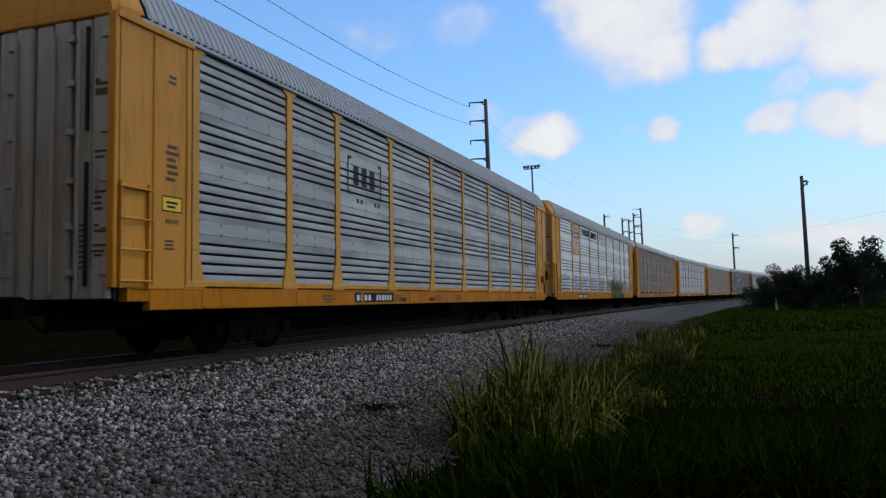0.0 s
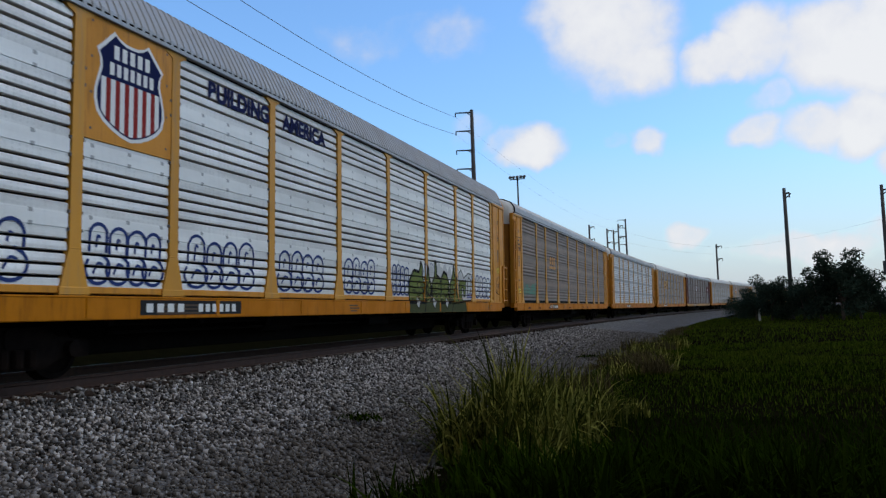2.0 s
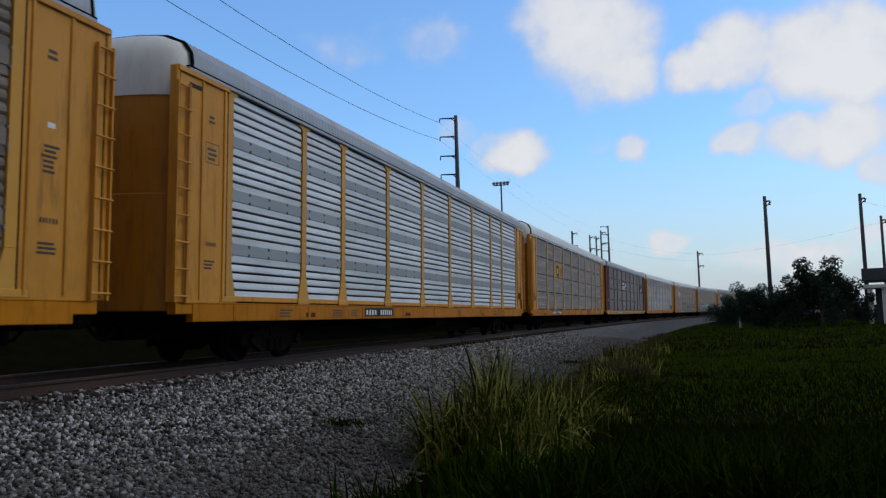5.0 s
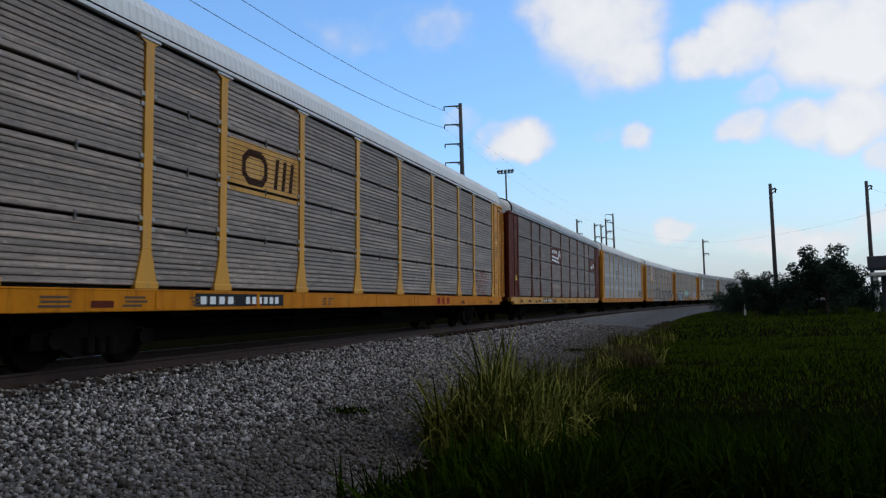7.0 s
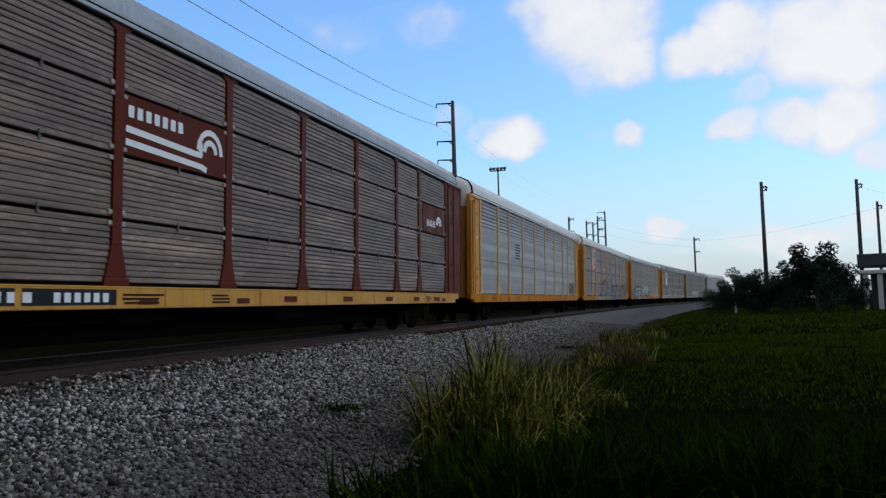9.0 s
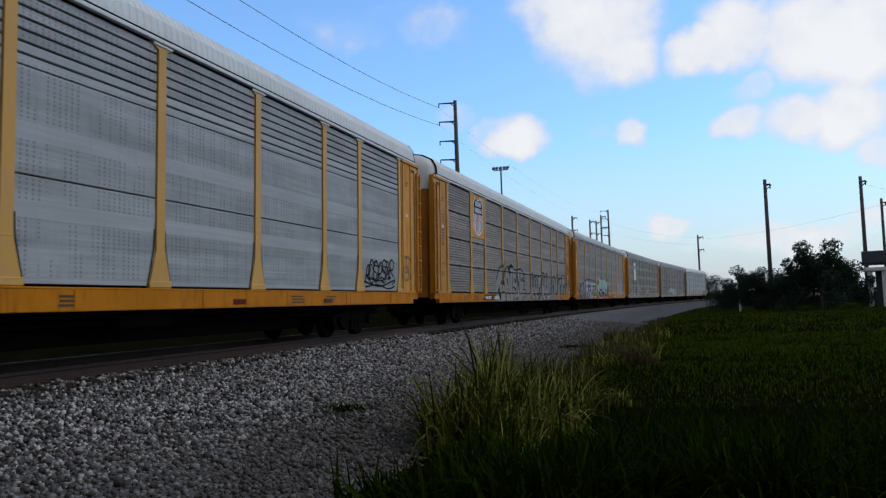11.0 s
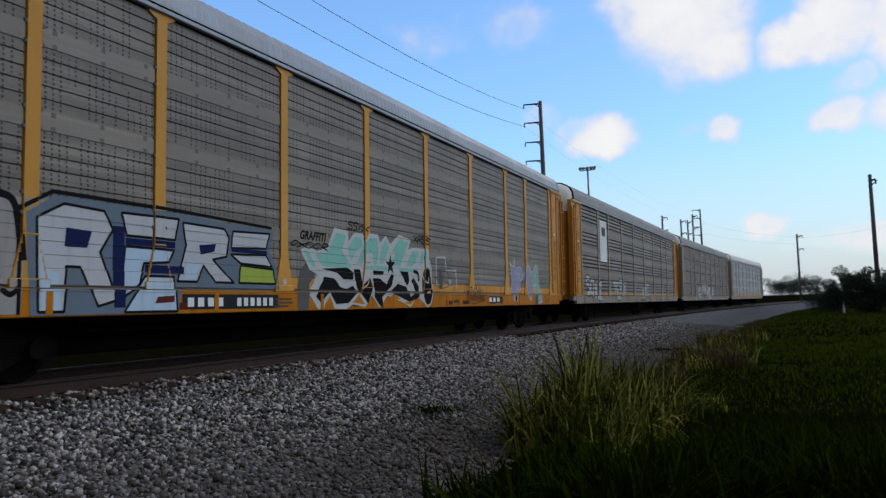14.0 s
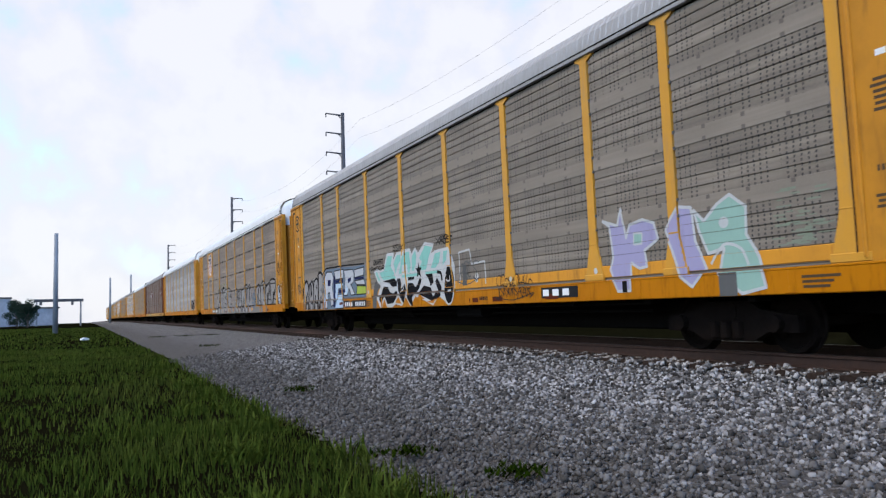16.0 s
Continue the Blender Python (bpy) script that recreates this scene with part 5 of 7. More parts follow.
def slab_letters(p, u0, u1, z0, z1, n, fill, line, edge, seed, haze=()):
    """A run of wide filled letters that touch: an uneven slab of fill, cut by dark strokes and counters."""
    rng = random.Random(seed)
    step = (u1 - u0) / n
    for k in range(n):
        a, b = u0 + step * k, u0 + step * (k + 1)
        top = z1 + rng.uniform(-0.16, 0.08) * (z1 - z0)
        slant = rng.uniform(-0.15, 0.25) * step
        shape = [(a - 0.04, z0), (b + 0.03, z0), (b + slant * 0.6, (z0 + z1) / 2), (b + slant * 0.3 - 0.06, top - rng.uniform(0, 0.25)), (a + step * 0.55 + slant, top + 0.03), (a + slant, top - rng.uniform(0, 0.18)), (a - 0.05 + slant * 0.4, (z0 + z1) / 2)]
        for hz, spread in haze:
            for i in range(5):
                u = a + step * rng.uniform(0, 1)
                z = top - 0.12 + rng.uniform(0, spread)
                p.ribbon(hz, [(u, z), (u + step * rng.uniform(0.3, 0.7), z + rng.uniform(-0.06, 0.06))], rng.uniform(0.015, 0.05), 0)
        p.poly(fill, shape, 1)
        # heavy outline over the top and down one side
        p.ribbon(line, [shape[6], shape[5], shape[4], shape[3], shape[2]], edge * rng.uniform(0.9, 1.4), 3, True)
        p.ribbon(line, [(a + slant, top - 0.05), (a - 0.03 + slant * 0.5, (z0 + z1) / 2 + 0.1), (a + 0.06, z0 + 0.35), (a + 0.02, z0)], edge * rng.uniform(1.2, 2.0), 3, True)
        # counters: a wedge that opens upwards or downwards, and a drop
        m = a + step * rng.uniform(0.4, 0.6)
        zc = z0 + (z1 - z0) * rng.uniform(0.28, 0.42)
        w = step * rng.uniform(0.10, 0.17)
        if rng.random() < 0.5:
            p.poly(line, [(m - w, zc), (m + w * 0.8, zc + 0.1), (m + w * 0.5, z0 + 0.05), (m - w * 0.2, z0)], 3)
            p.disc(line, m, zc + 0.06, w, w * 1.1, 3)
        else:
            p.poly(line, [(m - w * 0.3, zc + 0.05), (m + w * 0.4, zc), (m + w * 1.3 + slant * 0.5, top - 0.12), (m - w * 0.7 + slant * 0.5, top - 0.02)], 3)
        p.disc(line, a + step * rng.uniform(0.6, 0.85), z0 + (z1 - z0) * rng.uniform(0.45, 0.7), w * 0.7, w * 1.2, 3)
        p.ribbon(line, [(m + w, z0 + 0.28), (b - 0.1, z0 + 0.22), (b, z0 + 0.3)], edge * 0.8, 3, True)
        # foot wedges on the sill
        p.poly(line, [(a + step * 0.2, z0), (a + step * 0.2 + 0.22, z0), (a + step * 0.2 + 0.12, z0 + 0.3)], 3)


def bars(p, mat, u0, u1, z0, z1, n, layer=1, ragged=0.0, seed=0):
    """Lettering too small or not to be shown, as plain upright bars."""
    rng = random.Random(seed)
    step = (u1 - u0) / n
    for k in range(n):
        w = step * (0.62 + rng.uniform(-ragged, ragged))
        p.rect(mat, u0 + k * step, u0 + k * step + w, z0, z1, layer)


def lines(p, mat, u0, u1, z0, z1, n, layer=1, seed=0):
    """A block of small print as plain level bars."""
    rng = random.Random(seed)
    step = (z1 - z0) / n
    for k in range(n):
        p.rect(mat, u0 + rng.uniform(0, 0.15) * (u1 - u0), u1 - rng.uniform(0, 0.35) * (u1 - u0), z0 + k * step, z0 + k * step + step * 0.55, layer)


def text_part(car, body, size, u, z, x, mat, name="lettering", slant=0.0):
    """Words in the built-in font on the near side, reading from -y to +y."""
    cu = bpy.data.curves.new("words", "FONT")
    cu.body, cu.size, cu.align_x, cu.shear, cu.offset = body, size, "CENTER", slant, size * 0.04
    tmp = bpy.data.objects.new("words", cu)
    scene.collection.objects.link(tmp)
    me = bpy.data.meshes.new_from_object(tmp.evaluated_get(bpy.context.evaluated_depsgraph_get()))
    bpy.data.objects.remove(tmp)
    bpy.data.curves.remove(cu)
    me.materials.clear()
    me.materials.append(mat)
    part(name, me, car, Matrix.Translation((x, u, z)) @ pose(0, 0, 0, 90, 0, 90))


def flat_plate(index, u0, u1, z0, z1, mat, label):
    """A flat plate bolted over the sheets; returns the paint that goes on it."""
    part("emblem_plate", Shape().box(1.488, 1.512, u0, u1, z0, z1, 0.006).mesh("emblem_plate", mat), BY_INDEX[index], None, label)
    return Paint(index, (u0, u1, z0, z1, 1.5125))


def emblem_plate(index, z0):
    """A yellow plate in the second bay, with a road-shield emblem on it."""
    u0, u1 = -9.15, -7.35
    p = flat_plate(index, u0, u1, z0, EAVE + 0.02, YELLOW, "flat yellow plate behind the emblem")
    for u in (u0 + 0.12, u1 - 0.12):
        for k in range(4):
            p.disc(LATCH, u, z0 + 0.15 + 0.5 * k, 0.022, 0.022, 1, 8)
    p.done("bolt", "", "stuff")
    shield(p, (u0 + u1) / 2, z0 + 0.09)
    p.done("emblem", "navy, red and white shield emblem")


def shield(p, u, z):
    """Road-shield emblem: a navy chief over red and white stripes, its white edge bowed and pointed."""
    half = [(0.0, 0.0), (0.20, 0.04), (0.38, 0.11), (0.56, 0.21), (0.68, 0.33), (0.73, 0.50), (0.72, 0.66), (0.67, 0.82), (0.62, 0.98), (0.63, 1.10), (0.69, 1.22), (0.52, 1.38), (0.36, 1.54), (0.26, 1.47), (0.14, 1.43), (0.0, 1.42)]

    def ring(k):
        pts = [(a * k, (b - 0.75) * k + 0.75) for a, b in half]
        return [(u + a, z + b) for a, b in pts] + [(u - a, z + b) for a, b in reversed(pts[1:-1])]
    p.poly(PAINT_WHITE, ring(1.0), 1)
    p.poly(NAVY, ring(0.93), 2)

    def foot(a):
        for (a0, b0), (a1, b1) in zip(half, half[1:]):
            if a0 * 0.90 <= abs(a) <= a1 * 0.90:
                return (b0 + (b1 - b0) * (abs(a) / 0.90 - a0) / (a1 - a0) - 0.75) * 0.90 + 0.75
        return 0.55
    n = 13
    for k in range(n):
        a, b = -0.60 + 1.20 * k / n, -0.60 + 1.20 * (k + 1) / n
        p.poly(RED if k % 2 else PAINT_WHITE, [(u + a, z + foot(a)), (u + b, z + foot(b)), (u + b, z + 0.84), (u + a, z + 0.84)], 3)
    bars(p, PAINT_WHITE, u - 0.36, u + 0.44, z + 1.14, z + 1.34, 5, 4)
    bars(p, PAINT_WHITE, u - 0.44, u + 0.52, z + 0.90, z + 1.08, 7, 4)


def bubbles(p, mat, u0, u1, z0, z1, w, seed):
    """Outlined balloon letters: tall rounded heads, bellies that overlap at the foot."""
    rng = random.Random(seed)
    n = 4
    step, h = (u1 - u0) / n, z1 - z0
    for k in range(n):
        c = u0 + step * (k + 0.5) + rng.uniform(-0.05, 0.05) * step
        top = z1 - rng.uniform(0, 0.12) * h
        r = step * rng.uniform(0.40, 0.52)
        waist = z0 + h * rng.uniform(0.40, 0.52)
        head = [(c - r * 1.05, waist)] + [(c + r * math.cos(a), top - r * 0.9 + r * 0.9 * math.sin(a)) for a in np.linspace(math.pi, 0.0, 7)] + [(c + r * 0.95, waist)]
        p.ribbon(mat, head, w, 2, True)
        rb = step * rng.uniform(0.52, 0.66)
        belly = [(c + rb * math.cos(a), z0 + h * 0.24 + h * 0.24 * math.sin(a)) for a in np.linspace(2.5, 2.5 + 5.2, 11)]
        p.ribbon(mat, belly, w, 2, True)
        p.ribbon(mat, [(c - r * 0.25, waist + h * 0.08), (c - r * 0.1, top - h * 0.2), (c + r * 0.2, top - h * 0.22)], w * 0.8, 2, True)
        p.ribbon(mat, [(c - rb * 0.4, z0 + h * 0.16), (c, z0 + h * 0.33), (c + rb * 0.45, z0 + h * 0.30)], w * 0.8, 2, True)


def number_plate_bars(p, u, w=2.3, mat_bg=None):
    p.rect(mat_bg or PAINT_BLACK, u - w / 2, u + w / 2, SILL0 + 0.06, SILL1 - 0.05, 1)
    bars(p, PAINT_WHITE, u - w * 0.45, u - w * 0.08, SILL0 + 0.10, SILL1 - 0.10, 4, 2)
    bars(p, PAINT_WHITE, u + w * 0.03, u + w * 0.46, SILL0 + 0.10, SILL1 - 0.10, 6, 2)


def stencils(index, dark):
    """Small print, warning plates and seams of the two corner bays and the sill."""
    p = Paint(index)
    rng = random.Random(100 + index)
    for s in (-1, 1):
        c = s * (12.68 if index != 0 or s < 0 else 12.45)
        if rng.random() < 0.7:
            lines(p, dark, c - 0.16, c + 0.16, 2.75, 2.75 + 0.1 * rng.randint(3, 6), 6, 1, index * 2 + s)
        if index != 2 and rng.random() < 0.6:
            p.ribbon(dark, [(c - 0.2, 3.55), (c + 0.2, 3.55), (c + 0.2, 3.9), (c - 0.2, 3.9), (c - 0.2, 3.55)], 0.014, 1)
            lines(p, dark, c - 0.15, c + 0.15, 3.6, 3.85, 3, 1, index + 9)
        lines(p, dark, c - 0.12, c + 0.12, 4.25, 4.42, 2, 1, index + 11)
        if index in (0, 1) or (index == 2 and s < 0):
            z = 2.28 if index < 2 else 1.55
            p.rect(PAINT_BLACK, c - 0.23, c + 0.23, z, z + 0.24, 1)
            p.rect(PLATE_YELLOW, c - 0.21, c + 0.21, z + 0.02, z + 0.22, 2)
            lines(p, PAINT_BLACK, c - 0.16, c + 0.16, z + 0.06, z + 0.19, 2, 3, index)
        elif rng.random() < 0.6:
            p.rect(PAINT_WHITE, c - 0.07, c + 0.06, 3.35, 3.42, 1)
        bars(p, dark, c - 0.15, c + 0.17, 2.10, 2.17, 6, 1, 0.1, index)
        lines(p, dark, c - 0.2, c + 0.15, 1.7, 1.88, 3, 1, index + 5)
    for k in range(9):
        u = rng.uniform(-12, 12)
        if rng.random() < 0.5:
            lines(p, dark, u - 0.3, u + 0.3, SILL0 + 0.07, SILL1 - 0.08, 3, 1, k)
        else:
            p.rect(OXIDE, u - 0.22, u + 0.22, SILL0 + 0.06, SILL0 + 0.16, 1)
    p.done("stencil", "small dark stencilled print shown as bars", "stuff")




def paint_train():
    for k in range(-1, 10):
        stencils(k, FADED if k != 5 else DARK_MARK)

    # car 0: bracketed emblem, number plate
    p = Paint(0)
    for s in (-1, 1):
        p.ribbon(PAINT_BLACK, [(-5.85 + s * 0.72, 4.15), (-5.85 + s * 0.88, 4.15), (-5.85 + s * 0.88, 3.35), (-5.85 + s * 0.72, 3.35)], 0.075, 1)
    bars(p, PAINT_BLACK, -6.45, -5.15, 3.55, 4.0, 3, 1)
    for u in (-6.3, -6.1, -5.35, -5.15):
        p.rect(PAINT_BLACK, u, u + 0.12, 3.14, 3.24, 1)
    p.done("emblem", "black bracketed emblem")
    number_plate_bars(p, -5.4, 2.2)
    p.done("number_board")

    # car 1: shield plate, slogan, blue outlines in the bays, green piece near the tail
    p = Paint(1)
    emblem_plate(1, 3.26)
    for k, (a, b) in enumerate(((-11.9, -10.0), (-9.0, -7.5), (-6.9, -4.95), (-4.05, -2.2), (-1.15, 0.55), (1.7, 2.9), (9.5, 11.45))):
        bubbles(p, BLUE, a, b, 1.30, 2.14, 0.050, 40 + k)
    p.done("graffiti", "blue outlined balloon-letter graffiti")
    olive_piece(p)
    scrawl(p, BLACK, -13.1, -12.3, 1.3, 2.0, 0.03, 5, 3)
    scrawl(p, BLACK, 4.0, 4.6, 1.2, 1.8, 0.035, 8, 2)
    scrawl(p, BLACK, 12.3, 13.2, 1.5, 2.2, 0.035, 9, 3)
    p.done("graffiti", "black scrawled tag")
    number_plate_bars(p, -6.7, 2.6)
    p.done("number_board")
    text_part(BY_INDEX[1], "BUILDING", 0.43, -5.43, 4.50, 1.5075, NAVY)
    text_part(BY_INDEX[1], "AMERICA", 0.43, -3.05, 4.50, 1.5075, NAVY)

    # car 2: yellow block emblem, quality plate, pale green scrawl
    p = Paint(2)
    for k in range(3):
        u = -6.36 + 0.46 * k
        p.outlined(YELLOW, PAINT_BLACK, [(u, 3.20), (u + 0.07, 3.12), (u + 0.34, 3.12), (u + 0.40, 3.20), (u + 0.40, 3.50), (u + 0.34, 3.58), (u + 0.07, 3.58), (u, 3.50)], 0.05, 3)
        p.rect(PAINT_BLACK, u + 0.15, u + 0.29, 3.30 + 0.05 * k, 3.34 + 0.05 * k, 5)
    p.rect(PAINT_BLACK, -6.44, -4.92, 2.90, 3.06, 1)
    p.rect(YELLOW, -6.44, -4.95, 2.93, 3.06, 2)
    p.done("emblem", "yellow block emblem")
    rng = random.Random(19)
    for k in range(10):
        u = -11.85 + 0.235 * k
        z0, z1 = 1.52 + rng.uniform(-0.04, 0.05), 2.02 + rng.uniform(-0.08, 0.05)
        strokes = [[(u, z0), (u + rng.uniform(-0.03, 0.05), z1)]]
        strokes.append([(u, z0 + (z1 - z0) * f) if rng.random() < 0.8 else (u - 0.05, z1) for f in (rng.choice((0.0, 0.5, 1.0)),)] + [(u + rng.uniform(0.12, 0.2), z0 + (z1 - z0) * rng.choice((0.05, 0.5, 0.95)))])
        strokes.append([(u + 0.16, z0 + (z1 - z0) * rng.uniform(0.3, 1.0)), (u + rng.uniform(0.1, 0.2), z0 + rng.uniform(0, 0.1))])
        for st in strokes:
            p.ribbon(SEA, st, rng.uniform(0.06, 0.095), 2)
    p.done("graffiti", "pale green scrawled letters")
    for a, b, c, d, m, l in ((-13.12, -12.38, 3.45, 4.05, PAINT_BLACK, 1), (-13.09, -12.41, 3.48, 4.02, YELLOW, 2)):
        p.rect(m, a, b, c, d, l)
    lines(p, PAINT_BLACK, -12.95, -12.55, 3.86, 3.97, 1, 3)
    p.done("notice_plate", "yellow notice plate with black border")
    for k, word in enumerate(("Quality", "Auto Rack")):
        text_part(BY_INDEX[2], word, 0.15, -12.75, 3.68 - 0.16 * k, 1.533, PAINT_BLACK)
    number_plate_bars(p, -5.6, 1.9)
    p.done("number_board")

    # car 3: red-brown marks on the sill and tail
    p = Paint(3)
    scrawl(p, FADED, 12.3, 13.1, 1.6, 2.2, 0.03, 12, 3)
    p.rect(PAINT_WHITE, 12.5, 12.72, 1.62, 1.80, 2)
    number_plate_bars(p, -5.0, 2.0)
    p.done("number_board")

    # car 4: yellow plate with a dark looped line, red patch at the tail
    p = Paint(4)
    p.rect(YELLOW_PALE, -7.1, -4.5, 2.95, 3.93, 0)
    p.done("paint_patch", "pale yellow paint behind the emblem", "stuff")
    p.ribbon(DARK_MARK, [(-5.95, 3.74), (-6.40, 3.74), (-6.58, 3.60), (-6.58, 3.34), (-6.40, 3.20), (-5.95, 3.20), (-5.80, 3.34), (-5.80, 3.60), (-5.95, 3.74)], 0.13, 2)
    for u in (-5.5, -5.2, -4.9):
        p.poly(DARK_MARK, [(u, 3.16), (u + 0.13, 3.16), (u + 0.22, 3.78), (u + 0.09, 3.78)], 2)
    p.done("emblem", "dark ring and slanted bars emblem")
    # thin worn red spray, the sheet shows through
    rng = random.Random(44)
    for k in range(15):
        z = 1.2 + 0.062 * k
        u = 9.5 + rng.uniform(0, 0.35)
        while u < 11.0:
            w = rng.uniform(0.12, 0.5)
            p.ribbon(RED, [(u, z), (min(u + w, 11.15), z + rng.uniform(-0.01, 0.01))], rng.uniform(0.012, 0.034), 0)
            u += w + rng.uniform(0.05, 0.4)
    p.done("paint_patch", "faded red paint patch")
    number_plate_bars(p, -6.6, 2.9)
    p.done("number_board")
    bars(p, RED, 4.7, 6.2, SILL0 + 0.06, SILL1 - 0.06, 3, 2)
    p.done("lettering", "red hand-painted lettering shown as bars")
    scrawl(p, BLACK, -13.0, -12.35, 1.6, 2.0, 0.03, 15, 3)
    p.done("graffiti", "black scrawled tag")

    # car 5: brown plate with white bars ending in an arch
    p = Paint(5)
    p = flat_plate(5, -4.24, -1.56, 3.09, 3.99, OXIDE, "flat brown emblem plate")
    p.ribbon(PAINT_WHITE, [(-4.2, 3.48), (-2.5, 3.40), (-2.32, 3.40), (-2.32, 3.62)], 0.10, 2)
    p.ribbon(PAINT_WHITE, [(-4.2, 3.28), (-2.3, 3.20), (-2.15, 3.16)], 0.10, 2)
    for r in (0.17, 0.34):
        p.ribbon(PAINT_WHITE, [(-2.05 + r * math.cos(a), 3.48 + r * 1.05 * math.sin(a)) for a in [math.pi * (1.0 - k / 8) for k in range(9)]], 0.10, 2)
    bars(p, PAINT_WHITE, -4.15, -2.75, 3.66, 3.84, 7, 2)
    p.done("emblem", "white bars and arch emblem")
    p = flat_plate(5, 9.6, 11.8, 3.09, 3.99, OXIDE, "flat brown emblem plate")
    bars(p, PAINT_WHITE, 10.0, 10.9, 3.3, 3.5, 6, 2)
    for r in (0.14, 0.26):
        p.ribbon(PAINT_WHITE, [(11.25 + r * math.cos(a), 3.4 + r * math.sin(a)) for a in [math.pi * k / 6 for k in range(7)]], 0.09, 2)
    p.done("emblem", "small white arch emblem")
    p = Paint(5)
    p.rect(PLATE_YELLOW, -12.95, -12.5, 1.92, 2.16, 1)
    lines(p, PAINT_BLACK, -12.9, -12.55, 1.96, 2.12, 2, 2, 3)
    p.done("warning_plate", "yellow warning plate with two lines of bars", "stuff")
    number_plate_bars(p, -5.6, 2.5)
    p.done("number_board")
    for u in (-12.0, -10.2, -8.0, 0.6, 3.5, 6.3, 8.6, 10.6):
        p.rect(OXIDE, u, u + 0.55, SILL0 + 0.08, SILL0 + 0.20, 1)
    p.done("stencil", "", "stuff")

    # car 6: vents by the emblem, dark gap lines at the post feet, black tag at the tail
    p = Paint(6)
    for k in range(6):
        p.rect(PAINT_BLACK, -5.9, -4.95, 2.85 + 0.13 * k, 2.92 + 0.13 * k, 1)
    p.done("vent", "dark slotted vent")
    # black lines paint the shaded gaps along both edges of each post foot
    for y in POSTS[1:-1]:
        for k in (-1, 1):
            p.ribbon(PAINT_BLACK, [(y + k * 0.13, 2.05), (y + k * 0.15, 1.75), (y + k * 0.22, 1.42), (y + k * 0.28, 1.17)], 0.035, 1, True)
    p.done("stencil", "", "stuff")
    scrawl(p, BLACK, 9.6, 11.6, 1.32, 2.05, 0.055, 31, 7)
    scrawl(p, BLACK, 9.8, 11.3, 1.45, 1.9, 0.04, 37, 5)
    p.ribbon(BLACK, [(9.6, 1.25), (10.4, 1.32), (11.2, 1.22), (11.7, 1.3)], 0.04, 3, True)
    p.done("graffiti", "black scrawled tag")
    scrawl(p, FADED, 12.3, 13.0, 1.5, 2.2, 0.03, 33, 3)
    p.done("graffiti")

    # car 7: shield, number board, white block letters along the foot
    p = Paint(7)
    emblem_plate(7, 3.30)
    number_plate_bars(p, -6.2, 2.6)
    p.done("number_board")
    # the sill is sprayed over but for a few yellow patches
    p.rect(DUSTY_SILVER, -6.0, 9.0, SILL0 + 0.004, SILL1 - 0.03, 0)
    p.rect(DUSTY_SILVER, 9.7, 10.0, SILL0 + 0.004, SILL1 - 0.03, 0)
    for a, b in ((-4.9, -4.45), (-1.05, -0.5), (0.55, 0.95), (6.1, 6.6)):
        p.rect(YELLOW, a, b, SILL0 + 0.12, SILL1 - 0.07, 1)
    silver_piece(p)
    for k in range(14):
        u = 0.3 + 0.11 * k
        p.ribbon(SILVER_SPRAY, [(u, 1.12 + 0.07 * (k % 9)), (u + 0.7, 1.18 + 0.07 * (k % 9))], 0.035, 0)
    slab_letters(p, 1.3, 6.0, 0.86, 2.18, 5, SILVER_SPRAY, BLACK, 0.075, 12, ((SILVER_SPRAY, 0.2),))
    slab_letters(p, 7.2, 11.9, 1.14, 2.24, 4, SILVER_SPRAY, BLACK, 0.07, 13, ((SILVER_SPRAY, 0.2),))
    for k in range(16):
        z = 0.86 + 0.075 * k
        w = 0.5 - 0.3 * abs(k - 7) / 8
        p.ribbon(DUST_BLUE if k % 3 else PALE_BLUE, [(1.2 + 0.04 * k - w / 2, z), (1.2 + 0.04 * k + w / 2, z + 0.02)], 0.05, 0)
        p.ribbon(DUST_BLUE if k % 4 else BLUE, [(6.7 + 0.1 * (k % 3) - w / 2, z), (6.7 + 0.1 * (k % 3) + w / 2, z + 0.02)], 0.055, 0)
    scrawl(p, DUST_BLUE, 6.3, 7.2, 1.1, 1.8, 0.09, 14, 2)
    p.done("graffiti", "silver and black graffiti piece")

    scrawl(p, BLACK, 12.35, 13.25, 2.45, 2.95, 0.03, 24, 5)
    p.done("graffiti", "black scrawled tag")
    slab_letters(p, 12.3, 13.3, 1.15, 1.95, 2, PALE_SILVER, BLACK, 0.05, 26)
    p.done("graffiti", "silver and black graffiti piece")

    # car 8: the car that the view follows
    p = Paint(8)
    slab_letters(p, -12.1, -9.4, 0.84, 2.05, 4, SILVER_SPRAY, BLACK, 0.08, 21, ((SILVER_SPRAY, 0.15),))
    p.done("graffiti", "grey-white graffiti letters")
    blue_white_piece(p)
    number_plate_bars(p, -5.69, 2.28)
    p.done("number_board")
    mint_piece(p)
    # outlined house shape and tags
    p.ribbon(WHITE, [(2.0, 1.3), (2.0, 2.02), (2.55, 2.05), (2.62, 1.72), (3.25, 1.74), (3.28, 1.25)], 0.045, 2)
    p.disc(WHITE, 2.85, 1.4, 0.09, 0.11, 2)
    p.rect(GREY_SPRAY, 2.15, 2.35, 1.25, 1.72, 1)
    p.done("graffiti", "white outlined shape")
    scrawl(p, GREY_SPRAY, 1.95, 2.9, 1.3, 1.8, 0.03, 51, 4)
    scrawl(p, PAINT_BLACK, 3.75, 5.2, 0.90, 1.40, 0.022, 52, 8)
    scrawl(p, PAINT_BLACK, 3.9, 5.0, 0.95, 1.25, 0.018, 58, 7)
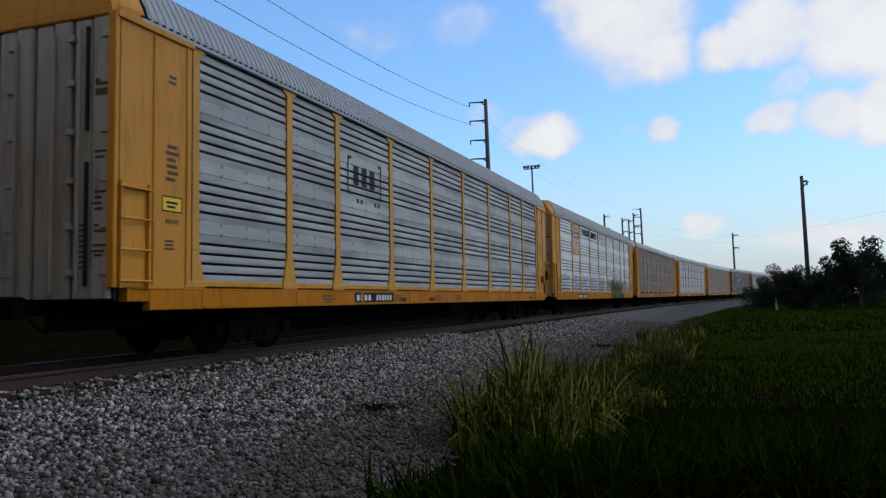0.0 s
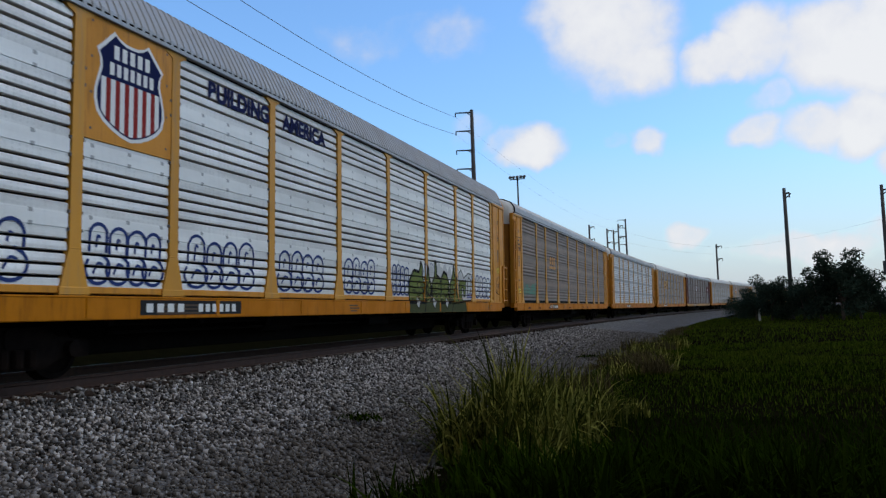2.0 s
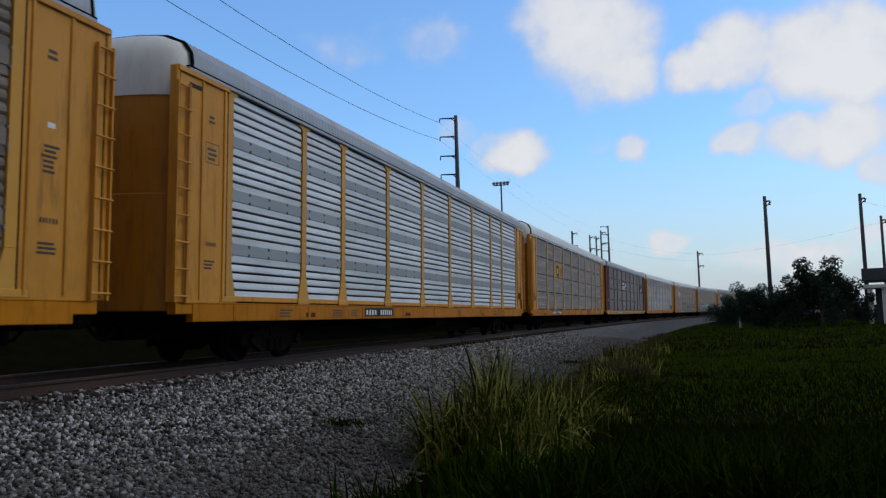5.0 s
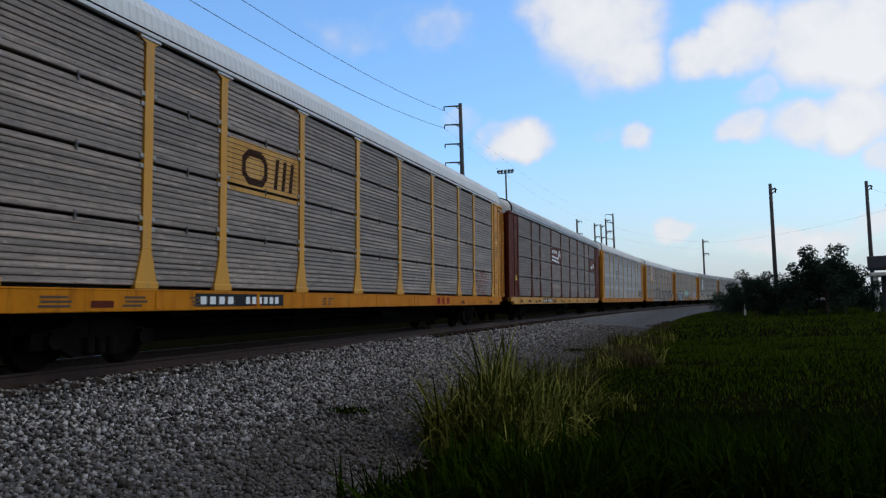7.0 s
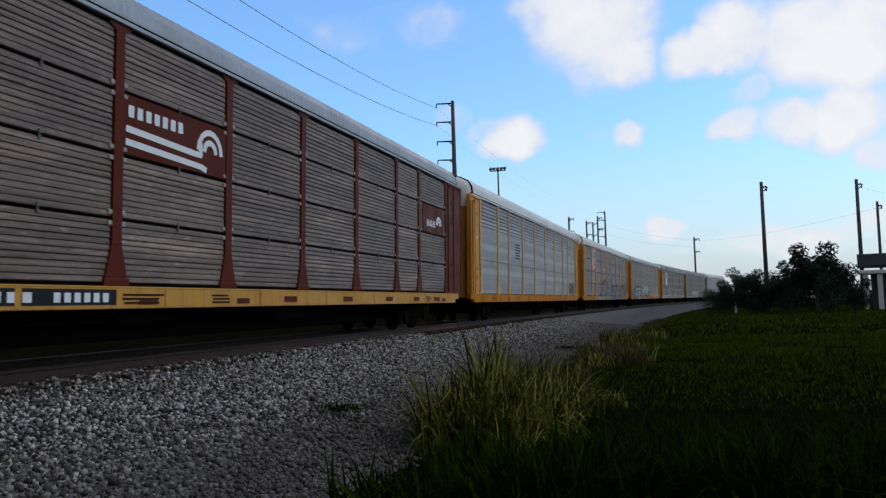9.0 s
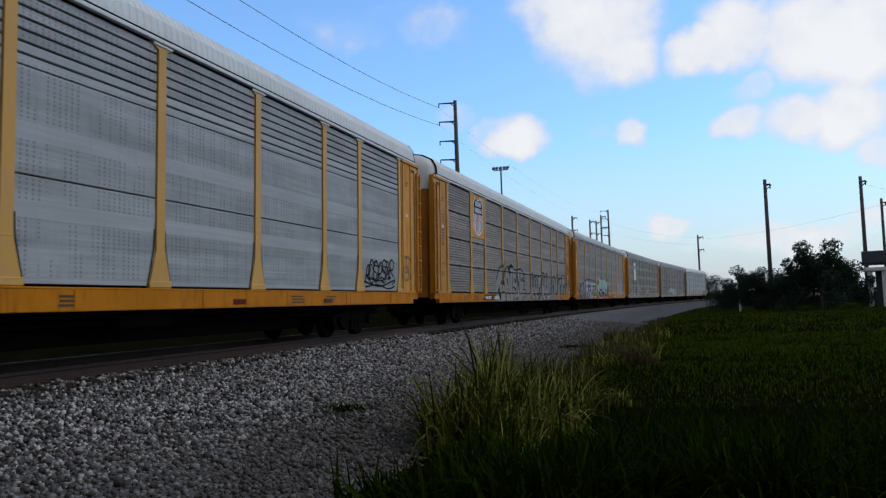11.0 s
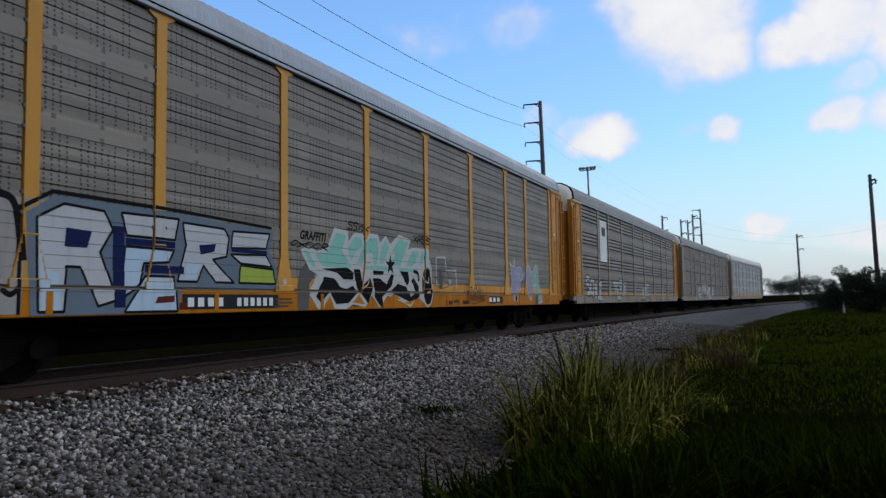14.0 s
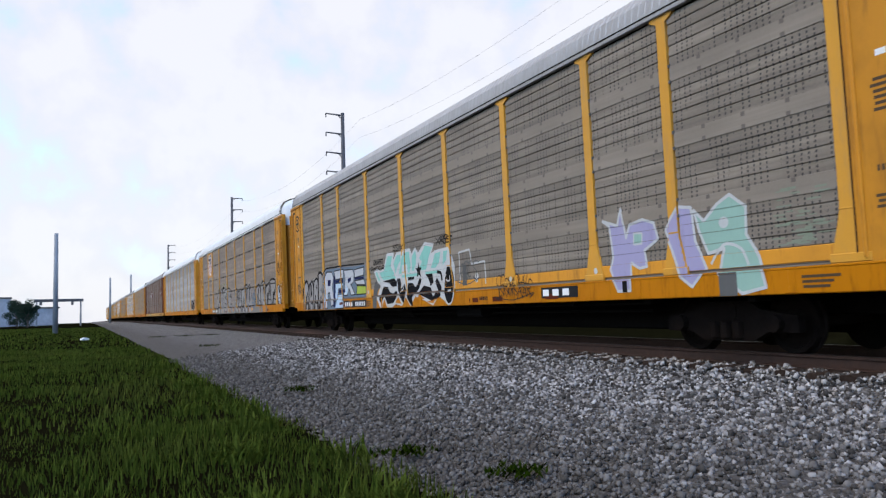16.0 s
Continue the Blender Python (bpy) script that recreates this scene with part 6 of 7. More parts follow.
    bars(p, PAINT_BLACK, 3.0, 3.4, 0.90, 0.98, 5, 2)
    scrawl(p, BLACK, -2.2, -1.45, 2.36, 2.54, 0.025, 53, 4)
    scrawl(p, BLACK, 0.75, 1.6, 2.3, 2.5, 0.028, 54, 4)
    scrawl(p, BLACK, -4.15, -2.95, 1.90, 2.04, 0.025, 55, 5)
    p.done("graffiti", "black scrawled tags")
    text_part(BY_INDEX[8], "GRAFFITI", 0.21, -3.46, 2.08, 1.5075, BLACK, "graffiti", 0.25)
    p.rect(PAINT_BLACK, 5.45, 6.75, SILL0 + 0.08, SILL1 - 0.05, 1)
    bars(p, PAINT_WHITE, 5.6, 6.6, SILL0 + 0.12, SILL1 - 0.09, 3, 2)
    p.done("number_board")
    # lilac and green letters at the tail
    tail_piece(p)
    p.disc(PAINT_BLACK, -12.72, 4.3, 0.34, 0.34, 1, 18)
    p.disc(YELLOW, -12.72, 4.3, 0.27, 0.27, 2, 18)
    p.disc(PAINT_BLACK, -12.72, 4.3, 0.20, 0.20, 3, 16)
    p.disc(YELLOW, -12.72, 4.3, 0.15, 0.15, 4, 16)
    p.rect(PAINT_BLACK, -12.92, -12.52, 4.26, 4.34, 5)
    p.rect(PAINT_BLACK, -12.76, -12.68, 4.10, 4.50, 5)
    scrawl(p, FADED, -12.95, -12.5, 3.5, 3.75, 0.025, 93, 4)
    scrawl(p, FADED, -12.95, -12.4, 1.5, 1.8, 0.03, 94, 4)
    p.done("emblem", "small round black emblem")
    for u in (-4.35, 4.4, 7.3):
        p.disc(WHITE, u, 1.30, 0.05, 0.055, 5)
    p.done("sticker", "small white sticker")

    scrawl(p, GREY_SPRAY, -12.95, -12.3, 1.5, 2.2, 0.03, 91, 3)
    p.done("graffiti", "dark scrawled tag")

    # cars 9 to 11
    p = Paint(9)
    p = flat_plate(9, -8.9, -7.6, 2.7, 4.6, PAINT_WHITE, "pale emblem plate")
    p.rect(GREY_SPRAY, -8.6, -7.9, 3.9, 4.3, 1)
    p.done("emblem", "grey block emblem")
    p = Paint(9)
    for k, (word, a, b) in enumerate((("SOAZ", -11.5, -8.8), ("TERN", -6.5, -3.6), ("WUO", 0.6, 2.8))):
        throw_up(p, word, a, b, 1.0, 1.9, WHITE, BLACK, 0.2, 0.04, 70 + k, 0.15)
    p.done("graffiti", "white graffiti letters")
    p = Paint(10)
    throw_up(p, "ONSEA", -6.0, 3.0, 1.0, 2.1, WHITE, GREY_SPRAY, 0.4, 0.06, 80, 0.2)
    p.done("graffiti", "white graffiti letters")


def olive_piece(p):
    """Horned olive letters over a dark foot, white letters with an olive bracket beside them."""
    p.poly(WHITE, [(4.0, 1.9), (4.25, 2.22), (4.5, 2.0), (4.8, 2.25), (5.1, 2.02), (5.5, 2.38), (5.8, 2.12), (6.1, 2.36), (6.35, 2.1), (6.6, 2.30), (6.85, 1.9), (5.4, 1.6)], 0)
    p.ribbon(BLUE, [(4.1, 2.0), (4.25, 2.26), (4.5, 2.05), (4.8, 2.29), (5.1, 2.08)], 0.03, 1, True)
    letters = [
        [(2.9, 1.1), (2.95, 1.70), (3.3, 2.02), (3.72, 1.98), (3.88, 2.28), (3.98, 2.20), (4.02, 1.85), (4.22, 1.55), (4.05, 1.35), (4.15, 1.1)],
        [(4.2, 1.1), (4.30, 1.75), (4.42, 2.2), (4.52, 2.16), (4.60, 1.85), (4.82, 1.55), (4.72, 1.3), (4.8, 1.1)],
        [(4.85, 1.1), (4.88, 1.7), (5.08, 1.9), (5.12, 2.38), (5.24, 2.33), (5.28, 1.95), (5.6, 1.85), (5.75, 1.5), (5.6, 1.1)],
        [(5.65, 1.1), (5.72, 1.85), (5.95, 2.08), (6.25, 2.0), (6.5, 1.7), (6.4, 1.45), (6.55, 1.1)],
        [(6.5, 1.1), (6.62, 1.7), (6.82, 1.95), (6.98, 2.36), (7.06, 2.0), (7.26, 1.9), (7.2, 1.5), (7.45, 1.1)]]
    for k, shape in enumerate(letters):
        p.outlined(GREEN, BLACK, shape, 0.085, 2)
        c = sum(q[0] for q in shape) / len(shape)
        p.outlined(LIME_HAZE, BLACK, [(c - 0.18, 1.62), (c + 0.05, 1.74), (c + 0.2, 1.6), (c + 0.02, 1.52)], 0.035, 4)
        p.ribbon(BLACK, [(c - 0.25, 1.42), (c, 1.30), (c + 0.25, 1.42)], 0.04, 4, True)
    rng = random.Random(28)
    for k in range(60):
        u, z = rng.uniform(2.95, 7.0), 1.14 + 0.42 * rng.random() ** 1.6
        p.ribbon(OLIVE_DARK, [(u, z), (u + rng.uniform(0.15, 0.4), z)], rng.uniform(0.03, 0.07), 2.5)
    p.poly(OLIVE_DARK, [(2.9, SILL0), (8.35, SILL0), (8.2, 1.14), (2.9, 1.14)], 3)
    for u in (3.5, 4.9, 6.1):
        p.outlined(WHITE, BLACK, [(u, 1.28), (u + 0.25, 1.15), (u + 0.1, 0.92), (u - 0.08, 1.05)], 0.035, 5)
        p.ribbon(BLACK, [(u + 0.6, SILL0), (u + 0.75, 1.15)], 0.05, 5)
    p.outlined(WHITE, BLACK, [(7.5, 1.16), (7.48, 2.08), (7.80, 2.22), (8.10, 1.95), (8.6, 2.14), (9.05, 2.08), (9.12, 1.5), (8.9, 1.2)], 0.04, 1)
    p.outlined(GREEN, BLACK, [(7.55, 1.12), (7.60, 1.85), (8.35, 1.87), (8.28, 1.35), (8.08, 1.33), (8.03, 1.62), (7.88, 1.62), (7.88, 1.12)], 0.05, 3)
    p.ribbon(BLACK, [(8.5, 1.4), (8.62, 1.95), (8.95, 1.85), (8.85, 1.45), (8.55, 1.4)], 0.05, 3, True)
    p.outlined(LILAC, BLUE, [(8.45, 1.28), (9.05, 1.30), (9.0, 1.42), (8.5, 1.42)], 0.025, 4)
    p.done("graffiti", "olive and white horned-letter graffiti piece")


def silver_piece(p):
    """Tall silver letters with heavy black counters, lime haze behind their heads."""
    rng = random.Random(77)
    for k in range(46):
        u, z = rng.uniform(-5.4, -1.9), rng.uniform(2.2, 2.62)
        p.ribbon(LIME_HAZE if k % 3 else SILVER_SPRAY, [(u, z), (u + rng.uniform(0.3, 0.9), z + rng.uniform(-0.05, 0.03))], rng.uniform(0.015, 0.04), 0)
    crown = [(-5.55, 1.7), (-5.1, 2.12), (-4.84, 2.28), (-4.29, 2.37), (-4.1, 2.1), (-3.7, 2.30), (-3.45, 2.34), (-3.1, 2.08), (-2.95, 2.46), (-2.5, 2.42), (-2.2, 2.26), (-1.84, 2.24), (-1.3, 2.30), (-0.7, 2.32), (-0.3, 2.20), (-0.12, 1.9), (0.0, 1.75), (-0.2, 1.4)]
    p.poly(SILVER_SPRAY, crown + [(0.25, 1.3), (0.45, 0.82), (-5.7, 0.82)], 1)
    p.ribbon(BLACK, crown, 0.085, 3)
    for shape in (
            [(-4.82, 1.53), (-4.38, 1.86), (-4.34, 2.30), (-4.14, 2.25), (-4.14, 1.78), (-3.93, 1.17), (-3.90, 0.82), (-4.03, 0.82), (-4.13, 1.46), (-4.5, 1.53)],
            [(-4.12, 2.10), (-3.80, 2.06), (-4.03, 1.80)], [(-3.72, 2.30), (-3.44, 2.34), (-3.50, 2.2)], [(-3.46, 2.32), (-3.0, 2.44), (-3.02, 2.0), (-3.10, 1.86), (-3.2, 2.05)],
            [(-3.68, 1.79), (-3.45, 1.82), (-3.38, 1.20), (-3.42, 0.96), (-3.52, 1.5)], [(-2.96, 2.44), (-2.45, 2.42), (-2.5, 2.30), (-2.9, 2.3)],
            [(-2.22, 1.84), (-2.10, 1.63), (-1.75, 1.68), (-1.95, 1.86)], [(-2.58, 1.47), (-2.21, 1.46), (-1.82, 1.38), (-1.90, 1.2), (-2.2, 1.36)],
            [(-2.58, 0.82), (-2.45, 1.14), (-2.3, 0.82)], [(-1.95, 2.1), (-1.6, 1.95), (-1.22, 1.50), (-1.32, 1.30), (-1.62, 1.72)], [(-0.98, 1.98), (-0.72, 1.92), (-0.86, 1.72)],
            [(-5.3, 1.2), (-5.0, 1.5), (-4.86, 0.95), (-5.05, 0.82)], [(-0.75, 0.82), (-0.62, 1.05), (-0.5, 0.82)], [(-4.62, 1.2), (-4.22, 1.28), (-4.2, 1.16), (-4.6, 1.14)]):
        p.poly(BLACK if len(shape) > 3 else GREY_SPRAY, shape, 4)
    for way in ([(-3.05, 1.88), (-3.06, 1.15)], [(-2.46, 2.25), (-2.55, 1.6), (-2.60, 1.12)], [(-1.24, 1.5), (-1.36, 1.15), (-1.52, 0.84)], [(-1.05, 2.2), (-1.02, 1.6), (-1.15, 1.2)],
                [(-0.3, 2.19), (-0.15, 1.91), (-0.69, 1.80), (0.0, 1.75), (-0.35, 1.33), (0.2, 1.36)], [(0.2, 1.36), (0.05, 1.1), (0.15, 0.84)]):
        p.ribbon(BLACK, way, 0.06, 4)
    p.done("graffiti", "tall silver letters with heavy black outline")


def blue_white_piece(p):
    """White and pale blue block letters on navy, a lime wedge at their end."""
    p.poly(DUST_BLUE, [(-9.25, 0.82), (-9.32, 2.0), (-8.9, 2.24), (-6.9, 2.22), (-5.8, 2.17), (-4.64, 2.16), (-4.74, 1.78), (-4.52, 1.5), (-4.52, 1.16), (-6.85, 1.14), (-6.9, 0.82)], 1)
    for mat, shape in (
            (PALE_SILVER, [(-9.15, 0.86), (-9.18, 1.95), (-8.80, 2.15), (-8.2, 2.12), (-8.05, 1.9), (-8.25, 1.6), (-7.98, 1.0), (-8.3, 0.92), (-8.55, 1.4), (-8.75, 1.4), (-8.8, 0.86)]),
            (PALE_SILVER, [(-7.92, 2.13), (-6.88, 2.14), (-6.94, 1.84), (-7.82, 1.84)]), (PALE_BLUE, [(-7.84, 1.70), (-6.96, 1.69), (-7.06, 1.52), (-7.52, 1.49), (-7.60, 1.2), (-7.92, 1.02)]),
            (PALE_BLUE, [(-7.88, 0.84), (-6.92, 0.84), (-6.97, 1.32), (-7.5, 1.32)]),
            (PALE_SILVER, [(-6.80, 2.10), (-5.90, 2.08), (-5.78, 1.95), (-5.84, 1.66), (-6.15, 1.60), (-5.68, 1.26), (-6.10, 1.26), (-6.35, 1.50), (-6.50, 1.26), (-6.90, 1.26), (-6.72, 1.78)]),
            (PALE_SILVER, [(-5.70, 2.06), (-4.76, 2.09), (-4.84, 1.84), (-5.72, 1.80)]), (PALE_SILVER, [(-5.74, 1.70), (-4.85, 1.73), (-4.68, 1.54), (-5.5, 1.57)]),
            (LIME, [(-5.5, 1.54), (-4.65, 1.50), (-4.60, 1.26), (-5.55, 1.26)])):
        p.poly(mat, shape, 2)
        p.ribbon(BLACK, shape + shape[:1], 0.035, 3)
    for a, b, c, d in ((-7.84, -6.94, 1.72, 1.81), (-7.50, -6.76, 1.36, 1.47), (-8.05, -7.86, 0.9, 1.95), (-5.72, -4.82, 1.74, 1.80)):
        p.rect(NAVY, a, b, c, d, 4)
    p.poly(NAVY, [(-8.78, 1.64), (-8.45, 1.64), (-8.38, 1.85), (-8.76, 1.87)], 4)
    p.poly(NAVY, [(-6.45, 1.80), (-6.08, 1.84), (-6.12, 1.72), (-6.42, 1.66)], 4)
    p.poly(PALE_BLUE, [(-9.1, 0.88), (-8.85, 0.88), (-8.85, 1.3), (-9.12, 1.4)], 4)
    p.poly(PALE_BLUE, [(-6.75, 1.30), (-6.55, 1.30), (-6.45, 1.5), (-6.66, 1.6)], 4)
    p.poly(OXIDE, [(-7.35, 0.95), (-6.98, 0.97), (-6.98, 1.06), (-7.3, 1.04)], 4)
    p.ribbon(BLACK, [(-9.4, 0.84), (-9.38, 2.05), (-8.95, 2.28), (-6.9, 2.26), (-4.7, 2.19)], 0.05, 2)
    p.done("graffiti", "white and pale blue block letters on navy")


def tail_piece(p):
    """Lilac and sea-green letters edged in white, a faded green ghost beside them."""
    rng = random.Random(62)
    for k in range(40):
        u, z = rng.uniform(11.0, 11.75), rng.uniform(1.40, 2.1)
        p.ribbon(GHOST, [(u, z), (u + rng.uniform(0.08, 0.24), z)], rng.uniform(0.012, 0.03), 0)
    for mat, shape in (
            (LILAC, [(7.52, 2.12), (7.70, 2.02), (7.76, 1.5), (7.68, 1.3), (7.88, 0.94), (8.2, 0.94), (8.22, 1.38), (8.42, 1.28), (8.6, 1.30), (8.55, 1.55), (8.88, 1.7), (8.80, 1.95), (8.55, 2.03), (8.22, 1.98), (8.12, 1.78), (8.02, 2.26), (7.92, 2.0)]),
            (LILAC, [(9.05, 1.82), (9.2, 1.5), (9.35, 1.1), (9.58, 0.95), (9.86, 1.2), (9.66, 1.6), (9.62, 2.08), (9.36, 2.12)]),
            (SEA_PALE, [(9.66, 2.04), (9.85, 1.86), (10.12, 2.06), (10.36, 2.16), (10.62, 1.97), (10.6, 1.6), (10.80, 1.3), (10.9, 0.9), (10.5, 0.83), (10.1, 1.1), (10.2, 1.45), (9.9, 1.4), (9.76, 1.7)])):
        p.outlined(mat, WHITE, shape, 0.045, 1)
    p.outlined(SEA_PALE, WHITE, [(8.3, 1.66), (8.5, 1.66), (8.52, 1.82), (8.32, 1.84)], 0.03, 3)
    p.disc(WHITE, 10.22, 1.80, 0.09, 0.08, 3)
    p.ribbon(WHITE, [(9.95, 1.25), (10.2, 1.5), (10.5, 1.42), (10.62, 1.2)], 0.04, 3, True)
    p.rect(GREY_SPRAY, 10.10, 10.42, SILL0, 1.12, 3)
    p.rect(BLACK, 8.0, 8.12, 0.92, 1.10, 3)
    p.done("graffiti", "lilac and sea-green graffiti letters edged in white")


def mint_piece(p):
    """Mint crowns over a white and black swirl, on the foot of the car."""
    p.ribbon(GREY_SPRAY, [(-3.82, 0.85), (-3.74, 1.35), (-3.5, 1.55)], 0.36, 0, True)
    head = [(-3.85, 1.88), (-3.62, 1.96), (-3.30, 1.89), (-2.98, 1.97), (-2.70, 2.38), (-2.18, 2.34), (-2.20, 2.14), (-1.95, 2.33), (-1.62, 2.33), (-1.52, 2.2), (-1.38, 2.37), (-0.97, 2.37), (-0.88, 2.2),
            (-0.62, 2.37), (-0.42, 2.2), (0.02, 2.44), (0.60, 2.36), (0.44, 2.12), (0.66, 2.18), (1.48, 2.20)]
    tail = [(1.74, 1.75), (1.70, 1.1), (1.43, 0.83), (0.83, 1.05), (0.48, 0.82), (0.0, 0.95), (-0.64, 1.08), (-0.99, 0.82), (-1.32, 1.08), (-1.59, 0.84), (-2.1, 0.90),
            (-2.34, 0.81), (-2.76, 0.82), (-2.94, 1.0), (-3.15, 0.83), (-3.34, 0.82), (-3.62, 1.1), (-3.30, 1.46), (-3.56, 1.54)]
    p.poly(WHITE, head + tail, 1)
    for shape in (
            [(-3.74, 1.86), (-3.60, 1.88), (-3.34, 1.62), (-3.46, 1.58)], [(-3.38, 1.83), (-2.96, 1.88), (-2.64, 2.28), (-2.28, 2.25), (-2.44, 1.95), (-2.2, 1.76), (-2.29, 1.63), (-3.14, 1.63)],
            [(-2.2, 2.02), (-1.95, 2.24), (-1.70, 2.25), (-1.64, 2.08), (-1.9, 1.96), (-2.08, 1.74)], [(-1.34, 2.28), (-1.02, 2.28), (-0.96, 1.9), (-1.05, 1.72), (-1.18, 1.72), (-1.2, 1.95), (-1.5, 1.95), (-1.62, 1.72), (-1.85, 1.72), (-1.6, 2.1)],
            [(-0.84, 2.12), (-0.62, 2.28), (-0.52, 2.12), (-0.62, 1.9), (-0.76, 1.75), (-0.9, 1.75)], [(0.04, 2.35), (0.48, 2.28), (0.22, 1.98), (0.06, 1.74), (-0.48, 1.74), (-0.2, 1.95), (-0.34, 2.06)],
            [(0.66, 2.10), (1.0, 2.12), (0.86, 1.86), (0.62, 1.74), (0.36, 1.76)], [(1.15, 2.12), (1.44, 2.12), (1.32, 1.92), (1.06, 1.78)]):
        p.poly(MINT, shape, 2)
    for a, b in ((-3.1, -2.1), (-1.6, -0.4), (0.0, 0.9)):
        p.rect(MINT, a, b, 1.61, 1.68, 2)
    for shape in (
            [(-3.41, 1.05), (-3.07, 1.42), (-2.71, 1.40), (-2.53, 1.24), (-2.30, 1.20), (-2.04, 1.27), (-1.89, 1.15), (-2.24, 0.93), (-2.71, 0.91), (-2.94, 1.14), (-3.24, 0.94)],
            [(-3.16, 1.57), (-2.24, 1.62), (-1.99, 1.53), (-2.02, 1.39), (-2.38, 1.39), (-2.62, 1.51)], [(-1.99, 1.6), (-1.74, 1.6), (-1.64, 1.30), (-1.37, 1.44), (-1.26, 1.25), (-1.48, 0.91), (-1.74, 1.1), (-1.9, 1.25)],
            [(-1.2, 1.44), (-0.90, 1.44), (-0.63, 1.32), (-0.36, 1.56), (-0.26, 1.50), (-0.4, 1.28), (-0.87, 1.05), (-0.82, 0.82), (-1.0, 0.88), (-1.21, 1.05)],
            [(-1.2, 1.60), (-0.72, 1.60), (-0.76, 1.52), (-1.18, 1.51)], [(0.02, 1.62), (0.44, 1.62), (0.5, 1.40), (0.34, 1.30), (0.2, 1.48)], [(-0.5, 1.15), (-0.1, 1.34), (0.32, 1.28), (0.5, 1.05), (0.78, 1.18), (0.6, 1.42), (0.72, 1.5), (0.98, 1.28), (0.95, 1.05), (0.5, 0.92), (0.0, 1.04)]):
        p.poly(BLACK, shape, 4)
    p.ribbon(WHITE, [(-2.35, 1.36), (-1.95, 1.37)], 0.025, 5)
    p.ribbon(WHITE, [(-1.7, 1.22), (-1.48, 1.30), (-1.42, 1.4)], 0.03, 5, True)
    p.ribbon(BLACK, [(0.72, 1.64), (0.95, 1.60), (1.0, 1.42)], 0.08, 4, True)
    p.disc(WHITE, 1.42, 1.30, 0.33, 0.49, 3, 18)
    p.disc(BLACK, 1.43, 1.30, 0.27, 0.44, 4, 18)
    p.ribbon(WHITE, [(1.20, 1.58), (1.32, 1.42), (1.48, 1.40), (1.5, 1.52)], 0.04, 5, True)
    p.ribbon(WHITE, [(1.38, 1.15), (1.56, 1.17)], 0.05, 5)
    for k in range(5):                      # a five-pointed star
        a = math.pi / 2 + k * math.tau / 5
        b = [(-0.42 + 0.09 * math.cos(a + d), 1.74 + 0.09 * math.sin(a + d)) for d in (0.63, -0.63)]
        p.poly(BLACK, [(-0.42 + 0.23 * math.cos(a), 1.74 + 0.23 * math.sin(a)), b[1], (-0.42, 1.74), b[0]], 5)
    for shape in ([(-3.14, 0.88), (-2.94, 1.06), (-2.80, 0.88)], [(-2.1, 0.94), (-1.85, 1.1), (-1.62, 0.9)], [(-0.62, 0.98), (-0.35, 1.12), (0.0, 1.0)], [(0.1, 0.92), (0.5, 0.88), (0.7, 1.0), (0.45, 0.95)]):
        p.poly(SILL_YELLOW, shape, 5)
    p.done("graffiti", "mint and black swirling graffiti with white outlines")


paint_train()


# ---- poles, wires, trees, building ----
def pole_line(x, y, top, name, label, mat, r0, r1, arms=(), arm_len=2.0, side=-1, lean=0.0):
    z0 = ground_z(x, y)
    base = tagged(new(name), label, "pole")
    base.matrix_basis = pose(x, y, z0, 0, lean, 0)
    h = top - z0
    part("shaft", Shape().tube((0, 0, -0.3), (0, 0, h), r0, r1, 12).mesh("shaft", mat, True), base)
    for dz in arms:
        sh = Shape()
        sh.tube((0, 0, h - dz), (side * arm_len, 0, h - dz + 0.12), 0.11, 0.07, 8)
        sh.tube((side * arm_len, 0, h - dz + 0.12), (side * arm_len, 0, h - dz - 0.35), 0.07, 0.07, 6)
        sh.tube((0, 0, h - dz - 0.5), (side * 0.6, 0, h - dz + 0.02), 0.06, 0.05, 6)
        part("arm", sh.mesh("arm", mat), base)
    return base


def polar(yaw, dist):
    a = radians(yaw)
    return -math.sin(a) * dist, math.cos(a) * dist


def top_at(el, dist):
    return EYE[2] + dist * math.tan(radians(el))


def wire(a, b, sag, r=0.016):
    n, m = 14, 5
    pts = [Vector(a).lerp(Vector(b), k / n) - Vector((0, 0, 4 * sag * (k / n) * (1 - k / n))) for k in range(n + 1)]
    way = (Vector(b) - Vector(a)).normalized()
    u = way.cross(Vector((0, 0, 1))).normalized()
    w = u.cross(way)
    sh = Shape()
    sh.v = [tuple(p + (u * math.cos(j * math.tau / m) + w * math.sin(j * math.tau / m)) * r) for p in pts for j in range(m)]
    sh.f = [(k * m + j, k * m + (j + 1) % m, (k + 1) * m + (j + 1) % m, (k + 1) * m + j) for k in range(n) for j in range(m)]
    tagged(new("power_line", sh.mesh("power_line", CABLE)), "thin grey overhead power line cable", "cable", "overhead cables")


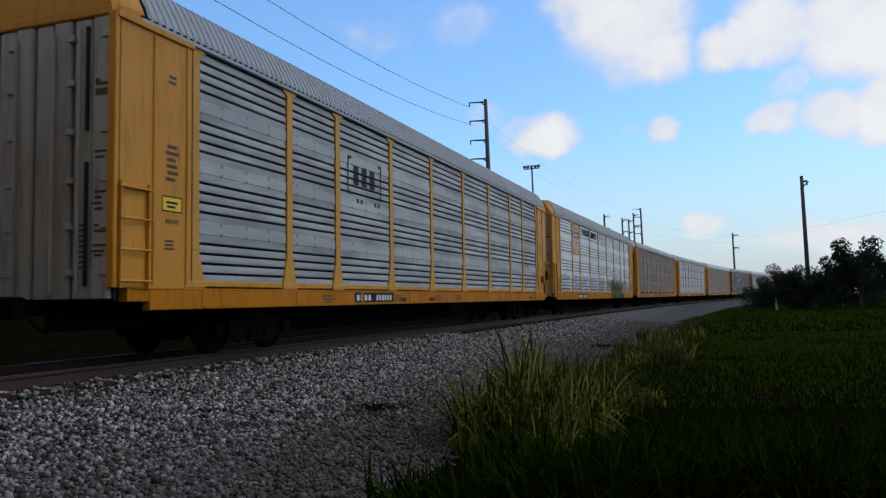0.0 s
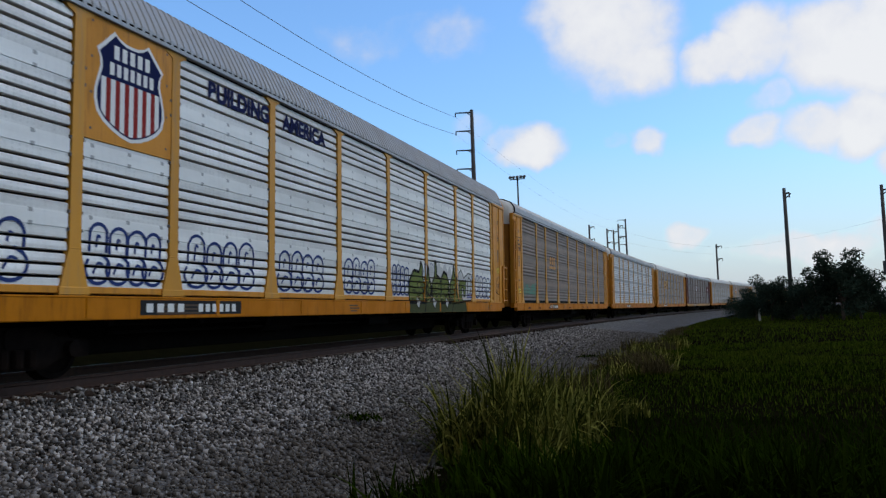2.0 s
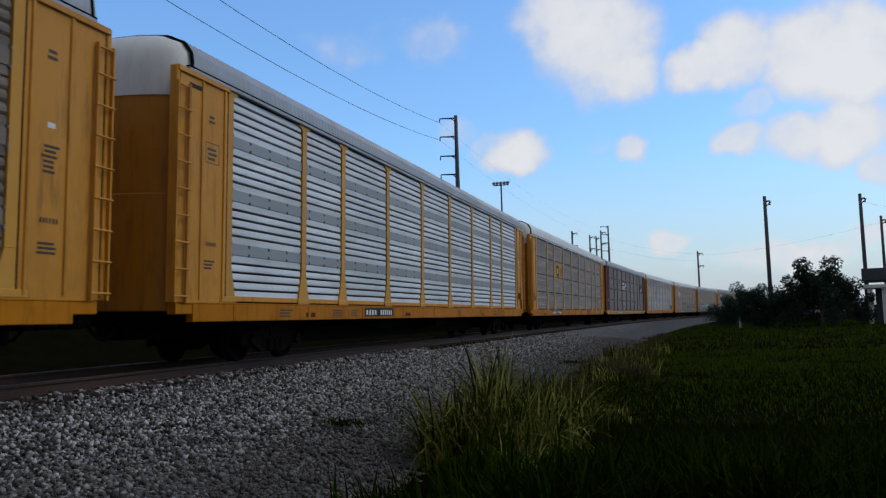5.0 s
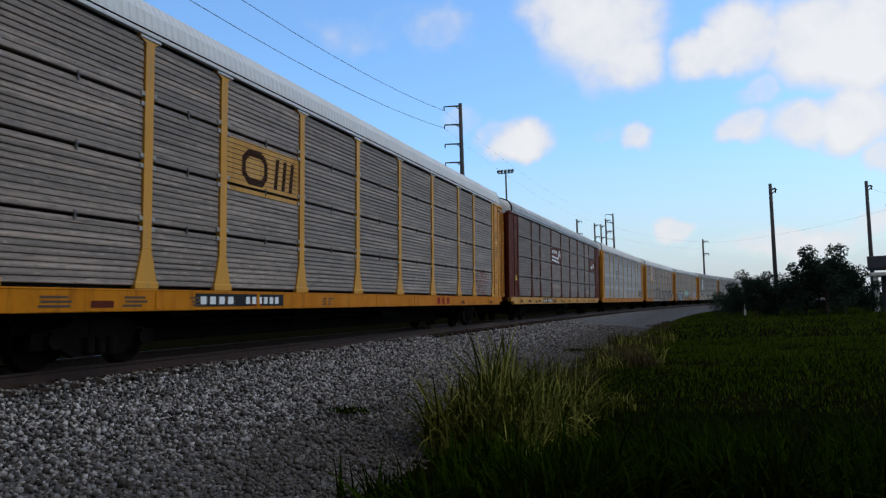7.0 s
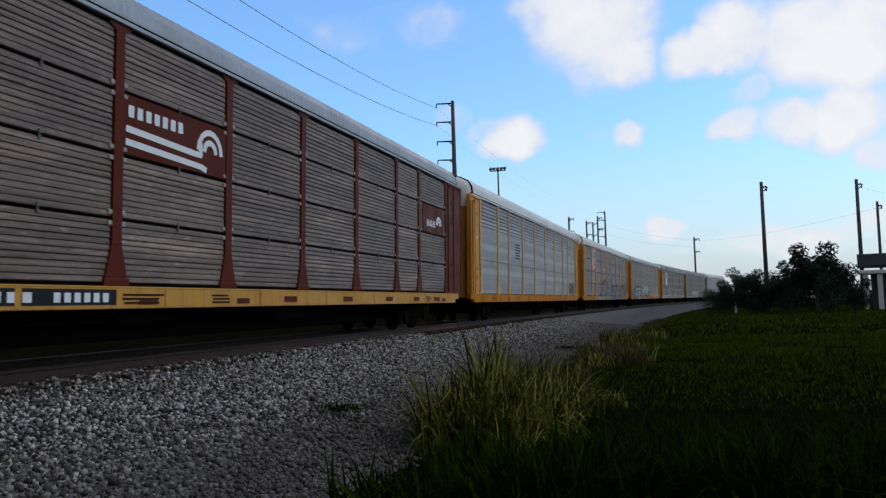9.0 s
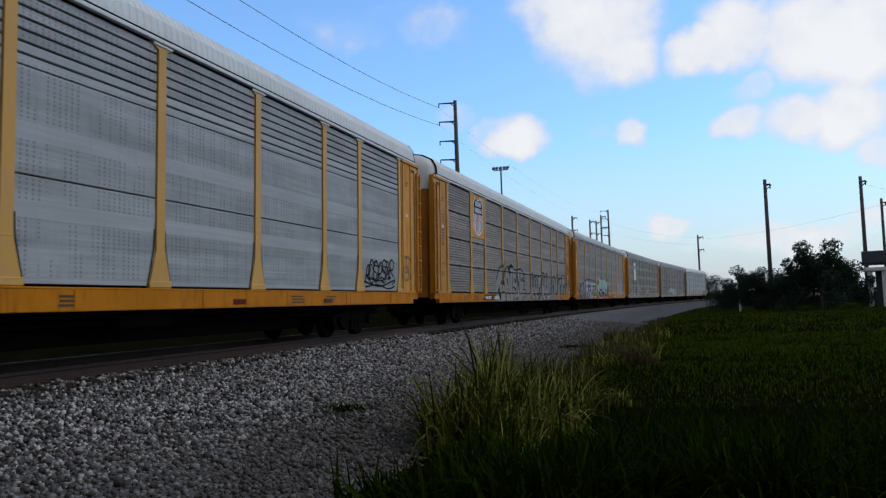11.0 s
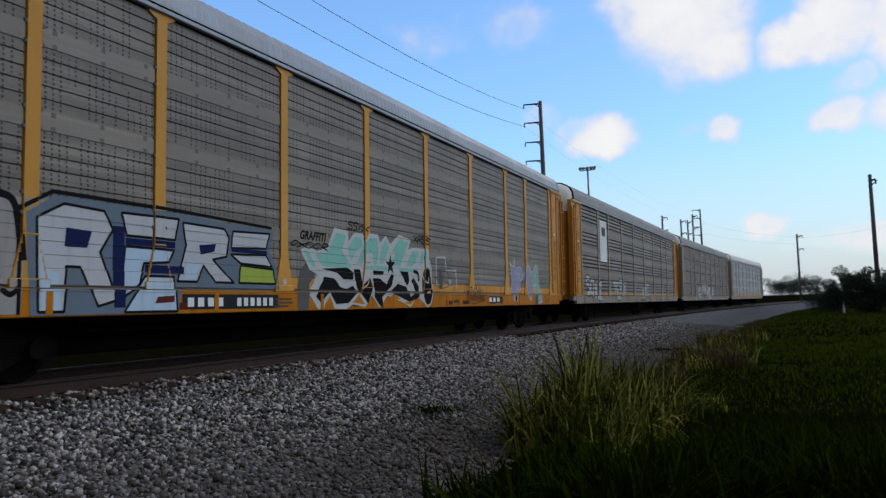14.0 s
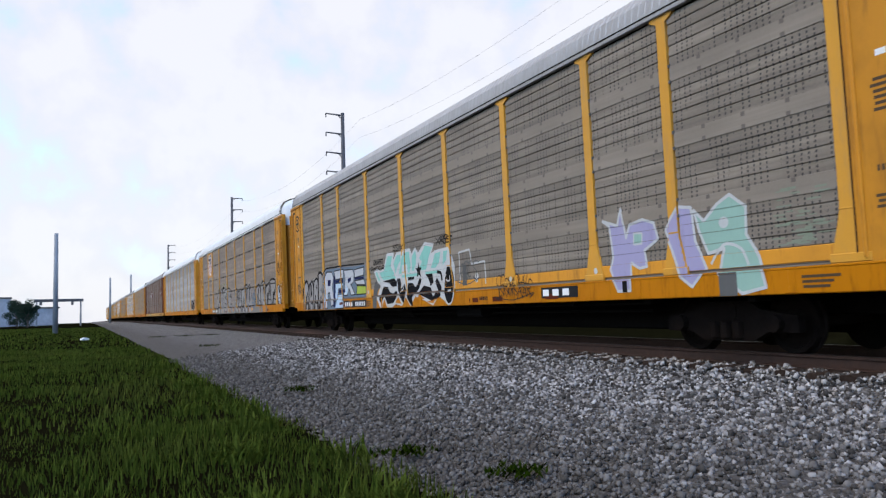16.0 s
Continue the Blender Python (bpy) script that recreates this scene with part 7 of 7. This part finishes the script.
def build_poles():
    line = []
    for yaw, el in ((16.0, 14.57), (5.17, 6.13), (162.5, 14.65), (170.5, 8.61), (174.8, 5.25)):
        d = 23.4 / math.tan(radians(el))
        x, y = polar(yaw, d)
        pole_line(x, y, top_at(el, d), "transmission_pole", "tall dark steel transmission pole with short arms beyond the train", POLE_DARK, 0.36, 0.20, (0.3, 2.5, 4.8, 7.0), 2.0, 1 if 160 < yaw < 165 else -1)
        line.append((y, x, top_at(el, d)))
    x, y = -25.6, 1.5
    pole_line(x, y, 24.0, "transmission_pole", "tall dark steel transmission pole with short arms beyond the train", POLE_DARK, 0.36, 0.20, (0.3, 2.5, 4.8, 7.0), 2.0)
    line.append((y, x, 24.0))
    line.sort()
    for (ya, xa, za), (yb, xb, zb) in zip(line, line[1:]):
        for dz in (0.65, 2.75):
            wire((xa - 2.0, ya, za - dz), (xb - 2.0, yb, zb - dz), 2.4, 0.024 if 0 < ya < 20 else 0.007)
    for yaw, el, d, r in ((-5.45, 7.48, 84, 0.20), (-11.2, 7.13, 92, 0.20), (-0.9, 3.98, 165, 0.20), (7.75, 5.84, 160, 0.22), (6.5, 5.5, 170, 0.2), (6.05, 5.4, 175, 0.2), (5.7, 5.8, 172, 0.2), (-12.3, 5.6, 108, 0.18), (-16.0, 6.5, 100, 0.2)):
        x, y = polar(yaw, d)
        pole_line(x, y, top_at(el, d), "utility_pole", "dark wooden utility pole standing beyond the field", POLE_WOOD, r * 1.15, r * 0.8, (0.5, 3.0) if d > 150 else (0.6,), 1.0 if d > 150 else 0.45, 1)
    x, y = polar(181.8, 95)
    pole_line(x, y, top_at(5.93, 95), "concrete_pole", "grey concrete utility pole by the road", POLE_PALE, 0.30, 0.2)
    for (ya, el1, d1), (yb, el2, d2) in (((-11.2, 6.7, 92), (-16.0, 6.1, 100)), ((-0.9, 3.7, 165), (-12.3, 5.2, 108)), ((5.7, 5.4, 172), (-0.9, 3.8, 165)), ((6.5, 4.9, 170), (-0.9, 3.3, 165))):
        a, b = polar(ya, d1), polar(yb, d2)
        wire((*a, top_at(el1, d1)), (*b, top_at(el2, d2)), 0.8, 0.008)
    # floodlight mast
    d = 125.0
    x, y = polar(12.79, d)
    z0, h = ground_z(x, y), top_at(9.5, d)
    mast = tagged(new("floodlight_mast"), "tall slim mast with a ring of floodlights", "light mast")
    mast.matrix_basis = pose(x, y, z0)
    part("shaft", Shape().tube((0, 0, -0.3), (0, 0, h - z0), 0.22, 0.12, 10).mesh("shaft", POLE_DARK, True), mast)
    part("crossbar", Shape().box(-1.25, 1.25, -0.07, 0.07, h - z0 - 0.25, h - z0 - 0.1, 0.02).mesh("crossbar", POLE_DARK), mast)
    lamp = Shape().box(-0.22, 0.22, -0.25, 0.25, -0.18, 0.18, 0.06).mesh("floodlight", POLE_PALE)
    for dx in (-1.15, -0.6, 0.0, 0.6, 1.15):
        part("floodlight", lamp, mast, pose(dx, -0.15, h - z0 + 0.15, 25, 0, 0))
    # trackside marker
    d = 80.0
    x, y = polar(-3.41, d)
    mk = tagged(new("trackside_marker"), "short white trackside marker post in the grass", "marker post")
    mk.matrix_basis = pose(x, y, ground_z(x, y))
    part("stake", Shape().box(-0.10, 0.10, -0.06, 0.06, -0.2, 1.15, 0.02).mesh("stake", PAINT_WHITE), mk)


def grow_tree(x, y, height, spread, seed, name="tree", label="dark green broadleaf tree at the field's edge"):
    rng = random.Random(seed)
    z0 = ground_z(x, y)
    base = tagged(new(name), label, "tree", "trees at the field's edge")
    base.matrix_basis = pose(x, y, z0, 0, 0, rng.uniform(0, 360))
    trunk = Shape()
    tips = []
    fork = height * 0.22
    trunk.tube((0, 0, -0.2), (0.05, 0, fork), height * 0.03, height * 0.022, 8)
    for k in range(9):
        a = k * math.tau / 9 + rng.uniform(-0.3, 0.3)
        r, h = spread * rng.uniform(0.35, 0.85), height * rng.uniform(0.45, 0.9)
        tip = Vector((math.cos(a) * r, math.sin(a) * r, h))
        mid = Vector((math.cos(a) * r * 0.45, math.sin(a) * r * 0.45, (fork + h) * 0.5))
        trunk.tube((0, 0, fork * 0.9), mid, height * 0.014, height * 0.009, 6)
        trunk.tube(mid, tip, height * 0.009, height * 0.003, 5)
        tips += [tip, mid.lerp(tip, 0.55)]
    part("trunk", trunk.mesh("trunk", BARK, True), base)
    V, F, k = [], [], 0
    nr = np.random.default_rng(seed)
    lobes = [(t, spread * rng.uniform(0.26, 0.46)) for t in tips] + [(Vector((rng.uniform(-1, 1) * spread * 0.7, rng.uniform(-1, 1) * spread * 0.7, height * rng.uniform(0.12, 0.5))), spread * 0.42) for _ in range(9)]
    for c, r in lobes:
        m = 330
        d = nr.normal(size=(m, 3))
        d /= np.linalg.norm(d, axis=1)[:, None]
        p = np.array(c) + d * (r * nr.uniform(0.25, 1.12, (m, 1)) ** 0.6) * (1, 1, 0.8)
        for q in p:
            if q[2] < 0.1:
                continue
            u = nr.normal(size=3)
            u /= np.linalg.norm(u)
            w = np.cross(u, nr.normal(size=3))
            w /= np.linalg.norm(w) + 1e-9
            s = nr.uniform(0.07, 0.17) * height / 6
            V += [q - u * s, q + w * s * 0.5, q + u * s, q - w * s * 0.5]
            F.append((k, k + 1, k + 2, k + 3))
            k += 4
    me = bpy.data.meshes.new("crown")
    me.from_pydata([tuple(map(float, v)) for v in V], [], F)
    me.materials.append(LEAF)
    part("crown", me, base)


def build_trees():
    rng = random.Random(21)
    for yaw, d, h, sp in ((-8.5, 75, 6.1, 2.3), (-7.2, 76, 5.0, 2.0), (-9.5, 77, 4.6, 1.9), (-6.2, 79, 3.8, 2.0), (-5.2, 82, 3.5, 2.0), (-4.2, 80, 4.3, 1.7), (-3.2, 84, 3.6, 1.7), (-2.5, 95, 2.9, 1.8), (-2.0, 110, 2.5, 2.0), (-10.6, 80, 3.0, 1.6)):
        x, y = polar(yaw, d)
        grow_tree(x, y, h, sp, rng.randint(1, 9999))
    for yaw, d, h, sp in ((183.4, 190, 6.0, 2.4), (184.0, 200, 6.6, 2.6), (186.5, 200, 5.0, 4.0), (188.0, 190, 5.5, 4.0), (0.3, 300, 7.0, 6.0), (-1.4, 320, 7.5, 7.0), (-0.4, 310, 6.0, 6.0)):
        x, y = polar(yaw, d)
        grow_tree(x, y, h, sp, rng.randint(1, 9999), label="far dark tree on the horizon")


def build_roadside_building():
    x, y = polar(-14.6, 88)
    b = tagged(new("pavilion"), "dark flat-roofed building with white columns behind the trees", "building")
    b.matrix_basis = pose(x, y, ground_z(x, y), 0, 0, -14)
    dark = plain("dark_fascia_panels", (0.045, 0.05, 0.06), 0.6, 0, 0.2, 2.0)
    pale = plain("white_column_render", (0.62, 0.62, 0.6), 0.8, 0, 0.12, 3.0)
    part("roof", Shape().box(-5.4, 6.0, -4, 4, 4.1, 5.3, 0.08).mesh("roof", dark), b)
    part("canopy_edge", Shape().box(-5.5, 6.1, -4.1, 4.1, 3.4, 3.75, 0.05).mesh("canopy_edge", pale), b, None, "white canopy edge band")
    part("wall", Shape().box(-4.4, 5.4, -2.5, 3.4, 0, 3.5, 0.03).mesh("wall", dark), b)
    col = Shape().box(-0.22, 0.22, -0.22, 0.22, 0, 3.45, 0.04).mesh("column", pale)
    for cx in (-4.8, -3.6, -1.4, 0.8, 3.0, 5.2):
        part("column", col, b, Matrix.Translation((cx, -3.6, 0)))


def build_far_end():
    """Low buildings, a signal bridge and pale poles where the line runs out of sight."""
    pale = plain("hazy_grey_wall", (0.30, 0.31, 0.33), 0.85, 0, 0.2, 0.6)
    for yaw, d, w, h, kind in ((183.2, 260, 14, 5.0, "warehouse"), (185.6, 240, 10, 7.5, "warehouse"), (187.5, 230, 9, 5.5, "warehouse")):
        x, y = polar(yaw, d)
        b = tagged(new(kind), "far grey low-rise building by the line", "building", "far buildings")
        b.matrix_basis = pose(x, y, ground_z(x, y), 0, 0, yaw)
        part("wall", Shape().box(-w / 2, w / 2, -5, 5, 0, h, 0.1).mesh("wall", pale), b)
        part("roof", Shape().box(-w / 2 - 0.3, w / 2 + 0.3, -5.3, 5.3, h, h + 0.35, 0.05).mesh("roof", POLE_DARK), b)
        for k in range(int(w / 2.4)):
            part("window", Shape().box(-0.6, 0.6, -0.06, 0.06, 0, 1.1, 0.02).mesh("window", POLE_DARK), b, Matrix.Translation((-w / 2 + 1.4 + 2.4 * k, 5.02, h * 0.5)))
    x, y = polar(181.6, 215)
    g = tagged(new("signal_bridge"), "dark signal bridge spanning the far road", "gantry")
    g.matrix_basis = pose(x, y, ground_z(x, y))
    for dx in (-4.9, 4.9):
        part("leg", Shape().tube((dx, 0, 0), (dx, 0, 6.6), 0.22, 0.18, 8).mesh("leg", POLE_PALE), g)
    part("beam", Shape().box(-5.5, 5.5, -0.25, 0.25, 6.0, 6.7, 0.06).mesh("beam", POLE_DARK), g)
    for dx in (-3, 0.5, 4):
        part("signal_head", Shape().box(dx - 0.3, dx + 0.3, -0.45, 0.35, 5.2, 6.3, 0.08).mesh("signal_head", POLE_DARK), g)
    for yaw, d, el in ((178.5, 230, 3.0), (177.2, 250, 3.2)):
        x, y = polar(yaw, d)
        pole_line(x, y, top_at(el, d), "concrete_pole", "pale concrete utility pole far down the line", POLE_PALE, 0.32, 0.22)
    # a scrap of pale litter in the grass
    x, y = 0.0, -59.0
    rag = Shape()
    for k in range(3):
        rag.box(-0.22 + 0.15 * k, 0.02 + 0.15 * k, -0.12, 0.12 + 0.03 * k, 0.0, 0.14 + 0.05 * (k % 2), 0.03)
    ob = tagged(new("litter_bag", rag.mesh("litter_bag", PAINT_WHITE)), "crumpled white plastic bag lying in the grass", "litter")
    ob.matrix_basis = pose(x, y, ground_z(x, y) + 0.16, 0, 0, 30)


def weed(x, y, seed, size):
    rng = np.random.default_rng(seed)
    sh = Shape()
    for _ in range(130):
        a, r = rng.uniform(0, math.tau), rng.uniform(0.02, 0.26) * size
        px, py, h = math.cos(a) * r, math.sin(a) * r * 0.7, rng.uniform(0.02, 0.09)
        b = rng.uniform(0, math.tau)
        dx, dy = math.cos(b) * 0.05, math.sin(b) * 0.05
        sh.add([(px - dy * 0.3, py + dx * 0.3, h), (px + dx, py + dy, h + 0.04), (px + dy * 0.3, py - dx * 0.3, h), (px - dx * 0.4, py - dy * 0.4, h - 0.02)], [(0, 1, 2, 3)])
    me = sh.mesh("weed", GRASS_SHADED)
    s, o = offset_of(x, y)
    ob = tagged(new("weed", me), "small dark weed growing through the gravel", "weed", "weeds in the gravel", "stuff")
    ob.matrix_basis = pose(x, y, rise(s) + bed_height(o) + 0.02)


# ---- grass ----
def blades(name, mat, label, zones, seed, category="grass"):
    """Tapered bent blades; zones: x0, x1, y0, y1, count, height low, high, width."""
    rng = np.random.default_rng(seed)
    V, F, k = [], [], 0
    for x0, x1, y0, y1, count, h0, h1, wid in zones:
        for _ in range(count):
            y = rng.uniform(y0, y1)
            # the line of the track bends away to the right
            shift = max(0.0, y - YC) ** 2 / (2 * RAD)
            x = rng.uniform(x0, x1)
            edge = -2.75 + 0.35 * noise.noise(Vector((0.0, y * 0.5, 1.0))) + 0.25 * noise.noise(Vector((0.0, y * 1.9, 4.0)))
            if x < edge + rng.exponential(0.12) - 0.1:
                continue
            x += shift
            z = ground_z(x, y) - 0.03
            lush = 0.75 + 0.6 * noise.noise(Vector((x * 0.6, y * 0.6, 9.0)))
            h = rng.uniform(h0, h1) * max(0.35, lush)
            a = rng.uniform(0, math.tau)
            lean = rng.uniform(0.05, 0.65) * h
            dx, dy = math.cos(a), math.sin(a)
            px, py = -dy * wid / 2, dx * wid / 2
            V += [(x - px, y - py, z), (x + px, y + py, z),
                  (x + dx * lean * 0.35 - px * 0.8, y + dy * lean * 0.35 - py * 0.8, z + h * 0.6), (x + dx * lean * 0.35 + px * 0.8, y + dy * lean * 0.35 + py * 0.8, z + h * 0.6),
                  (x + dx * lean, y + dy * lean, z + h)]
            F += [(k, k + 1, k + 3, k + 2), (k + 2, k + 3, k + 4)]
            k += 5
    me = bpy.data.meshes.new(name)
    me.from_pydata([tuple(map(float, v)) for v in V], [], F)
    me.materials.append(mat)
    return tagged(new(name, me), label, category, kind="stuff")


def tuft(x, y, n, h, r, seed, mat, label):
    """A clump of long arching blades."""
    rng = np.random.default_rng(seed)
    V, F, k = [], [], 0
    for _ in range(n):
        a, b = rng.uniform(0, math.tau), rng.uniform(0, math.tau)
        d = r * rng.uniform(0, 1) ** 0.6
        bx, by = math.cos(b) * d, math.sin(b) * d
        L = h * rng.uniform(0.35, 1.0)
        out = L * rng.uniform(0.05, 1.0)
        droop = rng.choice([0.05, 0.25, 0.45, 0.65, 0.9]) * L * min(1.0, out / L * 1.8)
        w = rng.uniform(0.008, 0.023)
        dx, dy = math.cos(a), math.sin(a)
        px, py = -dy * w, dx * w
        steps = 5
        for i in range(steps + 1):
            f = i / steps
            o = out * f ** 1.7
            z = L * f - droop * f ** 3
            t = (1 - f ** 2) * 0.95 + 0.05
            V += [(bx + dx * o - px * t, by + dy * o - py * t, z), (bx + dx * o + px * t, by + dy * o + py * t, z)]
        F += [(k + 2 * i, k + 2 * i + 1, k + 2 * i + 3, k + 2 * i + 2) for i in range(steps)]
        k += 2 * (steps + 1)
    me = bpy.data.meshes.new("grass_clump")
    me.from_pydata([tuple(map(float, v)) for v in V], [], F)
    me.materials.append(mat)
    ob = tagged(new("grass_clump", me), label, "grass clump", "tall grass clumps", "stuff")
    ob.matrix_basis = pose(x, y, ground_z(x, y) - 0.04)
    return ob


def build_grass():
    # one grass in three tones: shaded near, lit far off and behind
    blades("field_grass", GRASS_SHADED, "dense field grass beside the gravel, its shade put into a dark green", [
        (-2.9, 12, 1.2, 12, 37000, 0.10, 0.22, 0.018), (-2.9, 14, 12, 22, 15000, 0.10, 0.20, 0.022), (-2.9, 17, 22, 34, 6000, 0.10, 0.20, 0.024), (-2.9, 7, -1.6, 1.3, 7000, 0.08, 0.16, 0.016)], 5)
    blades("mown_grass", GRASS_FAR_LIT, "grass of the far field, sunlight put into its lighter green", [
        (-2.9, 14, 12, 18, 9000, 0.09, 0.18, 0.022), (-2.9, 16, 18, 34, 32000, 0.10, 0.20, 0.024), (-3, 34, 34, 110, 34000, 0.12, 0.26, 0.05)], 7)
    blades("lawn_grass", GRASS_REAR_LIT, "short grass behind the gravel, sunlight put into its paler green", [
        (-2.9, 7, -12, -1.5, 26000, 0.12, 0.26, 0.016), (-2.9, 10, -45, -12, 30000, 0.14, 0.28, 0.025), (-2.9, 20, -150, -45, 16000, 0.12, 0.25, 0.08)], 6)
    rng = random.Random(3)
    for x, y, n, h, r in ((-2.55, 8.3, 280, 1.1, 0.32), (-2.2, 8.9, 300, 1.45, 0.34), (-2.3, 9.5, 260, 1.6, 0.24), (-1.8, 8.3, 260, 1.15, 0.45), (-2.85, 8.9, 200, 1.0, 0.28), (-1.65, 9.6, 240, 1.15, 0.35), (-2.3, 10.6, 200, 1.2, 0.4),
                          (-1.8, 7.6, 200, 0.7, 0.4), (-1.6, 11.2, 200, 0.9, 0.5)):
        tuft(x, y, n, h, r, rng.randint(1, 9999), TALL, "tall yellow-green grass clump at the gravel's edge")
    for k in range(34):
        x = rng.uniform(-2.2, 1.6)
        tuft(x, rng.uniform(5.4, 7.2) + max(0, x + 1.0) * 0.5, 240, rng.uniform(0.45, 0.72) if x < -1.3 else rng.uniform(0.5, 0.85), rng.uniform(0.3, 0.5), rng.randint(1, 9999), GRASS_SHADED, "dark green grass clump in front of the tall grass")
    for k in range(26):
        y = rng.uniform(11, 34)
        tuft(-2.7 + rng.uniform(0, 1.6) + max(0, y - YC) ** 2 / (2 * RAD), y, 170, rng.uniform(0.45, 0.8), rng.uniform(0.35, 0.6), rng.randint(1, 9999), TALL if k % 2 == 0 else BROWN_WEED, "yellowing tall grass clump at the gravel's edge")
    for k in range(40):
        y = rng.uniform(16, 60)
        tuft(-3.1 + rng.uniform(0, 1.2) + max(0, y - YC) ** 2 / (2 * RAD), y, 90, rng.uniform(0.2, 0.4), rng.uniform(0.3, 0.6), rng.randint(1, 9999), BROWN_WEED, "low brown weeds along the gravel's edge")
    for k in range(14):
        y = rng.uniform(-26, -4)
        tuft(-2.6 + rng.uniform(0, 1.5), y, 120, rng.uniform(0.3, 0.5), 0.35, rng.randint(1, 9999), GRASS_REAR_LIT, "low green grass clump at the gravel's edge")


build_poles()
build_trees()
build_roadside_building()
build_far_end()
for k, (x, y, size) in enumerate(((-4.36, 9.45, 1.3), (-4.3, -54.0, 2.6), (-5.5, -49.5, 2.8), (-6.4, -45.5, 2.4), (-4.7, -34.0, 2.0), (-3.4, -6.0, 1.2), (-3.0, -7.6, 1.4), (-3.6, -14.2, 1.2), (-3.5, 24.0, 1.5))):
    weed(x, y, 300 + k, size)
build_grass()
build_ties()
build_stones()


# ---- what moves ----
def motions():
    # slack in the couplings makes the pace uneven by a few decimetres: seconds, metres
    surge = [(0.0, -0.04), (0.5, -0.05), (1.0, -0.08), (1.5, 0.12), (2.0, 0.06), (2.5, 0.08), (3.0, 0.0), (3.5, 0.24), (4.0, 0.26), (5.2, 0.16), (6.5, 0.08), (7.0, 0.07), (7.5, 0.05), (8.0, -0.06), (8.5, -0.10),
             (9.0, -0.17), (10.2, 0.0), (11.5, 0.08), (12.0, 0.16), (12.5, 0.12), (13.0, -0.30), (13.5, -0.08), (14.0, -0.14), (14.5, 0.0), (15.0, 0.09), (15.5, 0.22), (16.0, 0.36)]
    for car, index in CARS:
        slack = -0.75 if index < 0 else 0.0      # a longer drawbar ahead of the first car seen
        walk(car, [(t, on_track(FIRST + PITCH_CAR * index + slack + ds - SPEED * t)) for t, ds in surge])
    turn = math.degrees(SPEED / 0.42 / FPS)
    for wheel, dy in WHEELS:
        walk(wheel, [(k / FPS, pose(0, dy, 0.42, k * turn % 360, 0, 0)) for k in range(16 * FPS + 1)])


motions()
